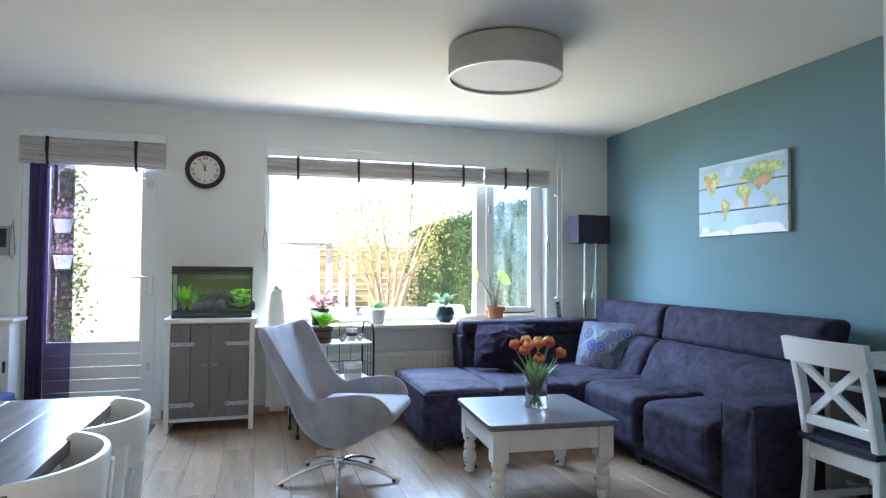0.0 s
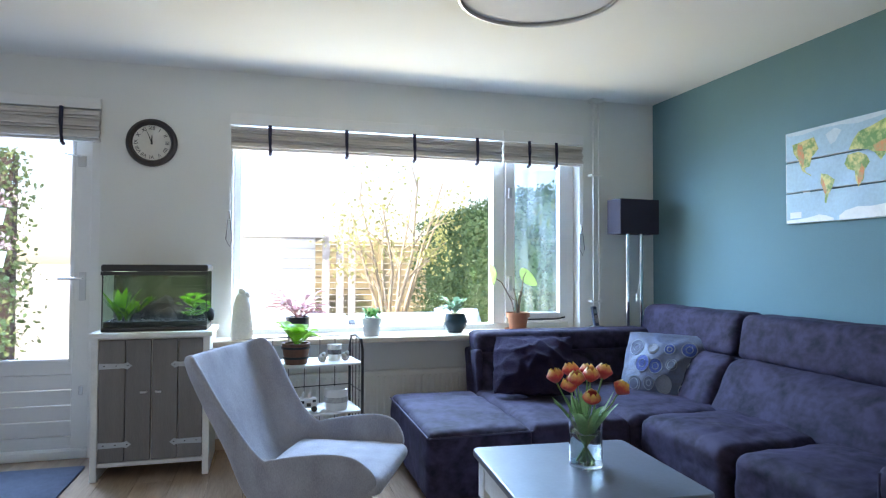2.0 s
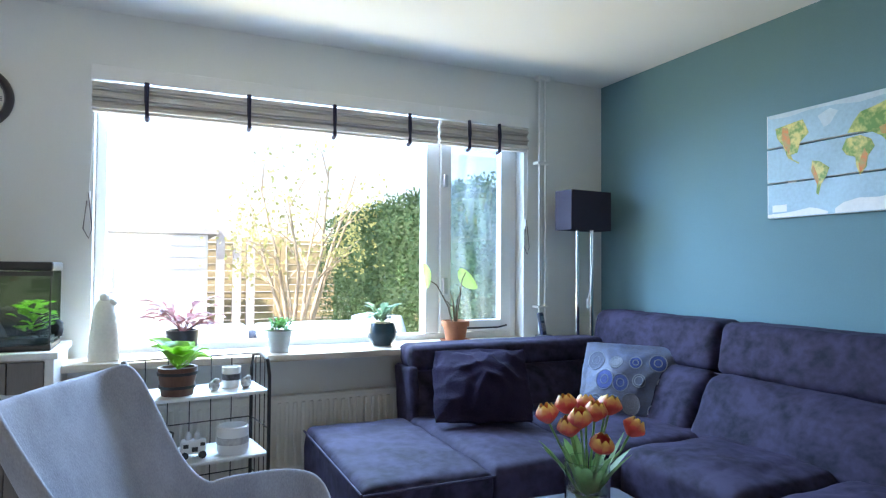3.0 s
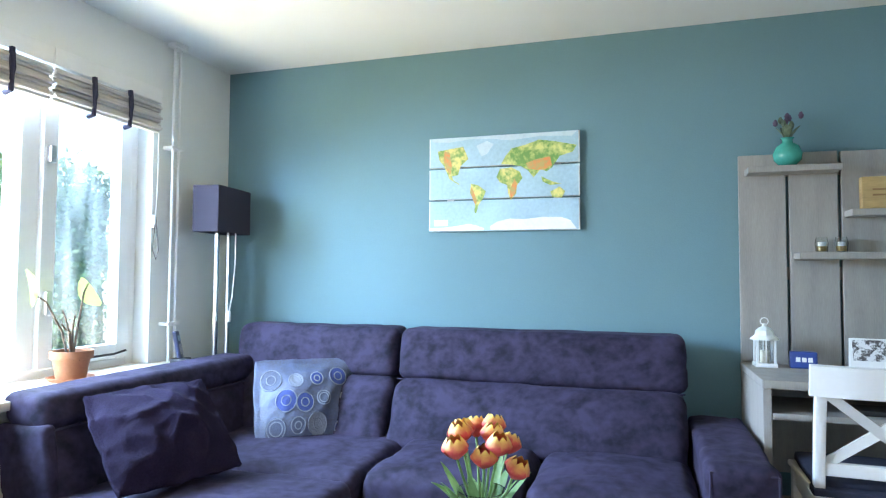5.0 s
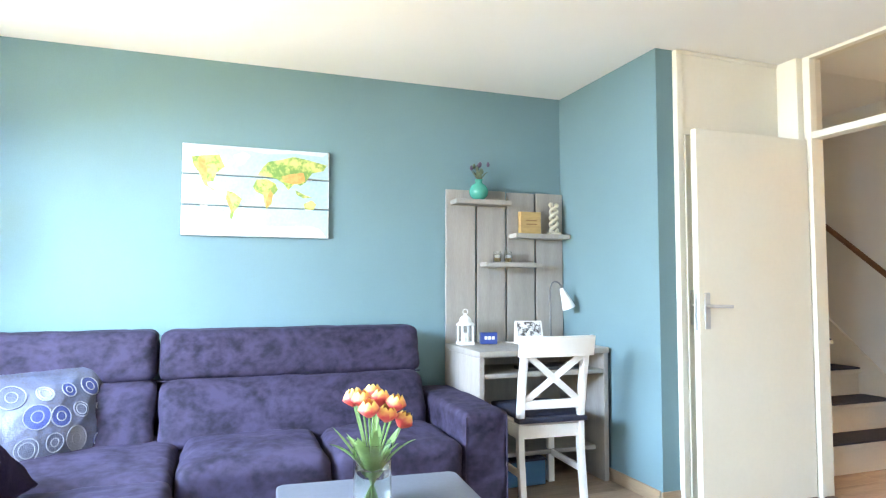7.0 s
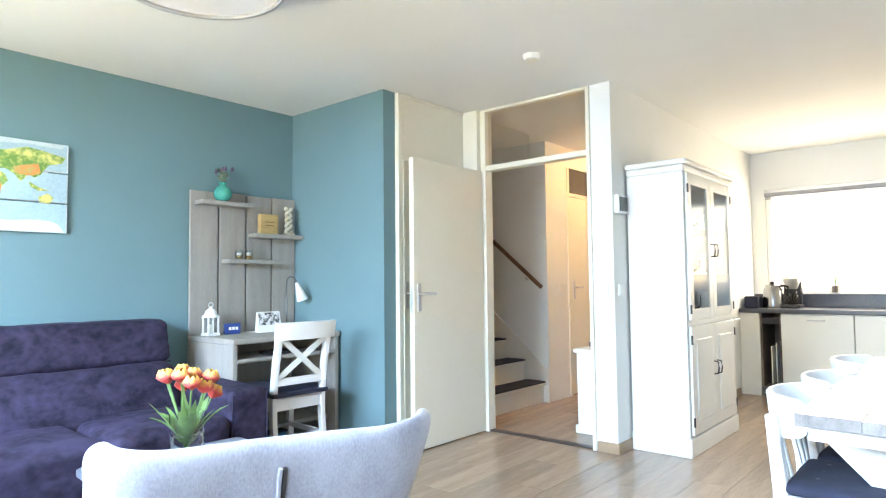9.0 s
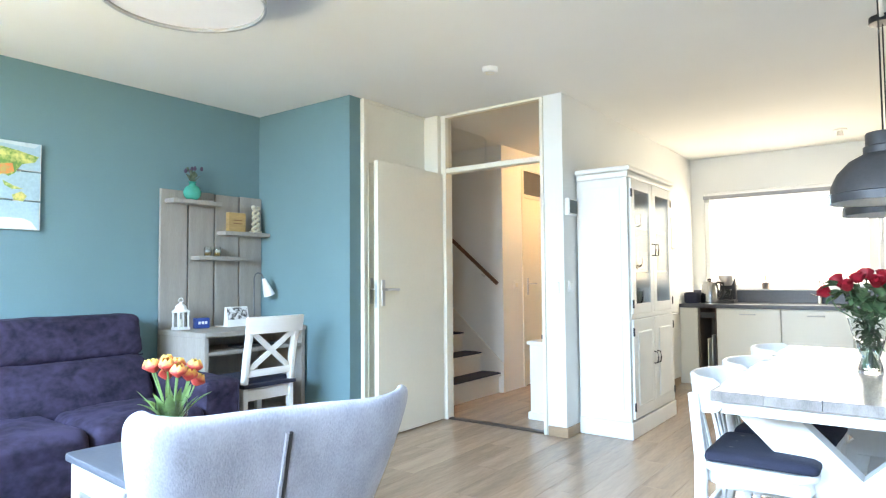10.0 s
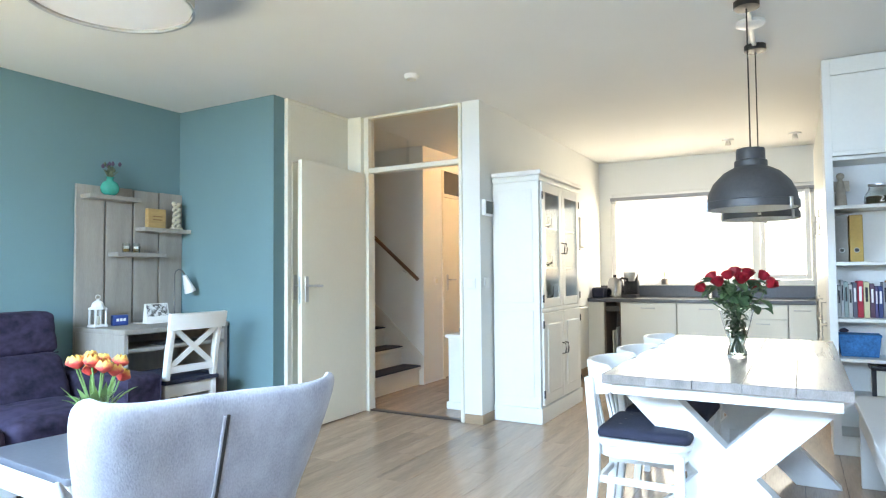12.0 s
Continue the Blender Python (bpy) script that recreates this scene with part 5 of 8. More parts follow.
def wall_shelf(y0, y1, z):
    solid("wall_shelf", box(-0.12, 0.0, y0, y1, -0.03, 0.0, 0.003), GREY_WOOD, "short grey wooden shelf on the plank panel", "shelf", 3.387, 0, z, group="shelves on the plank panel")


wall_shelf(2.088, 2.478, 1.732)
wall_shelf(1.645, 2.055, 1.520)
wall_shelf(1.868, 2.27, 1.325)

TURQ = material("turquoise_glaze", (0.03, 0.33, 0.26), 0.15, vary=0.12, scale=12, bump=0.02)
vz = thing("turquoise_vase", "round turquoise vase with dried thistles on a shelf", "vase", 3.325, 2.30, 1.7325)
part("vase", lathe([(0, 0), (0.03, 0), (0.058, 0.03), (0.064, 0.06), (0.05, 0.095), (0.024, 0.112), (0.022, 0.128), (0.03, 0.136), (0.025, 0.134), (0.018, 0.12), (0, 0.115)], 28), TURQ, vz, smooth=70)
DRY = material("dried_green", (0.10, 0.14, 0.09), 0.9, vary=0.4, scale=30)
rng = random.Random(21)
for i in range(9):
    a = i * 0.7
    top = (0.045 * math.cos(a) * rng.uniform(0.4, 1.5), 0.05 * math.sin(a) * rng.uniform(0.4, 1.5), 0.17 + rng.uniform(0, 0.06))
    part("sprig", long_leaf((0, 0, 0.115), (top[0], top[1], 0.09), 0.10, 0.03, 0.01), DRY, vz, smooth=80)
    part("thistle", lathe([(0, -0.006), (0.009, 0), (0.012, 0.012), (0.006, 0.026), (0, 0.03)], 8, centre=top), DRY if i % 2 else material("thistle_violet", (0.10, 0.07, 0.12), 0.9), vz)

wb = thing("wooden_box", "small pale wooden block with engraved lines", "box", 3.32, 1.925, 1.5205)
part("block", box(-0.02, 0.02, -0.072, 0.082, 0, 0.148, 0.004), material("pale_pine", (0.48, 0.31, 0.13), 0.6, vary=0.2, grain=30, stretch=(1, 1, 5)), wb)
for z in (0.085, 0.06):
    part("engraved_line", box(-0.0208, -0.0198, -0.04, 0.04, z, z + 0.008), material("engraving", (0.28, 0.15, 0.06), 0.7), wb)
# entwined figures as one plain carved shape
bm = bmesh.new()
for k in range(2):
    pts = []
    for i in range(26):
        z = 0.012 + i * 0.0075
        a = i * 0.55 + k * math.pi
        pts.append((0.012 * math.cos(a), 0.026 * math.sin(a), z))
    tube(pts, 0.013, 8, bm, taper=0.8)
bm_box(bm, -0.03, 0.03, -0.04, 0.04, 0, 0.016, 0.004)
bmesh.ops.create_icosphere(bm, subdivisions=2, radius=0.018, matrix=Matrix.Translation((0, 0.022, 0.205)))
bmesh.ops.create_icosphere(bm, subdivisions=2, radius=0.018, matrix=Matrix.Translation((0, -0.022, 0.200)))
solid("carved_figure", bm, material("cream_soapstone", (0.62, 0.56, 0.44), 0.4, vary=0.15, scale=15), "cream carved stone figure standing on a shelf", "figurine", 3.32, 1.745, 1.5205, smooth=60)
for y in (2.165, 2.085):
    th = thing("tealight_glass", "small glass tealight holder with gold sand", "candle holder", 3.33, y, 1.3255, group="tealights on the shelf")
    part("cup", lathe([(0, 0), (0.022, 0), (0.026, 0.03), (0.02, 0.05), (0.018, 0.05), (0.023, 0.03), (0.019, 0.004), (0, 0.004)], 20), GLASS, th)
    part("filling", lathe([(0, 0.0045), (0.018, 0.0045), (0.021, 0.02), (0, 0.02)], 16), material("gold_sand", (0.35, 0.22, 0.06), 0.5), th)
    part("candle", lathe([(0, 0.0205), (0.015, 0.0205), (0.015, 0.034), (0, 0.034)], 16), WHITE_PAINT, th)
    th.scale = (1.1, 1.1, 1.45)

lan = thing("lantern", "white metal lantern with glass sides", "lantern", 3.25, 2.425, 0.8005)
part("base", box(-0.055, 0.055, -0.055, 0.055, 0, 0.022, 0.004), WHITE_PAINT, lan)
for sx in (-1, 1):
    for sy in (-1, 1):
        part("post", box(sx * 0.043 - 0.006, sx * 0.043 + 0.006, sy * 0.043 - 0.006, sy * 0.043 + 0.006, 0.022, 0.15, 0.001), WHITE_PAINT, lan)
for s in (-1, 1):
    part("cross_bar", box(s * 0.043 - 0.003, s * 0.043 + 0.003, -0.003, 0.003, 0.022, 0.15), WHITE_PAINT, lan)
    part("glass_pane", box(s * 0.040 - 0.001, s * 0.040 + 0.001, -0.036, 0.036, 0.022, 0.15), PANE, lan)
part("roof", lathe([(0, 0.15), (0.075, 0.15), (0.07, 0.16), (0.05, 0.175), (0.045, 0.20), (0.03, 0.215), (0.012, 0.225), (0.01, 0.24), (0, 0.24)], 8), WHITE_PAINT, lan, smooth=30)
part("ring", tube([(0, 0.02 * math.cos(a), 0.252 + 0.02 * math.sin(a)) for a in [k * math.pi / 6 for k in range(12)]], 0.003, 6, closed=True), WHITE_PAINT, lan)
lan.scale = (0.84, 0.84, 0.82)
part("candle", lathe([(0, 0.0225), (0.025, 0.0225), (0.025, 0.09), (0, 0.09)], 16), CREAM, lan)
sg = thing("blue_sign", "small blue block with pale lettering", "desk sign", 3.24, 2.27, 0.8005, -8)
part("block", box(-0.02, 0.02, -0.055, 0.055, 0, 0.075, 0.006), material("blue_plastic", (0.02, 0.06, 0.25), 0.4), sg)
for k in range(3):
    part("letter_bar", box(-0.0212, -0.0198, -0.035 + k * 0.024, -0.017 + k * 0.024, 0.03, 0.05), WHITE_PAINT, sg)
cal = thing("desk_calendar", "standing white desk calendar with a grey photo", "calendar", 3.19, 2.01, 0.8005, -6)
part("card", prism([(-0.04, 0), (0.03, 0), (0.012, 0.145), (0.004, 0.145)], 0.18, "y", -0.09, 0.001), WHITE_PAINT, cal)
o = part("photo", box(-0.0015, 0.0, -0.08, 0.08, -0.046, 0.046), material("grey_photo", (0.55, 0.55, 0.55), 0.5, vary=0.3, scale=34, grain=120, bump=0, hue=(0.10, 0.09, 0.09), edge=(0.44, 0.54)), cal)
o.matrix_basis = pose(-0.0118, 0, 0.095, 0, 16.9, 0)
part("base_strip", box(-0.05, 0.03, -0.082, 0.082, 0, 0.02, 0.003), WHITE_PAINT, cal)

dl = thing("desk_lamp", "slim desk lamp with white cone shade", "desk lamp", 3.22, 1.81, 0.8005)
part("base", lathe([(0, 0), (0.075, 0), (0.075, 0.012), (0.02, 0.022), (0, 0.022)], 28), CREAM, dl)
part("stem", tube([(0, 0.02, 0.02), (0, 0.022, 0.20), (0, 0.022, 0.36), (-0.002, 0.012, 0.388), (-0.006, -0.008, 0.400), (-0.012, -0.032, 0.394), (-0.018, -0.050, 0.370), (-0.02, -0.056, 0.345)], 0.0055, 8), material("grey_lamp_stem", (0.18, 0.18, 0.19), 0.4, 0.6, vary=0.1), dl)
o = part("shade", lathe([(0.0, 0.012), (0.014, 0.01), (0.018, -0.01), (0.045, -0.13), (0.042, -0.13), (0.014, -0.008), (0, -0.005)], 24), WHITE_PAINT, dl)
o.matrix_basis = pose(-0.02, -0.056, 0.345, -20, 5, 0)
cb = thing("white_cable", "thin white cable trailing over the desk", "cable", 3.2, 2.12, 0.8045)
part("cable", tube([(0.1, 0.0, 0.0), (0.0, -0.03, 0.0), (-0.03, -0.06, 0.002), (0.03, -0.10, 0.0), (0.1, -0.13, 0.0)], 0.004, 6), WHITE_PAINT, cb)


def cross_back_chair():
    t = thing("cross_back_chair", "white wooden cross-back chair with navy seat pad", "chair", 2.775, 2.186, 0, -3)
    # front of the seat points along +x
    P = WHITE_PAINT
    part("seat", prism([(-0.20, -0.19), (-0.20, 0.19), (0.22, 0.215), (0.22, -0.215)], 0.022, "z", 0.43, 0.006), P, t)
    part("seat_rail", box(-0.195, 0.205, -0.195, -0.172, 0.36, 0.43, 0.002), P, t)
    part("seat_rail", box(-0.195, 0.205, 0.172, 0.195, 0.36, 0.43, 0.002), P, t)
    part("seat_rail", box(-0.205, -0.183, -0.172, 0.172, 0.36, 0.43, 0.002), P, t)
    part("seat_rail", box(0.19, 0.212, -0.18, 0.18, 0.36, 0.43, 0.002), P, t)
    for s in (-1, 1):
        part("front_leg", prism([(-0.018, 0), (0.018, 0), (0.021, 0.43), (-0.021, 0.43)], 0.04, "y", s * 0.185 - 0.02, 0.003), P, t).location = (0.19, 0, 0)
        pts = [(-0.25, 0.0), (-0.212, 0.0), (-0.172, 0.30), (-0.168, 0.44), (-0.20, 0.66), (-0.255, 0.90), (-0.297, 0.90), (-0.245, 0.66), (-0.212, 0.44), (-0.214, 0.30)]
        part("back_post", prism(pts, 0.034, "y", s * 0.178 - 0.017, 0.004), P, t)
    # curved crest rail
    bm = bmesh.new()
    prev = None
    for i in range(13):
        u = -1 + i / 6
        y, bow = u * 0.215, -0.028 * (1 - u * u)
        row = [bm.verts.new((x + bow, y, z)) for x, z in ((-0.258, 0.80), (-0.284, 0.80), (-0.306, 0.905), (-0.276, 0.905 + 0.004))]
        if prev:
            for k in range(4):
                bm.faces.new((prev[k], prev[(k + 1) % 4], row[(k + 1) % 4], row[k]))
        else:
            bm.faces.new(row)
        prev = row
    bm.faces.new(prev[::-1])
    part("crest_rail", bm, P, t, smooth=50)
    part("lower_rail", box(-0.222, -0.192, -0.165, 0.165, 0.515, 0.56, 0.004), P, t)
    for s in (-1, 1):
        a, b = Vector((-0.205, -s * 0.165, 0.55)), Vector((-0.262, s * 0.165, 0.81))
        bm = bmesh.new()
        d = (b - a)
        side = Vector((0, d.z, -d.y)).normalized() * 0.017
        thick = Vector((0.008 + 0.001 * s, 0, 0))
        vs = [bm.verts.new(p + k * side + h * thick) for p in (a, b) for k in (-1, 1) for h in (-1, 1)]
        bmesh.ops.convex_hull(bm, input=bm.verts)
        part("cross_slat", bm, P, t, smooth=20)
    pad = part("seat_pad", soft_box(-0.185, 0.215, -0.195, 0.195, 0.453, 0.495, 0.018, 0.003, 4, 8, 0.008), NAVY, t, "navy seat pad", smooth=80)
    part("tie", box(-0.235, -0.16, -0.202, 0.202, 0.445, 0.47, 0.004), NAVY, pad)
    for s in (-1, 1):
        part("stretcher", box(-0.19, 0.19, s * 0.185 - 0.009, s * 0.185 + 0.009, 0.16, 0.195, 0.003), P, t)
    return t


cross_back_chair()

# ---- plant rack by the radiator, and what stands on it ----
rk = thing("wire_rack", "black wire rack trolley with white shelves", "shelf rack", 0.70, 4.78, 0, 8)
RW, RD = 0.275, 0.14
for z in (0.645, 0.375, 0.11):
    part("shelf", prism(rounded_rect(2 * RW, 2 * RD, 0.02), 0.014, "z", z, 0.003), WORN_WHITE if z > 0.2 else BLACK_METAL, rk)
for s in (-1, 1):
    loop = [(s * RW, -RD, 0.05), (s * RW, -RD, 0.72), (s * RW, -RD + 0.03, 0.785), (s * RW, 0, 0.80), (s * RW, RD - 0.03, 0.785), (s * RW, RD, 0.72), (s * RW, RD, 0.05)]
    part("end_frame", tube(loop, 0.008, 8), BLACK_METAL, rk)
    for k in range(3):
        y = -RD + (k + 1) * RD / 2
        part("wire", tube([(s * RW, y, 0.11), (s * RW, y, 0.79)], 0.0025, 5), BLACK_METAL, rk)
    for z in (0.49, 0.25):
        part("wire", tube([(s * RW, -RD, z), (s * RW, RD, z)], 0.0025, 5), BLACK_METAL, rk)
    for y in (-RD, RD):
        part("castor", lathe([(0, 0), (0.012, 0.002), (0.018, 0.018), (0.012, 0.036), (0, 0.05)], 12, centre=(s * RW, y, 0)), BLACK, rk)
for z in (0.785, 0.49, 0.25):
    part("wire", tube([(-RW, RD, z), (RW, RD, z)], 0.003, 5), BLACK_METAL, rk)
for k in range(5):
    x = -RW + (k + 1) * RW / 3
    part("wire", tube([(x, RD, 0.11), (x, RD, 0.785)], 0.0025, 5), BLACK_METAL, rk)


def leaf_card(p, d, length, width, cup, bm, seg=6, across=None):
    """A broad oval leaf."""
    d = Vector(d).normalized()
    side = d.cross(Vector((0, 0, 1)))
    side = side.normalized() if side.length > 0.05 else Vector((1, 0, 0))
    side = Vector(across).normalized() if across else side
    up = side.cross(d)
    prev = None
    for i in range(seg + 1):
        t = i / seg
        c = Vector(p) + d * length * t + up * cup * math.sin(t * math.pi) - Vector((0, 0, cup * 1.2 * t * t))
        w = width * 0.5 * math.sin(math.pi * (0.04 + 0.92 * t)) ** 0.7
        row = [bm.verts.new(c + side * w + up * w * 0.35), bm.verts.new(c + side * w * 0.5 + up * w * 0.08), bm.verts.new(c), bm.verts.new(c - side * w * 0.5 + up * w * 0.08), bm.verts.new(c - side * w + up * w * 0.35)]
        if prev:
            for k in range(4):
                bm.faces.new((prev[k], prev[k + 1], row[k + 1], row[k]))
        prev = row
    return bm


SOIL = material("potting_soil", (0.03, 0.022, 0.017), 0.95, vary=0.4, grain=120, bump=0.6)


def potted(name, label, x, y, z, prof, pot_mat, soil_z, soil_r):
    t = thing(name, label, "potted plant", x, y, z)
    part("pot", lathe(prof, 28), pot_mat, t, smooth=50)
    part("soil", lathe([(0, soil_z), (soil_r, soil_z - 0.002), (soil_r, soil_z - 0.02), (0, soil_z - 0.02)], 20), SOIL, t)
    return t


rng = random.Random(31)
WOODPOT = material("brown_wood_tub", (0.13, 0.055, 0.03), 0.6, vary=0.3, grain=30, stretch=(5, 5, 0.8))
p1 = potted("broadleaf_plant", "bright green broad-leaved plant in brown wooden tub", 0.623, 4.72, 0.660, [(0, 0), (0.062, 0), (0.078, 0.115), (0.066, 0.115), (0.055, 0.01), (0, 0.01)], WOODPOT, 0.105, 0.068)
for z in (0.03, 0.085):
    part("tub_band", lathe([(0.064 + z * 0.13, z), (0.068 + z * 0.13, z), (0.069 + z * 0.13, z + 0.012), (0.065 + z * 0.13, z + 0.012), (0.064 + z * 0.13, z)], 28), BLACK_METAL, p1)
LIME = material("lime_leaf", (0.24, 0.48, 0.05), 0.4, vary=0.2, scale=30, grain=60, bump=0.1, through_light=0.5)
for i in range(11):
    a = i * 2.4
    e = 0.4 + 1.5 * rng.random()
    l = rng.uniform(0.10, 0.125)
    d = Vector((math.cos(a), math.sin(a), e)).normalized()
    root = Vector((0, 0, 0.105))
    tip = root + d * rng.uniform(0.03, 0.07)
    lf = part("leaf", leaf_card(tip[:], (d.x, d.y, d.z * 0.9), l, l * 1.02, 0.016, bmesh.new(), 8), LIME, p1, smooth=80)
    part("stalk", tube([root[:], ((root + tip) / 2)[:], tip[:]], 0.0025, 5), LIME, lf)

PINK = material("pink_red_leaf", (0.42, 0.17, 0.18), 0.5, vary=0.4, scale=40, bump=0.1, hue=(0.16, 0.12, 0.08), through_light=0.4)
p2 = potted("pink_foliage_plant", "reddish pink foliage plant in a dark pot", 0.66, 5.34, 0.7355, [(0, 0), (0.05, 0), (0.06, 0.10), (0.05, 0.10), (0.04, 0.01), (0, 0.01)], BLACK, 0.09, 0.052)
for i in range(42):
    a, e = i * 2.4, rng.uniform(0.3, 1.6)
    d = Vector((math.cos(a), math.sin(a), e)).normalized()
    tip = Vector((0, 0, 0.09)) + d * rng.uniform(0.04, 0.14)
    lf = part("leaf", leaf_card(tip[:], (d.x, d.y, d.z * 0.25), 0.075, 0.036, 0.008, bmesh.new(), 4), PINK, p2, smooth=80)
    if i % 3 == 0:
        part("stalk", tube([(0, 0, 0.088), tip[:]], 0.002, 5), PINK, lf)

GREYPOT = material("light_grey_pot", (0.40, 0.43, 0.43), 0.6, vary=0.1, scale=10)
p3 = potted("small_green_plant", "small bushy green plant in grey pot on sill", 1.145, 5.33, 0.7355, [(0, 0), (0.042, 0), (0.055, 0.095), (0.047, 0.095), (0.036, 0.01), (0, 0.01)], GREYPOT, 0.088, 0.048)
for i in range(70):
    a, e = i * 2.4, rng.uniform(-0.1, 1.3)
    d = Vector((math.cos(a), math.sin(a), e)).normalized()
    tip = Vector((0, 0, 0.095)) + d * rng.uniform(0.015, 0.065)
    part("leaf", leaf_card(tip[:], d[:], 0.032, 0.02, 0.005, bmesh.new(), 3), LEAF, p3, smooth=80)

BLUEPOT = material("dark_teal_glaze", (0.012, 0.035, 0.05), 0.2, vary=0.2, scale=10, bump=0.02)
SILVER = material("silver_green_leaf", (0.15, 0.24, 0.13), 0.5, vary=0.3, scale=40, bump=0.15, through_light=0.35)
p4 = potted("silver_leaf_plant", "pale rosette plant in dark teal pot on sill", 1.755, 5.40, 0.7355, [(0, 0), (0.045, 0), (0.075, 0.045), (0.077, 0.075), (0.062, 0.118), (0.05, 0.118), (0.064, 0.075), (0.06, 0.045), (0.035, 0.01), (0, 0.01)], BLUEPOT, 0.105, 0.052)
for i in range(26):
    a, e = i * 2.4, rng.uniform(0.25, 1.7)
    d = Vector((math.cos(a), math.sin(a), e)).normalized()
    tip = Vector((0, 0, 0.115)) + d * rng.uniform(0.0, 0.07)
    part("leaf", leaf_card(tip[:], d[:], rng.uniform(0.07, 0.10), 0.042, 0.012, bmesh.new(), 5), SILVER, p4, smooth=80)

TERRA = material("terracotta", (0.38, 0.15, 0.075), 0.75, vary=0.15, scale=12, grain=80, bump=0.2)
p5 = potted("sparse_orchid", "sparse stemmed plant in terracotta pot on sill", 2.235, 5.40, 0.7355, [(0, 0), (0.05, 0), (0.066, 0.085), (0.075, 0.085), (0.077, 0.115), (0.066, 0.115), (0.055, 0.02), (0, 0.02)], TERRA, 0.10, 0.065)
part("saucer", lathe([(0, 0), (0.075, 0), (0.085, 0.014), (0.08, 0.014), (0.07, 0.004), (0, 0.004)], 28), TERRA, p5)
TWIG = material("twig_brown", (0.12, 0.085, 0.06), 0.8, vary=0.3)
for tip in ((-0.16, 0.02, 0.34), (0.05, -0.02, 0.375), (-0.02, 0.03, 0.27), (0.03, 0.02, 0.25), (-0.05, 0.0, 0.22)):
    part("twig", tube([(tip[0] * 0.1, tip[1] * 0.1, 0.09), (tip[0] * 0.25, tip[1] * 0.4, 0.19), (tip[0] * 0.65, tip[1] * 0.8, 0.9 * tip[2]), tip], 0.0048, 6, taper=0.6), TWIG, p5)
PALE = material("pale_green_leaf", (0.30, 0.42, 0.13), 0.45, vary=0.12, scale=20, through_light=0.5)
part("leaf", leaf_card((0.01, -0.02, 0.39), (0.75, 0.1, -0.55), 0.15, 0.085, 0.01, bmesh.new(), 6, (0.55, 0.15, 0.75)), PALE, p5, smooth=80)
part("leaf", leaf_card((-0.16, 0.02, 0.29), (-0.12, 0.05, 0.9), 0.15, 0.055, 0.01, bmesh.new(), 6, (0.9, 0.3, 0.12)), PALE, p5, smooth=80)

for plant, size in ((p2, 1.35), (p3, 1.2), (p4, 1.15), (p5, 1.15)):
    plant.scale = (size, size, size)

# couple figure on the sill, one plain shape
bm = lathe([(0, 0), (0.066, 0), (0.07, 0.02), (0.064, 0.12), (0.052, 0.22), (0.04, 0.27), (0.024, 0.292), (0, 0.296)], 24)
for v in bm.verts:
    v.co.y *= 0.6
bmesh.ops.create_icosphere(bm, subdivisions=2, radius=0.024, matrix=Matrix.Translation((0.0, 0.0, 0.305)))
bmesh.ops.create_icosphere(bm, subdivisions=2, radius=0.021, matrix=Matrix.Translation((0.032, 0.004, 0.282)))
solid("sill_figure", bm, material("white_stoneware", (0.72, 0.70, 0.64), 0.7, vary=0.1, scale=10, grain=80, bump=0.2), "smooth white stoneware figure on the sill", "figurine", 0.31, 5.31, 0.7355, smooth=60)

mg = thing("striped_mug", "white mug with dark band on the rack", "mug", 0.845, 4.80, 0.6605)
part("cup", lathe([(0, 0), (0.036, 0), (0.04, 0.09), (0.036, 0.09), (0.032, 0.006), (0, 0.006)], 24), WHITE_PAINT, mg)
part("band", lathe([(0.0385, 0.035), (0.0398, 0.035), (0.0412, 0.062), (0.0399, 0.062), (0.0385, 0.035)], 24), material("dark_print", (0.06, 0.06, 0.07), 0.5, vary=0.6, scale=60), mg)
for x, y in ((0.77, 4.74), (0.905, 4.77)):
    bm = bmesh.new()
    bmesh.ops.create_icosphere(bm, subdivisions=3, radius=0.024, matrix=Matrix.Translation((0, 0, 0.022)))
    bmesh.ops.create_icosphere(bm, subdivisions=2, radius=0.014, matrix=Matrix.Translation((0.008, -0.012, 0.043)))
    solid("stone_bird", bm, material("speckled_stone", (0.45, 0.43, 0.40), 0.8, vary=0.5, scale=60), "small speckled round ornament on the rack", "ornament", x, y, 0.6605, smooth=70, group="ornaments on the rack")
jr = thing("candle_jar", "wide frosted candle jar with pale label", "candle jar", 0.85, 4.74, 0.3895)
part("jar", lathe([(0, 0), (0.06, 0), (0.066, 0.02), (0.066, 0.115), (0.06, 0.12), (0.058, 0.115), (0.06, 0.02), (0, 0.01)], 28), WHITE_PAINT, jr)
part("label_band", lathe([(0.0662, 0.045), (0.0672, 0.045), (0.0672, 0.075), (0.0662, 0.075), (0.0662, 0.045)], 28), material("grey_label", (0.45, 0.45, 0.44), 0.6, vary=0.3, scale=50), jr)
cw = thing("cow_ornament", "black and white cow patterned ceramic cart", "ornament", 0.69, 4.73, 0.3895)
COW = material("cow_glaze", (0.75, 0.75, 0.73), 0.3, vary=0.05, scale=18)
part("body", soft_box(-0.05, 0.05, -0.03, 0.03, 0.018, 0.075, 0.012, 0, 0, 6), COW, cw, smooth=70)
for x, y, z, r in ((-0.03, -0.031, 0.055, 0.010), (0.005, -0.031, 0.04, 0.012), (0.035, -0.031, 0.06, 0.009)):
    part("black_spot", box(x - r, x + r, y - 0.0012, y + 0.001, z - r * 0.8, z + r * 0.8, 0.001, 1), BLACK, cw)
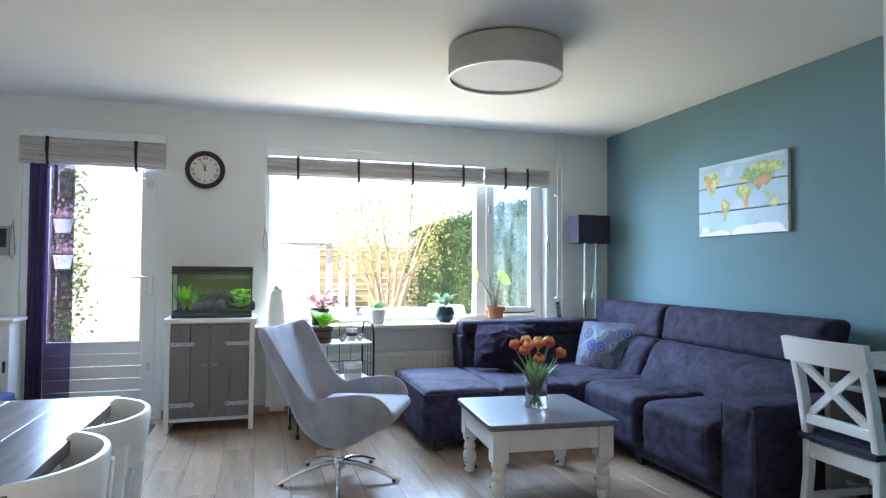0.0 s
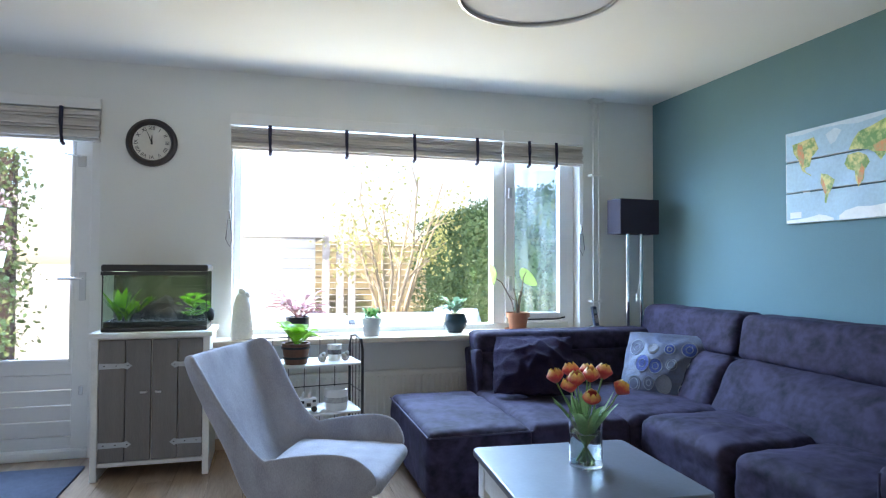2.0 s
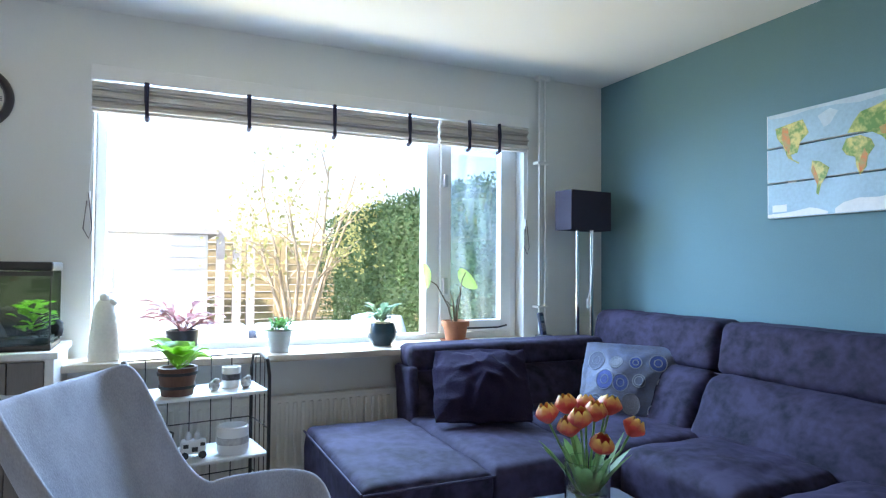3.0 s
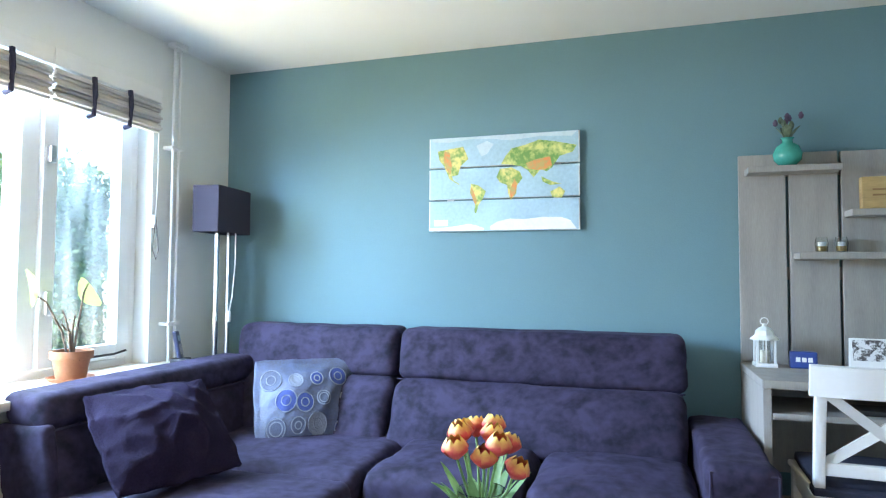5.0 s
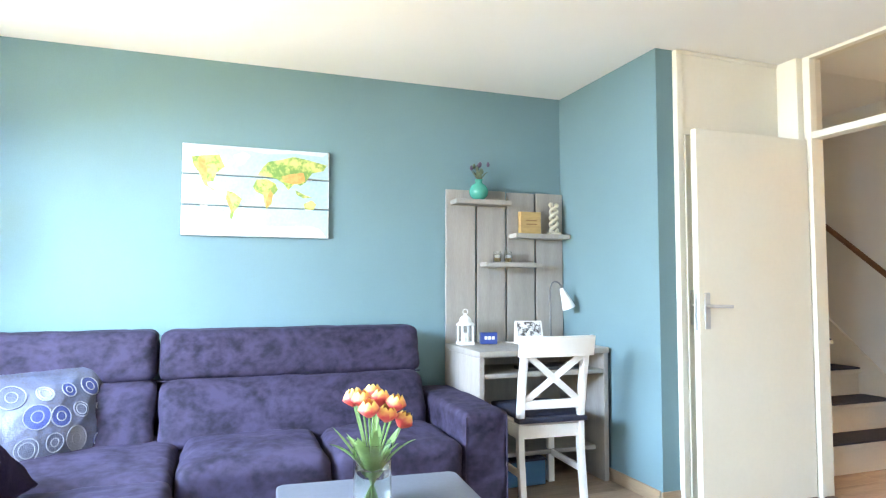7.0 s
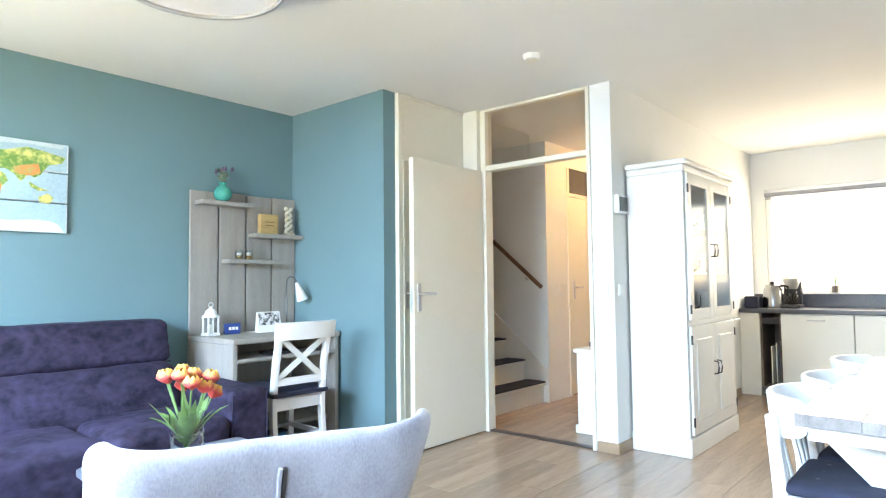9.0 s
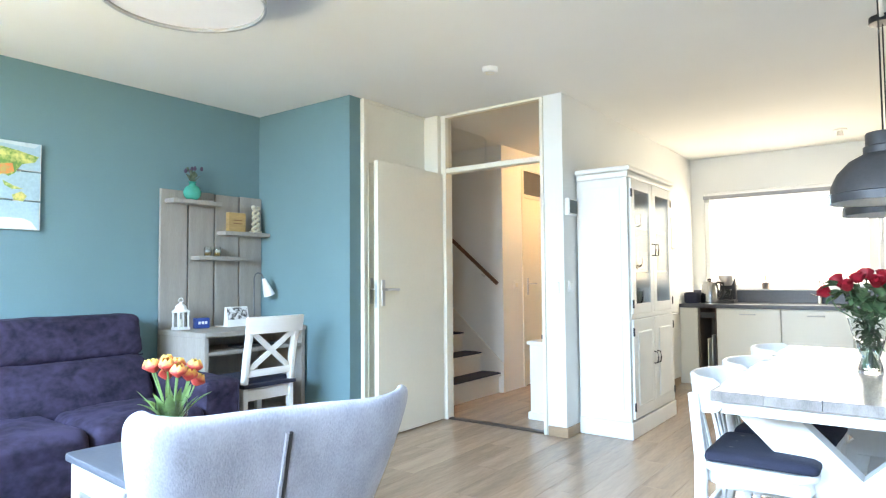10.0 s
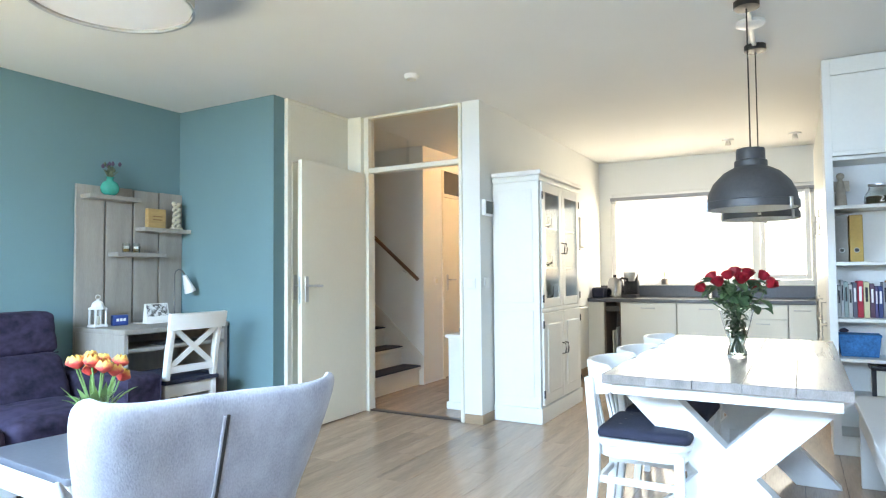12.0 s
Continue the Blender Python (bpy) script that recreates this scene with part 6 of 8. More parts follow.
for x in (-0.035, 0.035):
    part("wheel", tube([(x, -0.034, 0.016), (x, 0.034, 0.016)], 0.016, 12), BLACK, cw)
for x in (-0.02, 0.015):
    part("knob", lathe([(0, 0.075), (0.014, 0.076), (0.012, 0.095), (0.004, 0.108), (0, 0.108)], 12, centre=(x, 0, 0)), COW, cw)
cn = thing("enamel_can", "pale blue enamel jug on the rack", "jug", 0.54, 4.73, 0.3895)
part("body", lathe([(0, 0), (0.045, 0), (0.047, 0.14), (0.04, 0.14), (0.04, 0.01), (0, 0.01)], 24), material("pale_enamel", (0.5, 0.55, 0.58), 0.3, vary=0.1), cn)
part("rim", lathe([(0.042, 0.137), (0.049, 0.137), (0.049, 0.145), (0.042, 0.145), (0.042, 0.137)], 24), BLACK, cn)
part("ear", tube([(0.046, 0, 0.12), (0.07, 0, 0.11), (0.07, 0, 0.06), (0.046, 0, 0.04)], 0.005, 6), BLACK, cn)

ph = thing("cordless_phone", "dark cordless phone standing in its cradle", "telephone", 2.83, 5.31, 0.7355, 20)
part("cradle", box(-0.04, 0.04, -0.045, 0.045, 0, 0.03, 0.008), BLACK, ph)
o = part("receiver", box(-0.024, 0.024, -0.012, 0.012, 0, 0.155, 0.008), material("dark_blue_plastic", (0.03, 0.04, 0.08), 0.35), ph)
o.matrix_basis = pose(0, 0.0, 0.02, -12, 0, 0)
part("screen", box(-0.016, 0.016, -0.0135, -0.0118, 0.10, 0.13), material("lcd_grey", (0.2, 0.28, 0.33), 0.3), o)
part("keypad", box(-0.018, 0.018, -0.0135, -0.0118, 0.03, 0.085), material("key_grey", (0.25, 0.25, 0.28), 0.5, vary=0.6, scale=120), o)

# ---- corner beside the garden door ----
sb = thing("sideboard", "white sideboard with dark iron hinge", "sideboard", -1.86, 5.30, 0)
part("body", box(-0.36, 0.345, -0.10, 0.16, 0.06, 0.80, 0.004), WHITE_PAINT, sb)
part("top", box(-0.38, 0.375, -0.13, 0.165, 0.80, 0.83, 0.008), WHITE_PAINT, sb)
part("drawer_front", box(-0.33, 0.315, -0.112, -0.10, 0.62, 0.77, 0.004), WHITE_PAINT, sb)
d = part("door", box(-0.0, 0.315, -0.112, -0.10, 0.09, 0.60, 0.004), WHITE_PAINT, sb)
part("door_panel", box(0.05, 0.265, -0.118, -0.111, 0.14, 0.55, 0.006), WHITE_PAINT, d)
part("hinge", box(0.312, 0.328, -0.122, -0.108, 0.45, 0.53, 0.002), BLACK_METAL, d)
part("plinth", box(-0.36, 0.345, -0.09, 0.15, 0, 0.06), WHITE_PAINT, sb)
bx = thing("blue_pouf", "dark blue fabric storage cube on the floor", "pouf", -1.62, 4.95, 0)
part("body", soft_box(-0.18, 0.18, -0.18, 0.18, 0, 0.33, 0.02, 0.003, 2, 8), material("blue_canvas", (0.05, 0.07, 0.16), 0.9, vary=0.2, grain=200, bump=0.4), bx, smooth=70)
part("lid_seam", box(-0.183, 0.183, -0.183, 0.183, 0.27, 0.278, 0.002), NAVY, bx)
dv = thing("wall_intercom", "grey wall panel with dark screen", "wall panel", -1.68, 5.48, 1.28)
part("case", box(-0.06, 0.06, -0.03, 0, 0, 0.22, 0.006), material("grey_case", (0.35, 0.36, 0.38), 0.5), dv)
part("screen", box(-0.045, 0.045, -0.0325, -0.0295, 0.06, 0.20, 0.001), BLACK, dv)

# ---- dining table ----
OLDWOOD = material("grey_brown_oiled_wood", (0.25, 0.225, 0.21), 0.24, vary=0.35, scale=3, grain=30, bump=0.25, stretch=(9, 0.7, 4), per_object=0.2, depth=0.002)
TRESTLE = material("white_trestle_paint", (0.78, 0.79, 0.78), 0.4, vary=0.04, scale=5, grain=60, bump=0.08)
dt = thing("dining_table", "long table, weathered plank top, white cross trestles", "dining table", -0.728, 1.68, 0, -0.6)
TBW, TBL = 0.425, 0.865
for i in range(5):
    w = 2 * TBW / 5
    part("top_plank", box(-TBW + i * w + 0.0006, -TBW + (i + 1) * w - 0.0006, -TBL, TBL + 0.004 * (i % 2), 0.708, 0.745 - 0.0006 * (i % 2), 0.0018), OLDWOOD, dt)
part("apron_frame", box(-TBW + 0.03, TBW - 0.03, -TBL + 0.035, TBL - 0.035, 0.662, 0.7075, 0.003), TRESTLE, dt)
for y in (-0.58, 0.56):
    tr2 = part("trestle", box(-0.10, 0.10, y - 0.05, y + 0.05, 0.18, 0.26, 0.004), TRESTLE, dt)
    for s in (-1, 1):
        bm = bmesh.new()
        a, b = Vector((-s * 0.33, y, 0.0)), Vector((s * 0.33, y, 0.662))
        half = 0.105
        vs = [bm.verts.new((p.x + k * half, p.y + h * (0.045 + 0.0015 * s), p.z)) for p in (a, b) for k in (-1, 1) for h in (-1, 1)]
        bmesh.ops.convex_hull(bm, input=bm.verts)
        part("cross_board", bm, TRESTLE, tr2, smooth=20)
part("stretcher", box(-0.04, 0.04, -0.53, 0.62, 0.18, 0.26, 0.004), TRESTLE, dt)


def bistro_chair(x, y, rz):
    t = thing("bistro_chair", "white curved-back wooden chair with navy tufted pad", "chair", x, y, 0, rz, group="chairs along the dining table")
    P = WHITE_PAINT
    part("seat", prism(rounded_rect(0.40, 0.40, 0.09), 0.03, "z", 0.42, 0.008), P, t)
    part("seat_apron", prism(rounded_rect(0.36, 0.36, 0.08), 0.05, "z", 0.37, 0.004), P, t)
    for s in (-1, 1):
        part("front_leg", prism([(0.135, 0.40), (0.175, 0.40), (0.180, 0.0), (0.150, 0.0)], 0.034, "y", s * 0.158 - 0.017, 0.004), P, t)
        post = [(-0.235, 0.0), (-0.202, 0.0), (-0.165, 0.30), (-0.162, 0.46), (-0.188, 0.70), (-0.222, 0.70), (-0.205, 0.46), (-0.208, 0.30)]
        part("back_post", prism(post, 0.036, "y", s * 0.172 - 0.018, 0.004), P, t)
        part("stretcher", box(-0.19, 0.15, s * 0.160 - 0.008, s * 0.160 + 0.008, 0.255, 0.285, 0.004), P, t)
    part("front_stretcher", box(0.148, 0.168, -0.142, 0.142, 0.225, 0.255, 0.004), P, t)
    part("rear_stretcher", box(-0.205, -0.187, -0.154, 0.154, 0.225, 0.255, 0.004), P, t)
    # horseshoe back band with rounded ends reaching forward
    bm = bmesh.new()
    prev = None
    for i in range(33):
        u = -1 + i / 16
        a = math.pi + u * 1.38
        n = Vector((math.cos(a), math.sin(a), 0))
        over = max(0.0, (abs(u) - 0.84) / 0.16)
        hz = 0.075 * (0.72 + 0.28 * max(0.0, -math.cos(a))) * max(0.12, math.sqrt(max(0.0, 1 - over ** 2)))
        mid = 0.764 - 0.075 * (0.72 + 0.28 * max(0.0, -math.cos(a)))
        row = []
        for off, z in ((-0.004, mid - hz), (0.008, mid - hz), (0.016, mid), (0.022, mid + hz - 0.008), (0.017, mid + hz), (0.005, mid + hz), (0.0, mid + hz - 0.008), (-0.004, mid)):
            row.append(bm.verts.new(Vector((-0.045 + 0.185 * math.cos(a), 0.215 * math.sin(a), z)) + n * off))
        if prev:
            for k in range(8):
                bm.faces.new((prev[k], prev[(k + 1) % 8], row[(k + 1) % 8], row[k]))
        else:
            bm.faces.new(row)
        prev = row
    bm.faces.new(prev[::-1])
    part("top_rail", bm, P, t, smooth=50)
    for y0 in (-0.125, -0.075, 0.075, 0.125):
        x0 = -0.225 + 0.9 * y0 * y0
        part("slat", prism([(-0.172, 0.44), (-0.158, 0.44), (x0 + 0.013, 0.68), (x0, 0.68)], 0.022, "y", y0 - 0.011, 0.003), P, t)
    pad = part("seat_pad", soft_box(-0.175, 0.205, -0.195, 0.195, 0.451, 0.492, 0.02, 0.004, 7, 10, 0.01), NAVY, t, "navy tufted seat pad", smooth=80)
    for i in range(3):
        for j in range(3):
            part("tuft", lathe([(0, 0.499), (0.008, 0.497), (0.01, 0.49), (0, 0.488)], 8, centre=(-0.09 + i * 0.1, -0.1 + j * 0.1, 0)), BLACK, pad)
    return t


c1 = bistro_chair(-0.398, 2.195, 180)
copy_thing(c1, pose(-0.42, 1.755, 0, 0, 0, 177))
copy_thing(c1, pose(-0.42, 1.10, 0, 0, 0, 182))

be = thing("dining_bench", "white wooden bench beside the dining table", "bench", -1.43, 1.68, 0)
part("seat", box(-0.19, 0.19, -0.70, 0.70, 0.43, 0.465, 0.005), TRESTLE, be)
part("end_panel", box(-0.17, 0.17, -0.66, -0.62, 0, 0.43, 0.004), TRESTLE, be)
part("end_panel", box(-0.17, 0.17, 0.62, 0.66, 0, 0.43, 0.004), TRESTLE, be)
part("front_apron", box(0.15, 0.172, -0.62, 0.62, 0.33, 0.43, 0.003), TRESTLE, be)
part("back_apron", box(-0.172, -0.15, -0.62, 0.62, 0.33, 0.43, 0.003), TRESTLE, be)

# roses
rv = thing("rose_vase", "waisted glass vase of red roses", "vase of flowers", -0.735, 1.79, 0.7455)
prof = [(0, 0), (0.045, 0), (0.042, 0.03), (0.032, 0.06), (0.056, 0.14), (0.076, 0.225), (0.073, 0.225), (0.053, 0.14), (0.028, 0.062), (0.036, 0.03), (0.034, 0.012), (0, 0.012)]
part("vase", lathe(prof, 32), GLASS, rv, smooth=70)
part("water", lathe([(0, 0.0125), (0.033, 0.0125), (0.0265, 0.06), (0.05, 0.135), (0, 0.135)], 28), WATER, rv, smooth=60)
ROSE = material("red_rose", (0.36, 0.008, 0.02), 0.6, vary=0.35, scale=40, bump=0.1)
ROSELEAF = material("rose_leaf", (0.06, 0.115, 0.05), 0.45, vary=0.35, scale=25, bump=0.1)


def rose_head():
    bm = bmesh.new()
    rng = random.Random(1)
    for ring, (r, h, n) in enumerate(((0.006, 0.05, 3), (0.014, 0.05, 4), (0.023, 0.046, 5), (0.032, 0.038, 6))):
        for k in range(n):
            a0 = 2 * math.pi * k / n + ring * 0.6
            grid = []
            for i in range(5):
                t = i / 4
                rr = r * (0.45 + 0.55 * math.sin(t * 1.8)) + (0.006 * max(0, t - 0.75) * 4 if ring > 1 else 0)
                row = [bm.verts.new((rr * math.cos(a0 + s * 0.75 * math.pi / n * 1.5), rr * math.sin(a0 + s * 0.75 * math.pi / n * 1.5), h * t - 0.003 * s * s + rng.uniform(-0.001, 0.001))) for s in (-1, -0.4, 0.4, 1)]
                grid.append(row)
            for a, b in zip(grid, grid[1:]):
                for j in range(3):
                    bm.faces.new((a[j], a[j + 1], b[j + 1], b[j]))
    return bm


rose_mesh = finish(rose_head(), "rose_bloom", ROSE, 80)
rng = random.Random(17)
for i in range(10):
    a, r = i * 2.4, 0.03 + 0.125 * math.sqrt(i / 10)
    z = 0.378 - 0.03 * r / 0.15 + rng.uniform(-0.03, 0.03)
    p = Vector((r * math.cos(a), r * math.sin(a), z))
    st2 = part("stem", tube([(-p.x * 0.15, -p.y * 0.15, 0.016), (p.x * 0.15, p.y * 0.15, 0.2), (p.x * 0.8, p.y * 0.8, z - 0.06), p[:]], 0.0032, 5), ROSELEAF, rv)
    bl = new("bloom", rose_mesh)
    bl.parent = rv
    bl.matrix_basis = pose(p.x, p.y, p.z - 0.005, 0, 0, math.degrees(a)) @ pose(0, 0, 0, 0, 330 * r, 0) @ Matrix.Scale(0.86, 4)
for i in range(190):
    z = rng.uniform(0.10, 0.355)
    a, r = rng.uniform(0, 6.283), rng.uniform(0.01, 0.12) if z > 0.23 else rng.uniform(0.0, 0.02 + 0.12 * max(0, z - 0.08))
    d = Vector((math.cos(a + rng.uniform(-0.6, 0.6)), math.sin(a + rng.uniform(-0.6, 0.6)), rng.uniform(-0.7, 0.5)))
    l = rng.uniform(0.05, 0.08) if z > 0.23 else rng.uniform(0.025, 0.035)
    part("leaf", leaf_card((r * math.cos(a), r * math.sin(a), z), d[:], l, l * 0.7, 0.006, bmesh.new(), 4), ROSELEAF, rv, smooth=80)

# pendant lamps over the table
LAMP_GREY = material("dark_grey_enamel", (0.065, 0.067, 0.072), 0.45, 0.2, vary=0.2, scale=8, bump=0.06)
LAMP_IN = material("lamp_inside_white", (0.7, 0.7, 0.68), 0.5)
ctk = thing("ceiling_track", "white ceiling bar with round rose for two pendants", "ceiling fitting", -0.807, 1.315, 2.5)
part("bar", box(-0.012, 0.012, -0.42, 0.30, -0.02, -0.002, 0.004), WHITE_PAINT, ctk)
part("rose", lathe([(0, 0), (0.072, 0), (0.072, -0.018), (0.05, -0.028), (0, -0.03)], 28), WHITE_PAINT, ctk)


def pendant(x, y, z):
    t = thing("pendant_lamp", "dark grey industrial dome pendant lamp", "pendant lamp", x, y, z, group="pendants over the table")
    prof = [(0.0, 0.30), (0.062, 0.30), (0.066, 0.292), (0.066, 0.245), (0.075, 0.238), (0.075, 0.21), (0.085, 0.205), (0.13, 0.18), (0.175, 0.13), (0.20, 0.075), (0.205, 0.04), (0.212, 0.036), (0.212, 0.0), (0.206, 0.0), (0.2, 0.036), (0.19, 0.075), (0.165, 0.125), (0.12, 0.17), (0.0, 0.195)]
    part("shade", lathe(prof, 48), LAMP_GREY, t, smooth=40)
    part("inner_reflector", lathe([(0.0, 0.19), (0.118, 0.166), (0.162, 0.122), (0.187, 0.073), (0.197, 0.034), (0.2, 0.002)], 48), LAMP_IN, t, smooth=60)
    part("bulb", lathe([(0, 0.06), (0.03, 0.075), (0.035, 0.10), (0.02, 0.15), (0, 0.18)], 20), WHITE_PAINT, t, smooth=60)
    part("cable", tube([(0, 0, 0.30), (0, 0, 2.48 - z)], 0.004, 6), BLACK, t)
    part("canopy", lathe([(0, 2.499 - z), (0.06, 2.499 - z), (0.06, 2.465 - z), (0, 2.46 - z)], 28), BLACK, t)
    for k in range(3):
        a = k * 2.1 + 0.4
        part("clip", box(-0.008, 0.008, -0.006, 0.006, -0.012, 0.04, 0.002), STEEL, t).matrix_basis = pose(0.213 * math.cos(a), 0.213 * math.sin(a), 0.0, 0, 0, math.degrees(a) + 90)
    return t


pl1 = pendant(-0.805, 1.615, 1.455)
copy_thing(pl1, pose(-0.81, 0.905, 1.455))

# ---- glazed cabinet against the hall wall ----
VIT = material("ivory_cabinet_paint", (0.80, 0.80, 0.76), 0.4, vary=0.03, scale=4, grain=60, bump=0.06)
vt = thing("display_cabinet", "tall ivory cabinet, glazed above, panelled below", "display cabinet", 1.105, 0.02, 0)
VD, V0, V1 = -0.385, -0.50, 0.50
part("plinth", box(VD - 0.015, 0.0, V0 - 0.015, V1 + 0.015, 0, 0.12, 0.006), VIT, vt)
part("side", box(VD, 0, V1 - 0.03, V1, 0.12, 1.86, 0.003), VIT, vt)
part("side_panel", box(VD + 0.05, -0.05, V1, V1 + 0.006, 0.20, 0.86, 0.004), VIT, vt)
part("side_panel", box(VD + 0.05, -0.05, V1, V1 + 0.006, 0.92, 1.80, 0.004), VIT, vt)
part("side", box(VD, 0, V0, V0 + 0.03, 0.12, 1.86, 0.003), VIT, vt)
part("back", box(-0.02, 0, V0 + 0.03, V1 - 0.03, 0.12, 1.86), VIT, vt)
part("crown", box(VD - 0.035, 0, V0 - 0.035, V1 + 0.035, 1.905, 1.94, 0.010), VIT, vt)
part("crown_mould", box(VD - 0.015, 0, V0 - 0.015, V1 + 0.015, 1.86, 1.905, 0.012), VIT, vt)
part("middle_rail", box(VD - 0.006, 0, V0 + 0.03, V1 - 0.03, 0.84, 0.875, 0.004), VIT, vt)
part("lower_floor", box(VD + 0.02, -0.02, V0 + 0.03, V1 - 0.03, 0.12, 0.14), VIT, vt)
for z in (1.18, 1.50):
    part("glass_shelf", box(VD + 0.03, -0.02, V0 + 0.032, V1 - 0.032, z, z + 0.015, 0.002), VIT, vt)
for s in (-1, 1):
    y0, y1 = (0.004, V1 - 0.034) if s > 0 else (V0 + 0.034, -0.004)
    # lower panelled door
    lo = part("lower_door", box(VD - 0.018, VD + 0.002, y0, y1, 0.135, 0.838, 0.003), VIT, vt)
    part("raised_panel", box(VD - 0.026, VD - 0.017, y0 + 0.08, y1 - 0.08, 0.22, 0.75, 0.008), VIT, lo)
    bm = bmesh.new()
    bm_box(bm, VD - 0.018, VD + 0.002, y0, y0 + 0.07, 0.878, 1.858, 0.003)
    bm_box(bm, VD - 0.018, VD + 0.002, y1 - 0.07, y1, 0.878, 1.858, 0.003)
    bm_box(bm, VD - 0.017, VD + 0.001, y0 + 0.07, y1 - 0.07, 1.78, 1.857, 0.003)
    bm_box(bm, VD - 0.017, VD + 0.001, y0 + 0.07, y1 - 0.07, 0.879, 0.95, 0.003)
    up = part("glazed_door", bm, VIT, vt)
    pane("pane", y0 + 0.065, y1 - 0.065, 0, 0.945, 1.785, up, axis="y").location = (VD - 0.008, 0, 0)
    yk = 0.035 * s
    for z, who in ((0.53, lo), (1.35, up)):
        part("handle", tube([(VD - 0.018, yk, z - 0.045), (VD - 0.045, yk, z - 0.04), (VD - 0.05, yk, z), (VD - 0.045, yk, z + 0.04), (VD - 0.018, yk, z + 0.045)], 0.005, 6), BLACK_METAL, who)
    for z in (0.22, 0.75, 0.95, 1.75):
        ye = y1 - 0.004 if s > 0 else y0 + 0.004
        part("hinge", box(VD - 0.024, VD - 0.014, ye - 0.008, ye + 0.008, z - 0.03, z + 0.03, 0.002), BLACK_METAL, lo if z < 0.8 else up)
rng = random.Random(8)
for z in (0.885, 1.1955, 1.5155):
    for k in range(6):
        y = -0.40 + k * 0.16 + rng.uniform(-0.02, 0.02)
        h = rng.uniform(0.08, 0.17)
        solid("glassware" if k % 2 else "stacked_bowls", lathe([(0, 0), (0.03, 0), (0.045, h * 0.5), (0.045, h), (0.04, h), (0.038, h * 0.5), (0, 0.01)], 18), GLASS if k % 2 else WHITE_PAINT, "drinking glass inside the cabinet" if k % 2 else "white bowl inside the cabinet", "tableware", 0.92, 0.02 + y, z, group="tableware in the cabinet")
tm = thing("thermostat", "white wall thermostat with dark display", "thermostat", 1.12, 0.625, 1.60)
part("case", box(-0.034, 0, -0.08, 0.07, 0, 0.125, 0.006), WHITE_PAINT, tm)
part("display", box(-0.037, -0.033, -0.066, 0.056, 0.014, 0.111, 0.002), material("lcd_dark", (0.06, 0.075, 0.065), 0.4), tm)
ls = thing("wall_switch", "white double light switch by the cabinet", "switch", 1.12, 0.63, 1.04)
part("plate", box(-0.012, 0, -0.04, 0.04, 0, 0.08, 0.004), WHITE_PAINT, ls)
part("rocker", box(-0.017, -0.011, -0.03, 0.03, 0.012, 0.068, 0.003), VIT, ls)
ls2 = thing("wall_switch", "white switch on the pillar", "switch", 1.20, 0.72, 1.03)
part("plate", box(-0.04, 0.04, 0, 0.012, 0, 0.08, 0.004), WHITE_PAINT, ls2)
part("rocker", box(-0.02, 0.02, 0.011, 0.016, 0.02, 0.06, 0.003), VIT, ls2)

# ---- kitchen ----
KFRONT = material("cream_kitchen_front", (0.74, 0.72, 0.63), 0.35, vary=0.02, scale=4, bump=0.02)
STONE = material("dark_blue_grey_worktop", (0.055, 0.06, 0.075), 0.3, vary=0.25, scale=40, grain=150, bump=0.03)
top = thing("worktop", "dark grey kitchen worktop with upstand", "worktop", 0, 0, 0)
part("slab", box(-1.17, 1.115, -2.695, -2.085, 0.81, 0.85, 0.004), STONE, top)
part("upstand", box(-1.17, 1.115, -2.695, -2.675, 0.85, 0.985, 0.003), STONE, top)


def kitchen_unit(x0, x1, label, drawers=False, z0=0.10):
    t = thing("kitchen_unit", label, "kitchen cabinet", (x0 + x1) / 2, -2.12, 0, group="kitchen base units")
    w = (x1 - x0) / 2
    part("carcass", box(-w + 0.001, w - 0.001, -0.56, -0.004, z0, 0.808), KFRONT, t)
    part("plinth", box(-w, w, -0.5, -0.06, 0, z0), VIT, t)
    if drawers:
        for z, h in ((0.66, 0.14), (0.40, 0.25), (0.105, 0.285)):
            d = part("drawer_front", box(-w + 0.003, w - 0.003, 0, 0.018, z, z + h, 0.003), KFRONT, t)
            part("handle", tube([(-0.06, 0.018, z + h - 0.04), (-0.06, 0.04, z + h - 0.04), (0.06, 0.04, z + h - 0.04), (0.06, 0.018, z + h - 0.04)], 0.005, 6), STEEL, d)
    else:
        d = part("door", box(-w + 0.003, w - 0.003, 0, 0.018, z0 + 0.005, 0.80, 0.003), KFRONT, t)
        part("handle", tube([(-0.07, 0.018, 0.75), (-0.07, 0.04, 0.75), (0.07, 0.04, 0.75), (0.07, 0.018, 0.75)], 0.006, 6), STEEL, d)
    return t


kitchen_unit(0.145, 0.745, "cream dishwasher front with steel handle")
kitchen_unit(-0.455, 0.142, "cream kitchen base cabinet under the sink")
kitchen_unit(-0.915, -0.458, "cream kitchen drawer unit", True)
kitchen_unit(-1.165, -0.918, "narrow cream kitchen base cabinet")
tray = thing("tray_niche", "open brown niche with trays beside the dishwasher", "kitchen cabinet", 0.84, -2.12, 0)
NICHE = material("brown_niche", (0.14, 0.10, 0.075), 0.6, vary=0.2)
part("back", box(-0.09, 0.09, -0.56, -0.50, 0.1, 0.808), NICHE, tray)
part("side", box(0.075, 0.09, -0.499, 0.0, 0.1, 0.808), NICHE, tray)
part("side", box(-0.09, -0.08, -0.499, 0.0, 0.1, 0.808), NICHE, tray)
part("rail", box(-0.079, 0.074, -0.06, -0.02, 0.70, 0.76, 0.004), BLACK, tray)
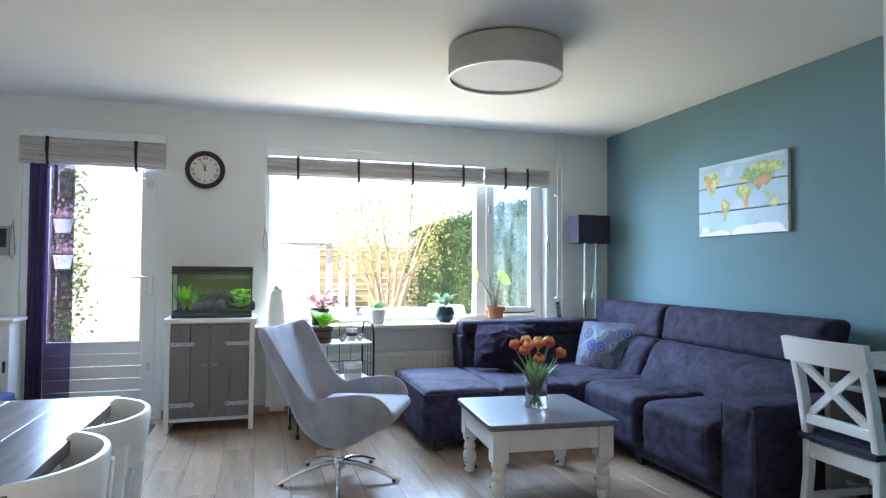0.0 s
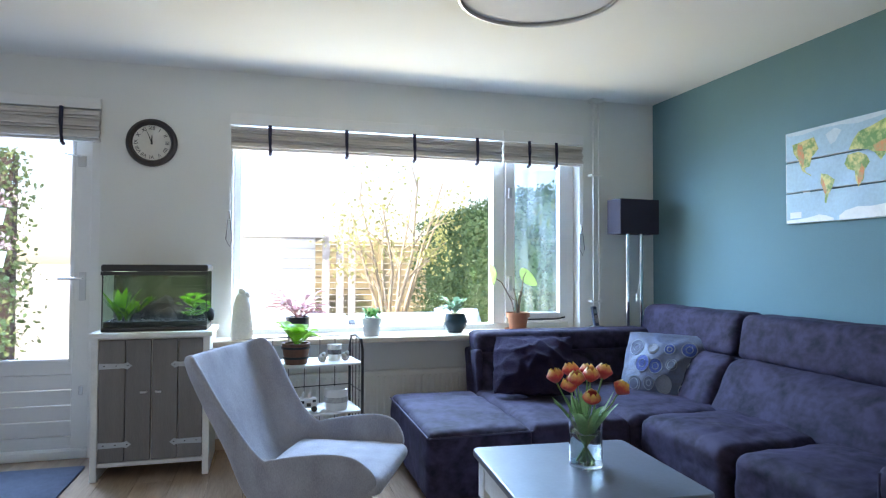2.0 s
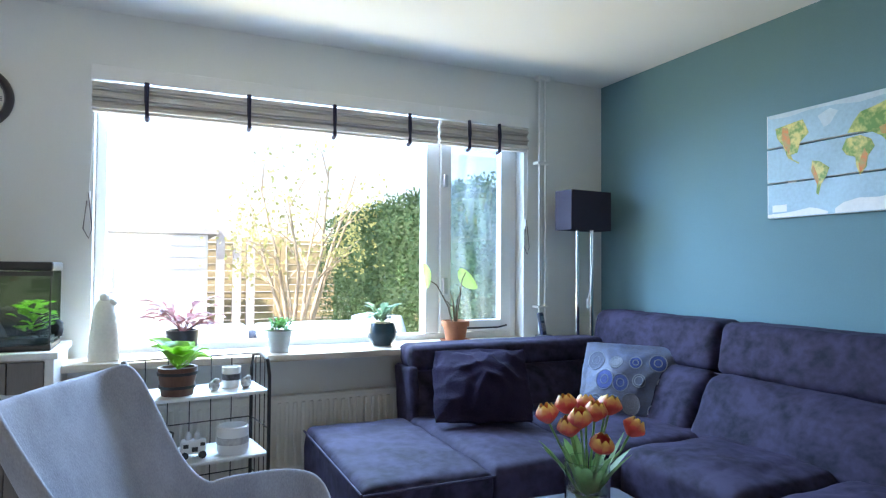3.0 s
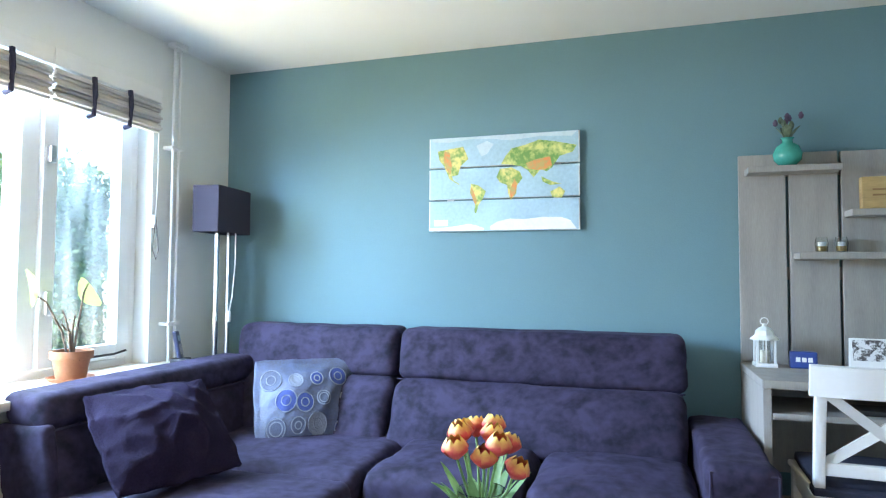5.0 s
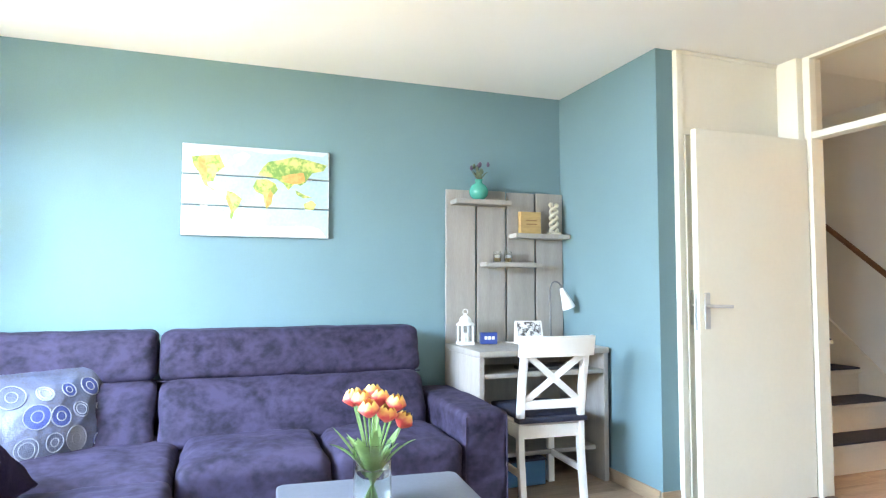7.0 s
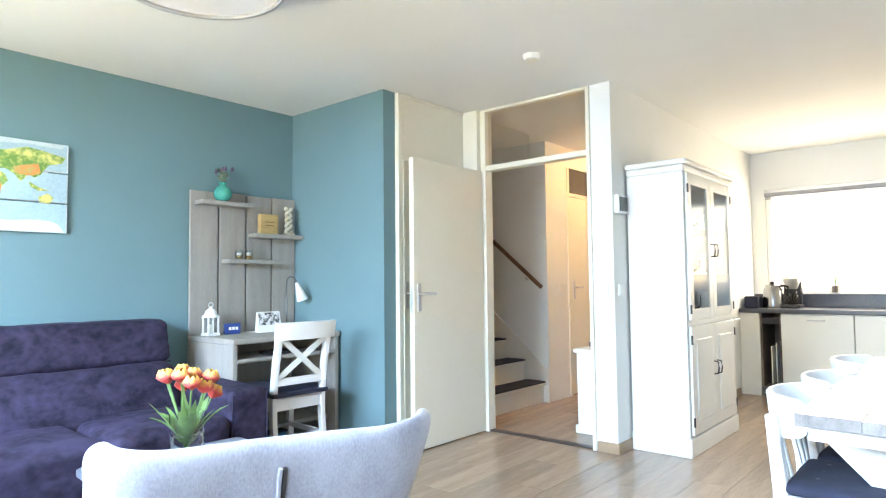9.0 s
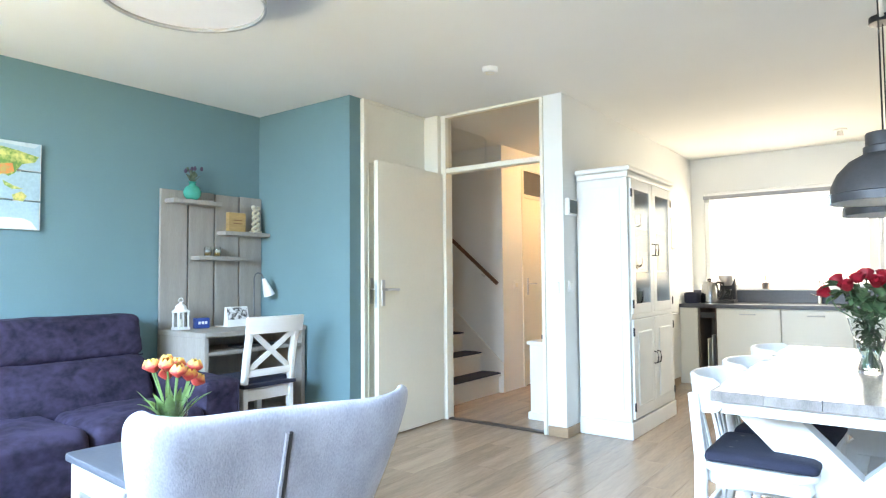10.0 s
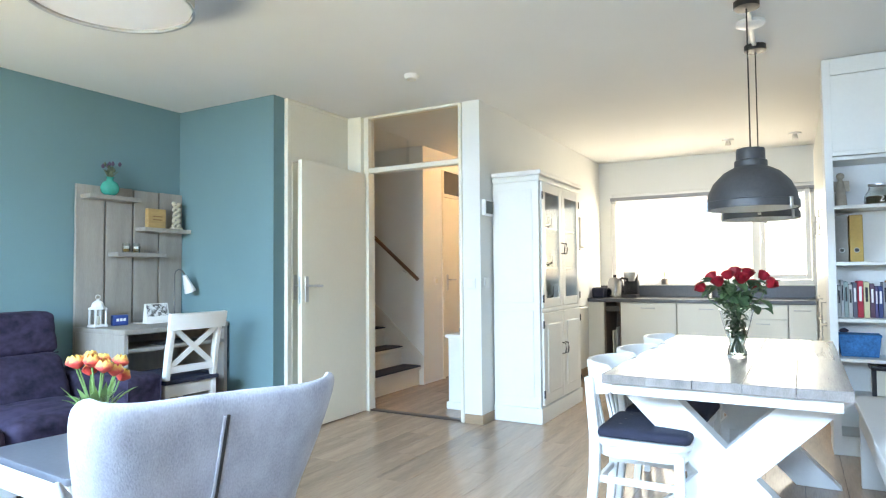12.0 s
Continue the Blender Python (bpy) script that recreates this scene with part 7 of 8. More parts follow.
part("tray", box(-0.04, -0.03, -0.40, -0.05, 0.12, 0.52, 0.002), WHITE_PAINT, tray)
part("tray", box(0.0, 0.012, -0.40, -0.04, 0.12, 0.48, 0.002), CREAM, tray)
part("floor_board", box(-0.09, 0.09, -0.5, 0.0, 0.08, 0.10), NICHE, tray)
endp = solid("end_panel", box(0.935, 1.115, -2.60, -2.11, 0.0, 0.808, 0.003), KFRONT, "cream kitchen end panel", "kitchen panel")

kw = thing("window_2", "wide white kitchen window with opening light", "window", kind="structure")
bar_frame("window_frame", -1.198, 0.978, 1.002, 2.098, -2.82, -2.72, 0.05, kw)
part("mullion", box(-0.66, -0.58, -2.815, -2.725, 1.052, 2.048, 0.004), WHITE_PAINT, kw)
cs2 = bar_frame("casement", -1.145, -0.662, 1.055, 2.045, -2.72, -2.66, 0.05, kw)
pane("pane", -1.10, -0.71, -2.69, 1.10, 2.0, cs2)
pane("pane", -0.585, 0.93, -2.77, 1.05, 2.05, kw)
part("window_handle", box(-0.69, -0.67, -2.658, -2.63, 1.45, 1.57, 0.004), STEEL, cs2)
kb = thing("venetian_blind", "narrow grey venetian blind raised at the window", "blind", -0.11, -2.68, 2.06)
BLIND_GREY = material("grey_blind_enamel", (0.32, 0.325, 0.33), 0.4, vary=0.06)
part("head_rail", box(-1.10, 1.09, -0.02, 0.02, -0.04, 0.0, 0.003), BLIND_GREY, kb)
for i in range(5):
    part("slat", box(-1.09, 1.08, -0.018, 0.018, -0.046 - i * 0.011, -0.042 - i * 0.011, 0.001, 1), RAD if i > 2 else BLIND_GREY, kb)
part("pull_cord", tube([(1.02, 0.02, -0.03), (1.03, 0.03, -0.35)], 0.003, 5), WHITE_PAINT, kb)
solid("window_sill_2", box(-1.17, 1.0, -2.72, -2.66, 0.986, 1.0, 0.002), VIT, "white kitchen window sill", "window sill", kind="structure")

kt = thing("kettle", "steel electric kettle with black grip", "kettle", 0.87, -2.40, 0.8505)
kt.scale = (1.2, 1.2, 1.2)
part("body", lathe([(0, 0), (0.08, 0), (0.082, 0.02), (0.07, 0.16), (0.055, 0.19), (0, 0.2)], 28), material("kettle_steel", (0.34, 0.34, 0.35), 0.22, 1.0, vary=0.1, bump=0.02), kt, smooth=50)
part("grip", tube([(-0.06, 0, 0.19), (-0.115, 0, 0.18), (-0.125, 0, 0.1), (-0.08, 0, 0.03)], 0.013, 8), BLACK, kt)
part("lid_knob", lathe([(0, 0.2), (0.02, 0.2), (0.02, 0.22), (0, 0.225)], 16), BLACK, kt)
cm = thing("coffee_maker", "black and steel filter coffee maker", "coffee maker", 0.71, -2.46, 0.8505)
part("base", box(-0.09, 0.09, -0.11, 0.11, 0, 0.035, 0.008), BLACK, cm)
part("tower", box(-0.08, 0.08, -0.11, -0.03, 0.035, 0.29, 0.01), BLACK, cm)
part("filter_head", lathe([(0, 0.19), (0.05, 0.19), (0.08, 0.27), (0.08, 0.30), (0, 0.30)], 24), STEEL, cm)
part("jug", lathe([(0, 0.037), (0.06, 0.037), (0.07, 0.09), (0.05, 0.16), (0, 0.165)], 24), GLASS, cm)
solid("bread_bin", box(-0.07, 0.07, -0.09, 0.09, 0, 0.12, 0.02), NAVY, "small dark blue container on the worktop", "container", 1.03, -2.30, 0.8505)
tp = thing("kitchen_tap", "chrome swan-neck kitchen tap", "tap", -0.15, -2.58, 0.8505)
part("body", lathe([(0, 0), (0.025, 0), (0.022, 0.1), (0, 0.11)], 20), CHROME, tp)
part("spout", tube([(0, 0, 0.1), (0, 0.0, 0.24), (0, 0.05, 0.28), (0, 0.13, 0.27), (0, 0.16, 0.23)], 0.011, 10), CHROME, tp)
part("lever", tube([(0.02, 0, 0.08), (0.08, 0.01, 0.10)], 0.006, 6), CHROME, tp)
sp = potted("sill_succulent", "small dark plant pot on kitchen sill", 0.36, -2.69, 1.0005, [(0, 0), (0.035, 0), (0.042, 0.07), (0.036, 0.07), (0.03, 0.01), (0, 0.01)], material("taupe_pot", (0.2, 0.17, 0.15), 0.7), 0.062, 0.036)
for i in range(4):
    part("leaf", long_leaf((0, 0, 0.06), (0.15 * math.cos(i * 1.6), 0.15 * math.sin(i * 1.6), 1), 0.1, 0.012, 0.0), LEAF, sp)
kr = thing("kitchen_radiator", "white radiator with towel bar on the kitchen wall", "radiator", 1.12, -1.25, 0)
for i in range(9):
    part("column", box(-0.07, -0.03, -0.32 + i * 0.07, -0.27 + i * 0.07, 0.15, 0.70, 0.012), RAD, kr)
part("header", box(-0.08, -0.02, -0.34, 0.32, 0.70, 0.74, 0.008), RAD, kr)
part("towel_bar", tube([(-0.0, -0.3, 0.78), (-0.16, -0.3, 0.78), (-0.16, 0.3, 0.78), (0.0, 0.3, 0.78)], 0.008, 8), STEEL, kr)
part("bracket", box(-0.03, 0.0, -0.02, 0.02, 0.2, 0.6), RAD, kr)
bo = thing("wall_dispenser", "white wall unit in the kitchen", "wall unit", 1.12, -1.62, 1.42)
part("case", box(-0.11, 0, -0.09, 0.09, 0, 0.33, 0.02), WHITE_PAINT, bo)
part("knob", lathe([(0, 0), (0.02, 0), (0.02, 0.02), (0, 0.025)], 14, centre=(-0.06, 0, -0.03)), STEEL, bo)
for x, y in ((-1.02, -1.95), (-0.42, -1.95)):
    s = thing("ceiling_spot", "small white ceiling spot in the kitchen", "ceiling light", x, y, 2.5, group="kitchen ceiling spots")
    part("plate", lathe([(0, 0), (0.055, 0), (0.055, -0.012), (0, -0.016)], 24), WHITE_PAINT, s)
    part("head", lathe([(0, -0.017), (0.02, -0.017), (0.028, -0.06), (0, -0.062)], 20), STEEL, s)

# tall units and the open bookcase
tall = thing("tall_kitchen_units", "tall cream kitchen units with steel handles", "kitchen cabinet", -1.165, 0, 0)
part("carcass", box(-0.6, -0.02, -2.08, 0.075, 0.0, 2.30), KFRONT, tall)
for y0, y1 in ((-0.55, 0.07), (-1.17, -0.555), (-1.79, -1.175)):
    for z0, z1, hz in ((0.10, 0.78, 0.70), (0.785, 1.40, 0.86), (1.405, 2.28, 1.50)):
        d = part("door", box(-0.02, 0.0, y0, y1, z0, z1, 0.003), KFRONT, tall)
        part("handle", tube([(0.0, y1 - 0.05, hz - 0.07), (0.028, y1 - 0.05, hz - 0.07), (0.028, y1 - 0.05, hz + 0.07), (0.0, y1 - 0.05, hz + 0.07)], 0.006, 6), STEEL, d)
solid("wall_kitchen_west", box(-2.35, -1.20, 0.0, 0.07, 2.30, 2.5), WHITE_WALL, "white panel above the bookcase", "wall", kind="structure")
solid("wall_bookcase_side", box(-2.35, -2.03, 0.08, 0.40, 0.0, 2.5), WHITE_WALL, "white wall beside the bookcase", "wall", kind="structure")
bc = thing("bookcase", "white open bookcase with closed upper panel", "bookcase", -1.165, 0.10, 0)
part("side", box(-0.045, 0.0, 0.0, 0.31, 0, 2.495, 0.002), VIT, bc)
part("side", box(-0.86, -0.83, 0.0, 0.31, 0, 2.495, 0.002), VIT, bc)
part("back", box(-0.83, -0.045, 0.0, 0.012, 0, 2.495), VIT, bc)
part("upper_panel", box(-0.83, -0.045, 0.285, 0.308, 1.90, 2.385, 0.002), VIT, bc)
part("top_panel", box(-0.83, -0.045, 0.285, 0.308, 2.389, 2.494, 0.002), VIT, bc)
part("face_rail", box(-0.83, -0.045, 0.28, 0.31, 1.87, 1.90, 0.002), VIT, bc)
part("plinth", box(-0.83, -0.045, 0.27, 0.30, 0, 0.12, 0.002), VIT, bc)
for z in (0.12, 0.36, 0.599, 0.847, 1.202, 1.558, 1.865):
    part("shelf", box(-0.83, -0.045, 0.012, 0.30, z - 0.022, z, 0.002), VIT, bc)


def on_shelf(x, z):
    return -1.165 + x, 0.26, z + 0.0005


x, y, z = on_shelf(-0.09, 1.558)
bm = lathe([(0, 0), (0.035, 0), (0.03, 0.08), (0.02, 0.15), (0.012, 0.18), (0, 0.19)], 18)
bmesh.ops.create_icosphere(bm, subdivisions=2, radius=0.024, matrix=Matrix.Translation((0, 0, 0.20)))
bm_box(bm, -0.05, 0.05, -0.014, -0.006, 0.10, 0.17, 0.004)
solid("plain_figure", bm, material("beige_ceramic", (0.42, 0.36, 0.28), 0.6, vary=0.2, scale=20), "small beige ceramic figure on the shelf", "figurine", x, y, z, smooth=60)
x, y, z = on_shelf(-0.30, 1.558)
jb = thing("storage_jar", "glass storage jar numbered two", "jar", x, y, z)
part("jar", lathe([(0, 0), (0.085, 0), (0.085, 0.06), (0.06, 0.10), (0.06, 0.12), (0.055, 0.12), (0.055, 0.10), (0.08, 0.06), (0.078, 0.008), (0, 0.008)], 24), GLASS, jb)
part("filling", lathe([(0, 0.009), (0.076, 0.009), (0.076, 0.055), (0, 0.055)], 20), material("olive_filling", (0.13, 0.12, 0.07), 0.8, vary=0.4, scale=60), jb)
part("lid", lathe([(0, 0.121), (0.064, 0.121), (0.064, 0.135), (0, 0.14)], 24), STEEL, jb)
lettering("2", 0.06, WHITE_PAINT, jb, pose(0, 0.0865, 0.035, 90, 0, 180), "number")
for dx, mat2, lab in ((-0.085, material("grey_binder", (0.25, 0.24, 0.22), 0.7), "grey lever arch binder"), (-0.165, material("tan_binder", (0.50, 0.33, 0.10), 0.7), "yellow-tan lever arch binder")):
    x, y, z = on_shelf(dx, 1.202)
    bd = thing("binder", lab + " on the shelf", "binder", x, y - 0.10, z, group="binders")
    part("cover", box(-0.036, 0.036, -0.13, 0.13, 0, 0.30, 0.004), mat2, bd)
    part("finger_ring", tube([(0.014 * math.cos(a), 0.131, 0.075 + 0.014 * math.sin(a)) for a in [k * math.pi / 6 for k in range(12)]], 0.003, 6, closed=True), STEEL, bd)
    part("ring_hole", lathe([(0, 0), (0.012, 0), (0.012, 0.002), (0, 0.002)], 14), BLACK, bd).matrix_basis = pose(0, 0.1305, 0.075, -90, 0, 0)
rng = random.Random(41)
xb = -0.052
cols = [((0.5, 0.52, 0.48), "pale green"), ((0.6, 0.62, 0.6), "white"), ((0.32, 0.42, 0.40), "sea green"), ((0.5, 0.5, 0.48), "grey"), ((0.10, 0.10, 0.14), "dark"), ((0.45, 0.02, 0.04), "red"), ((0.65, 0.6, 0.35), "cream and yellow"), ((0.12, 0.06, 0.09), "plum"), ((0.10, 0.08, 0.2), "violet"), ((0.03, 0.05, 0.16), "navy"), ((0.3, 0.3, 0.32), "grey"), ((0.4, 0.2, 0.1), "brown"), ((0.5, 0.5, 0.5), "white"), ((0.1, 0.2, 0.3), "blue"), ((0.3, 0.1, 0.1), "maroon"), ((0.5, 0.45, 0.3), "beige")]
for col, nm in cols:
    w = 0.032 if nm in ("red", "cream and yellow") else rng.uniform(0.014, 0.028)
    h = rng.uniform(0.19, 0.245)
    x, y, z = on_shelf(xb - w / 2, 0.847)
    bk = thing("book", nm + " book standing on the shelf", "book", x, y - 0.06, z, group="books on the shelf")
    part("cover", box(-w / 2 + 0.0008, w / 2 - 0.0008, -0.08, 0.08, 0, h, 0.002), material("book_" + nm.replace(" ", "_"), col, 0.6, vary=0.1, scale=30, bump=0.03), bk)
    part("title_bar", box(-w * 0.22, w * 0.22, 0.0795, 0.0812, h * 0.45, h * 0.85), WHITE_PAINT if sum(col) < 0.9 else INK, bk)
    xb -= w + 0.001
x, y, z = on_shelf(-0.15, 0.599)
bk2 = thing("blue_basket", "bright blue woven basket on the shelf", "basket", x, y - 0.09, z)
BASKET = material("blue_weave", (0.02, 0.18, 0.42), 0.7, vary=0.4, scale=40, grain=90, bump=0.6)
part("body", prism([(-0.115, 0), (0.085, 0), (0.10, 0.13), (-0.13, 0.13)], 0.20, "y", -0.09, 0.004), BASKET, bk2)
part("rim", box(-0.134, 0.104, -0.094, 0.114, 0.125, 0.14, 0.005), BASKET, bk2)
x, y, z = on_shelf(-0.09, 0.599)
solid("dark_ball", lathe([(0, 0), (0.03, 0.008), (0.052, 0.05), (0.03, 0.092), (0, 0.1)], 18), material("plum_felt", (0.05, 0.04, 0.06), 0.9), "dark felt hat-like ball behind the basket", "ornament", x, y - 0.19, z + 0.10, smooth=60)
x, y, z = on_shelf(-0.34, 0.36)
cr = thing("black_crate", "black box with cream front on the low shelf", "box", x, y - 0.06, z)
part("body", box(-0.11, 0.11, -0.1, 0.09, 0, 0.16, 0.006), CREAM, cr)
part("lid", box(-0.125, 0.125, -0.115, 0.105, 0.16, 0.19, 0.008), BLACK, cr)
part("corner", box(0.095, 0.12, 0.075, 0.10, 0, 0.16, 0.004), BLACK, cr)

# ---- garden ----
GROUND = material("garden_ground", (0.38, 0.36, 0.32), 0.9, vary=0.4, scale=3, grain=40, bump=0.5)
bm = bmesh.new()
bmesh.ops.create_grid(bm, x_segments=8, y_segments=8, size=1200)
solid("ground", bm, GROUND, "sandy garden ground reaching far away", "ground", 0, 0, -0.13, kind="structure")
SLAB = material("pale_paving", (0.42, 0.40, 0.37), 0.8, vary=0.2, scale=5, grain=60, bump=0.3, per_object=0.3)
ter = solid("pavement", box(-2.6, 4.2, 5.80, 9.2, -0.14, -0.10), material("joint_sand", (0.2, 0.18, 0.15), 0.9), "paved terrace behind the house", "pavement", kind="structure")
slab_mesh = finish(box(0.003, 0.597, 0.003, 0.597, -0.1, -0.06, 0.004, 1), "slab", SLAB, 0)
for i in range(11):
    for j in range(5):
        o = new("slab", slab_mesh)
        o.parent = ter
        o.location = (-2.5 + i * 0.6, 5.85 + j * 0.6, 0)

HEDGE_GREEN = material("hedge_leaf", (0.055, 0.115, 0.045), 0.6, vary=0.3, scale=6, grain=30, bump=0.1, through_light=0.3)
HEDGE_DARK = material("hedge_inside", (0.05, 0.10, 0.04), 0.9, vary=0.3, scale=8)
YELLOW_GREEN = material("spring_leaf", (0.42, 0.44, 0.18), 0.6, vary=0.3, scale=8, through_light=0.4)


def leaf_cloud(bm, place, count, size, seed):
    """Many small folded leaves; place(rng) gives a point and an outward direction."""
    rng = random.Random(seed)
    for _ in range(count):
        p, n = place(rng)
        d = (Vector((rng.gauss(0, 1), rng.gauss(0, 1), rng.gauss(0, 1))).normalized() * 0.9 + n).normalized()
        s = d.cross(Vector((rng.gauss(0, 1), rng.gauss(0, 1), rng.gauss(0, 1)))).normalized()
        l = size * rng.uniform(0.6, 1.4)
        a, b, c, e = p - d * l * 0.5, p + s * l * 0.3, p + d * l * 0.5, p - s * l * 0.3
        bm.faces.new([bm.verts.new(q) for q in (a, b, c, e)])
    return bm


def hedge(x0, x1, y0, y1, h, seed, count):
    t = thing("hedge", "dense clipped green hedge along the garden", "hedge", 0, 0, -0.13)
    core = soft_box(x0 + 0.12, x1 - 0.12, y0 + 0.12, y1 - 0.12, 0, h - 0.12, 0.15, 0.05, seed, 12)
    part("core", core, HEDGE_DARK, t, smooth=60)
    def place(r):
        k = r.random()
        if k < 0.55:
            p, n = Vector((x0, r.uniform(y0, y1), r.uniform(0.02, h))), Vector((-1, 0, 0))
        elif k < 0.75:
            p, n = Vector((r.uniform(x0, x1), y0, r.uniform(0.02, h))), Vector((0, -1, 0))
        else:
            p, n = Vector((r.uniform(x0, x1), r.uniform(y0, y1), h)), Vector((0, 0, 1))
        bump = 0.16 * noise.noise(p * 1.6) + 0.08 * noise.noise(p * 4.5) + r.uniform(-0.1, 0.03)
        return p + n * bump, n
    tagged(part("leaves", leaf_cloud(bmesh.new(), place, count, 0.042, seed), HEDGE_GREEN, t, smooth=0), kind="stuff")


hedge(2.95, 3.9, 6.6, 11.9, 2.1, 4, 24000)

FENCE = material("pale_fence_wood", (0.50, 0.41, 0.24), 0.75, vary=0.2, scale=3, grain=30, bump=0.2, stretch=(0.6, 4, 5), per_object=0.2)


def fence_panel(x, y, rz, w=1.8, h=1.75):
    t = thing("fence_panel", "pale wooden fence panel of horizontal boards", "fence", x, y, -0.13, rz, group="garden fence")
    n = 15
    for i in range(n):
        part("board", box(0.05, w - 0.05, -0.012 + 0.012 * (i % 2), 0.008 + 0.012 * (i % 2), 0.05 + i * (h - 0.1) / n, 0.05 + (i + 1) * (h - 0.1) / n - 0.012, 0.002, 1), FENCE, t)
    for px in (0.0, w):
        part("post", box(px - 0.04, px + 0.04, -0.04, 0.04, 0, h + 0.06, 0.004), FENCE, t)
    part("cap_rail", box(0.02, w - 0.02, -0.03, 0.04, h - 0.04, h, 0.003), FENCE, t)


for k in range(0, 2):
    fence_panel(-1.4 + (k + 1) * 1.89, 12.2, 0)

# white boarded shed
shed = thing("garden_shed", "white boarded garden shed with flat roof", "shed", -1.0, 10.2, -0.13)
SHEDW = material("white_shed_boards", (0.78, 0.78, 0.76), 0.6, vary=0.08, scale=4, per_object=0.1)
part("wall", box(0.0, 2.1, 0.03, 1.6, 0, 1.72), SHEDW, shed)
for i in range(12):
    part("board", box(0.0, 2.1, 0.0, 0.03, i * 0.143, i * 0.143 + 0.135, 0.003, 1), SHEDW, shed)
part("roof", box(-0.12, 2.22, -0.15, 1.7, 1.72, 1.79, 0.004), material("roof_felt", (0.4, 0.4, 0.4), 0.9), shed)
wd = part("window", box(0.55, 1.05, -0.02, 0.02, 1.05, 1.65, 0.004), WHITE_PAINT, shed)
# the pane's pale colour stands in for bright sky mirrored in the glass
part("pane", box(0.59, 1.01, -0.026, -0.019, 1.09, 1.61), material("pale_shed_pane", (0.55, 0.56, 0.56), 0.1, bump=0), wd)
for x in (2.25, 2.45, 2.62):
    part("corner_post", box(x - 0.05, x + 0.05, -0.05, 0.05, 0, 2.0, 0.004), material("weathered_pale_post", (0.56, 0.53, 0.53), 0.8, vary=0.2, grain=30), shed)

# multi-stemmed shrub in young leaf
tree = thing("garden_shrub", "many-stemmed shrub in young yellow-green leaf", "tree", 2.05, 9.4, -0.13)
BARK = material("pale_bark", (0.42, 0.35, 0.26), 0.85, vary=0.35, scale=10, grain=50, bump=0.4)
tips = []
rng = random.Random(6)
for k in range(8):
    a = k * 0.85 + rng.uniform(-0.2, 0.2)
    out, h = rng.uniform(0.35, 0.8), rng.uniform(1.7, 2.5)
    pts = [(0.08 * math.cos(a), 0.08 * math.sin(a), 0), (0.25 * out * math.cos(a), 0.25 * out * math.sin(a), 0.3 * h), (0.6 * out * math.cos(a + 0.2), 0.6 * out * math.sin(a + 0.2), 0.62 * h), (out * math.cos(a), out * math.sin(a), h)]
    st3 = part("stem", tube(pts, 0.035, 8, taper=0.3), BARK, tree, smooth=60)
    for j in range(5):
        t = rng.uniform(0.45, 1.0)
        i = min(2, int(t * 3))
        p = Vector(pts[i]).lerp(Vector(pts[i + 1]), t * 3 - i)
        b = a + rng.uniform(-1.3, 1.3)
        q = p + Vector((math.cos(b) * rng.uniform(0.2, 0.5), math.sin(b) * rng.uniform(0.2, 0.5), rng.uniform(0.15, 0.5)))
        part("branch", tube([p[:], ((p + q) / 2 + Vector((0, 0, 0.04)))[:], q[:]], 0.011, 6, taper=0.4), BARK, st3, smooth=60)
        tips.append(q)
def at_tip(r):
    p = tips[r.randrange(len(tips))]
    v = Vector((r.gauss(0, 0.13), r.gauss(0, 0.13), r.gauss(0, 0.13)))
    return p + v, Vector((0, 0, 0.3))
tagged(part("crown", leaf_cloud(bmesh.new(), at_tip, 1500, 0.055, 12), YELLOW_GREEN, tree, smooth=0), kind="stuff")

# lounge sofa outside the window
ls3 = thing("garden_sofa", "grey garden lounge sofa with white throws", "garden sofa", 1.15, 6.55, -0.10)
OUT_GREY = material("outdoor_grey", (0.045, 0.045, 0.06), 0.9, vary=0.2, grain=150, bump=0.3)
FLEECE = material("white_fleece", (0.72, 0.72, 0.70), 0.95, vary=0.15, scale=20, grain=90, bump=0.9, depth=0.02)
part("base", box(-1.0, 1.0, -0.35, 0.4, 0, 0.38, 0.02), OUT_GREY, ls3)
for k in range(3):
    part("back_cushion", soft_box(-0.98 + k * 0.66, -0.34 + k * 0.66, -0.36, -0.18, 0.36, 0.86, 0.06, 0.012, k, 10), OUT_GREY, ls3, smooth=80)
for k, (a, b) in enumerate(((-0.98, -0.05), (0.0, 0.82))):
    bm = soft_box(a, b, -0.385, -0.14, 0.80, 0.905, 0.04, 0.012, 20 + k, 40)
    for v in bm.verts:
        v.co.z += 0.05 * noise.noise(Vector((v.co.x * 14, 0, k))) if v.co.z < 0.83 else 0
    part("fleece_throw", bm, FLEECE, ls3, smooth=80)
for x, z in ((0.88, 0.80), (1.06, 0.78)):
    o = part("round_cushion", cushion(0.30, 0.30, 0.15, 0.9, 10, 0.004, 3), material("blue_grey_canvas", (0.24, 0.27, 0.36), 0.9, vary=0.15, grain=150, bump=0.3), ls3, smooth=80)
    o.matrix_basis = pose(x, -0.05, z, 70, 0, 20)

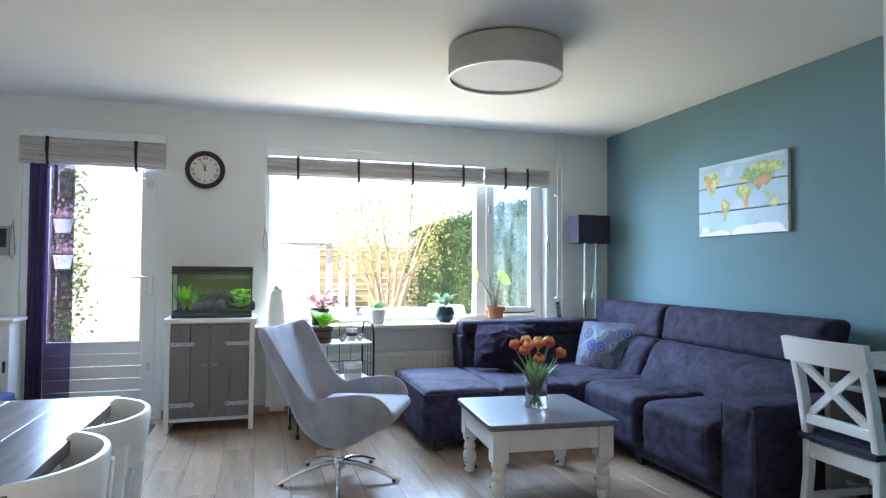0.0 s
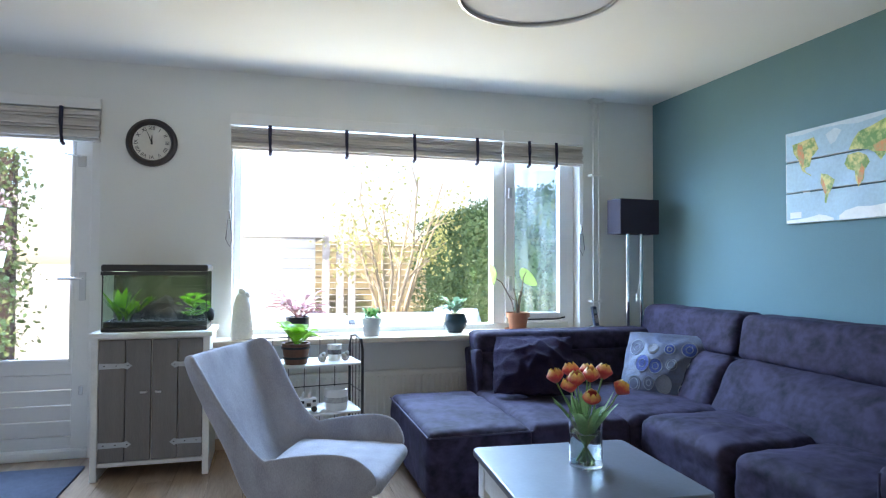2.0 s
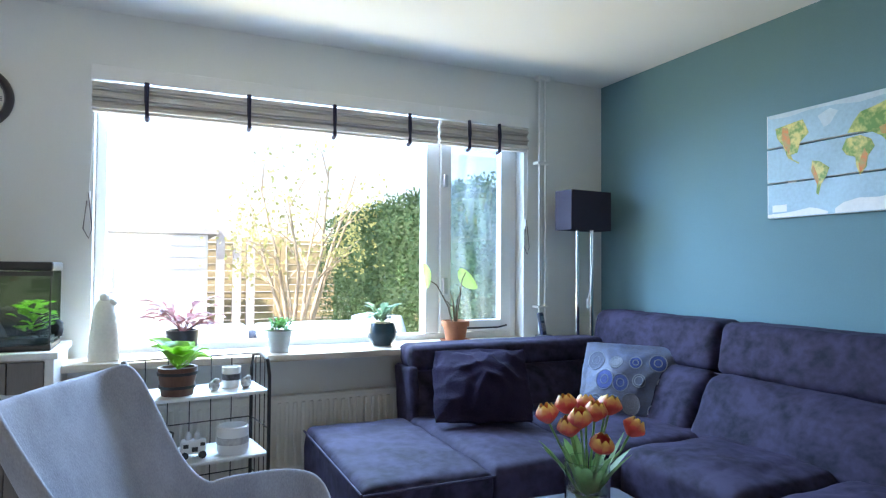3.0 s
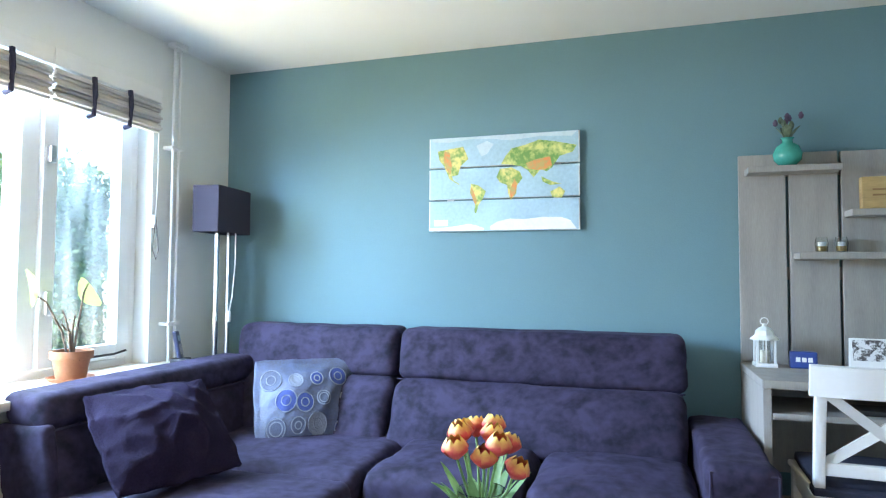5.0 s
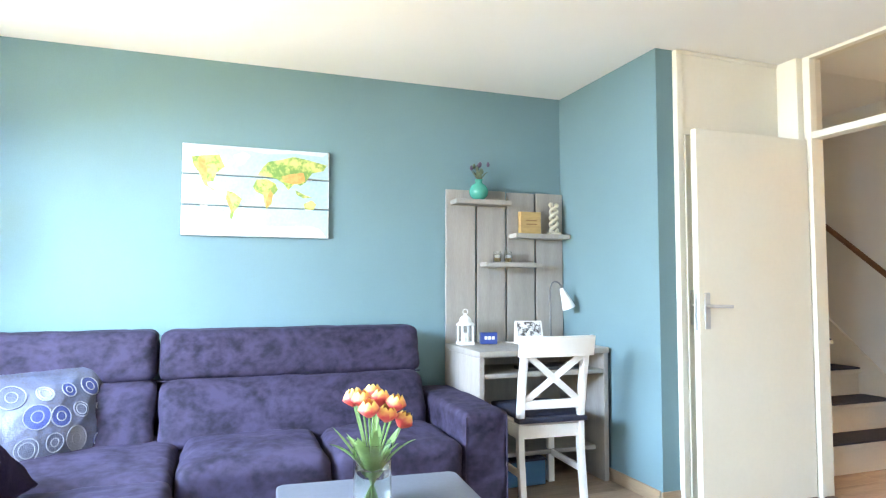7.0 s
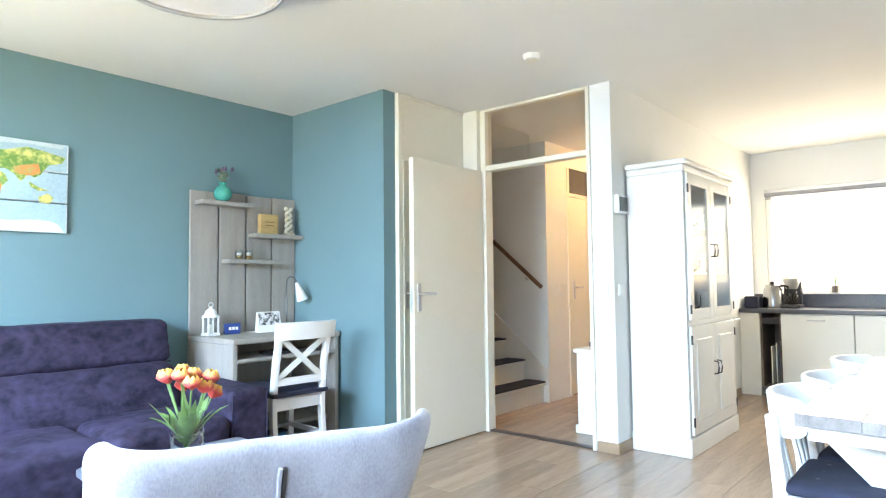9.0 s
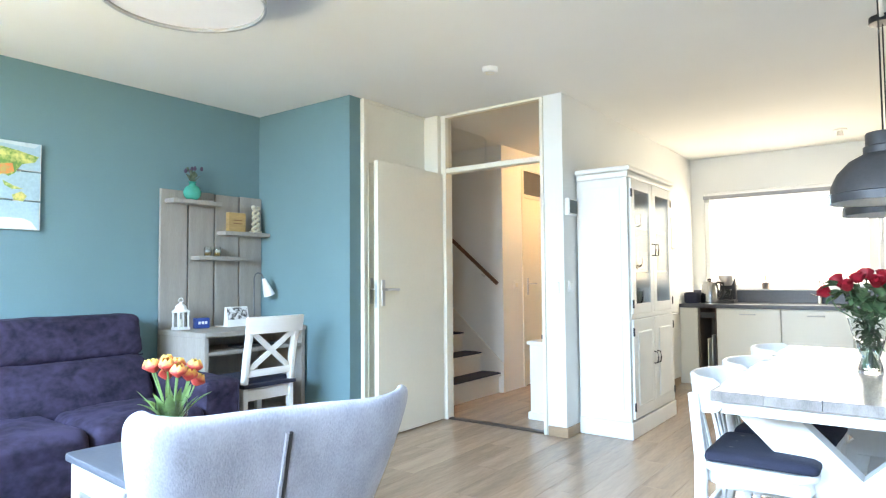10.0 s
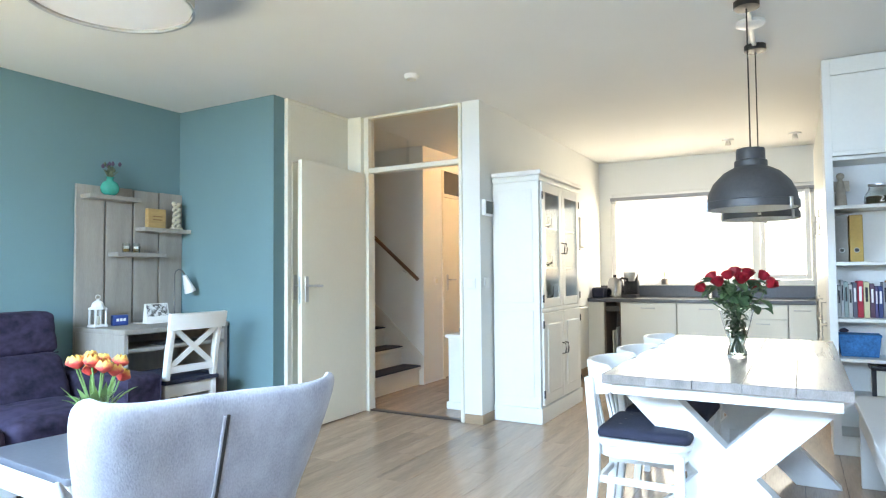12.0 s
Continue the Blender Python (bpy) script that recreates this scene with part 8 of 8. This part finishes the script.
# side trellis with climber and hanging pots, seen through the door
tl = thing("trellis", "dark wooden trellis post with climbing plant", "trellis", -1.78, 6.9, -0.10)
DARKPOST = material("dark_brown_post", (0.055, 0.03, 0.025), 0.8, vary=0.3, grain=30, bump=0.3)
for y in (0.0, 0.6):
    part("post", box(-0.06, 0.06, y - 0.06, y + 0.06, 0, 2.3, 0.004), DARKPOST, tl)
for z in (0.5, 1.2, 1.9):
    part("rail", box(-0.03, 0.03, 0, 0.6, z, z + 0.06, 0.003), DARKPOST, tl)
def on_trellis(r):
    z = r.uniform(0.1, 2.3)
    return Vector((0.10 + r.gauss(0, 0.07) + 0.08 * noise.noise(Vector((z * 3, 0, 0))), r.uniform(-0.1, 0.7), z)), Vector((0.6, -0.4, 0))
tagged(part("climber", leaf_cloud(bmesh.new(), on_trellis, 1500, 0.05, 14), material("climber_leaf", (0.12, 0.17, 0.05), 0.6, vary=0.5, scale=10), tl, smooth=0), kind="stuff")
for y, z in ((-0.12, 1.62), (-0.1, 1.28)):
    hp = thing("hanging_pot", "white hanging flower pot on the trellis", "flower pot", -1.62, 6.9 + y, z - 0.1, group="pots on the trellis")
    part("pot", lathe([(0, 0), (0.06, 0), (0.085, 0.13), (0.075, 0.13), (0.05, 0.01), (0, 0.01)], 20), WHITE_PAINT, hp)
    part("hook", tube([(-0.10, 0, 0.2), (-0.05, 0, 0.2), (-0.07, 0, 0.12)], 0.005, 6), BLACK_METAL, hp)
    def over_pot(r):
        return Vector((r.gauss(0, 0.06), r.gauss(0, 0.06), 0.15 + abs(r.gauss(0, 0.05)))), Vector((0, 0, 0.5))
    tagged(part("blossom", leaf_cloud(bmesh.new(), over_pot, 160, 0.035, 15), material("pale_pink_blossom", (0.6, 0.42, 0.42), 0.7, vary=0.3, scale=30), hp, smooth=0), kind="stuff")

# ---- oak laminate planks, parts of the floor ----
def lay_planks():
    width, length, gap = 0.193, 1.28, 0.0018
    shapes = {}
    def plank_mesh(l):
        key = round(l, 2)
        if key not in shapes:
            bm = box(0, width - gap, 0, key - gap, -0.012, 0.0, 0.0005, 1)
            shapes[key] = finish(bm, "plank", PLANK, 0)
        return shapes[key]
    x, row = W, 0
    while x < E:
        y = S - (row * 0.47) % length
        while y < N:
            a, b = max(y, S), min(y + length, N + 0.08)
            covered = x > 2.4 and b < 0.7 and a < -0.65
            if b - a > 0.05 and not covered:
                ob = new("plank", plank_mesh(b - a))
                ob.location = (x, a, 0.0)
                ob.parent = floor
            y += length
        x += width
        row += 1


lay_planks()
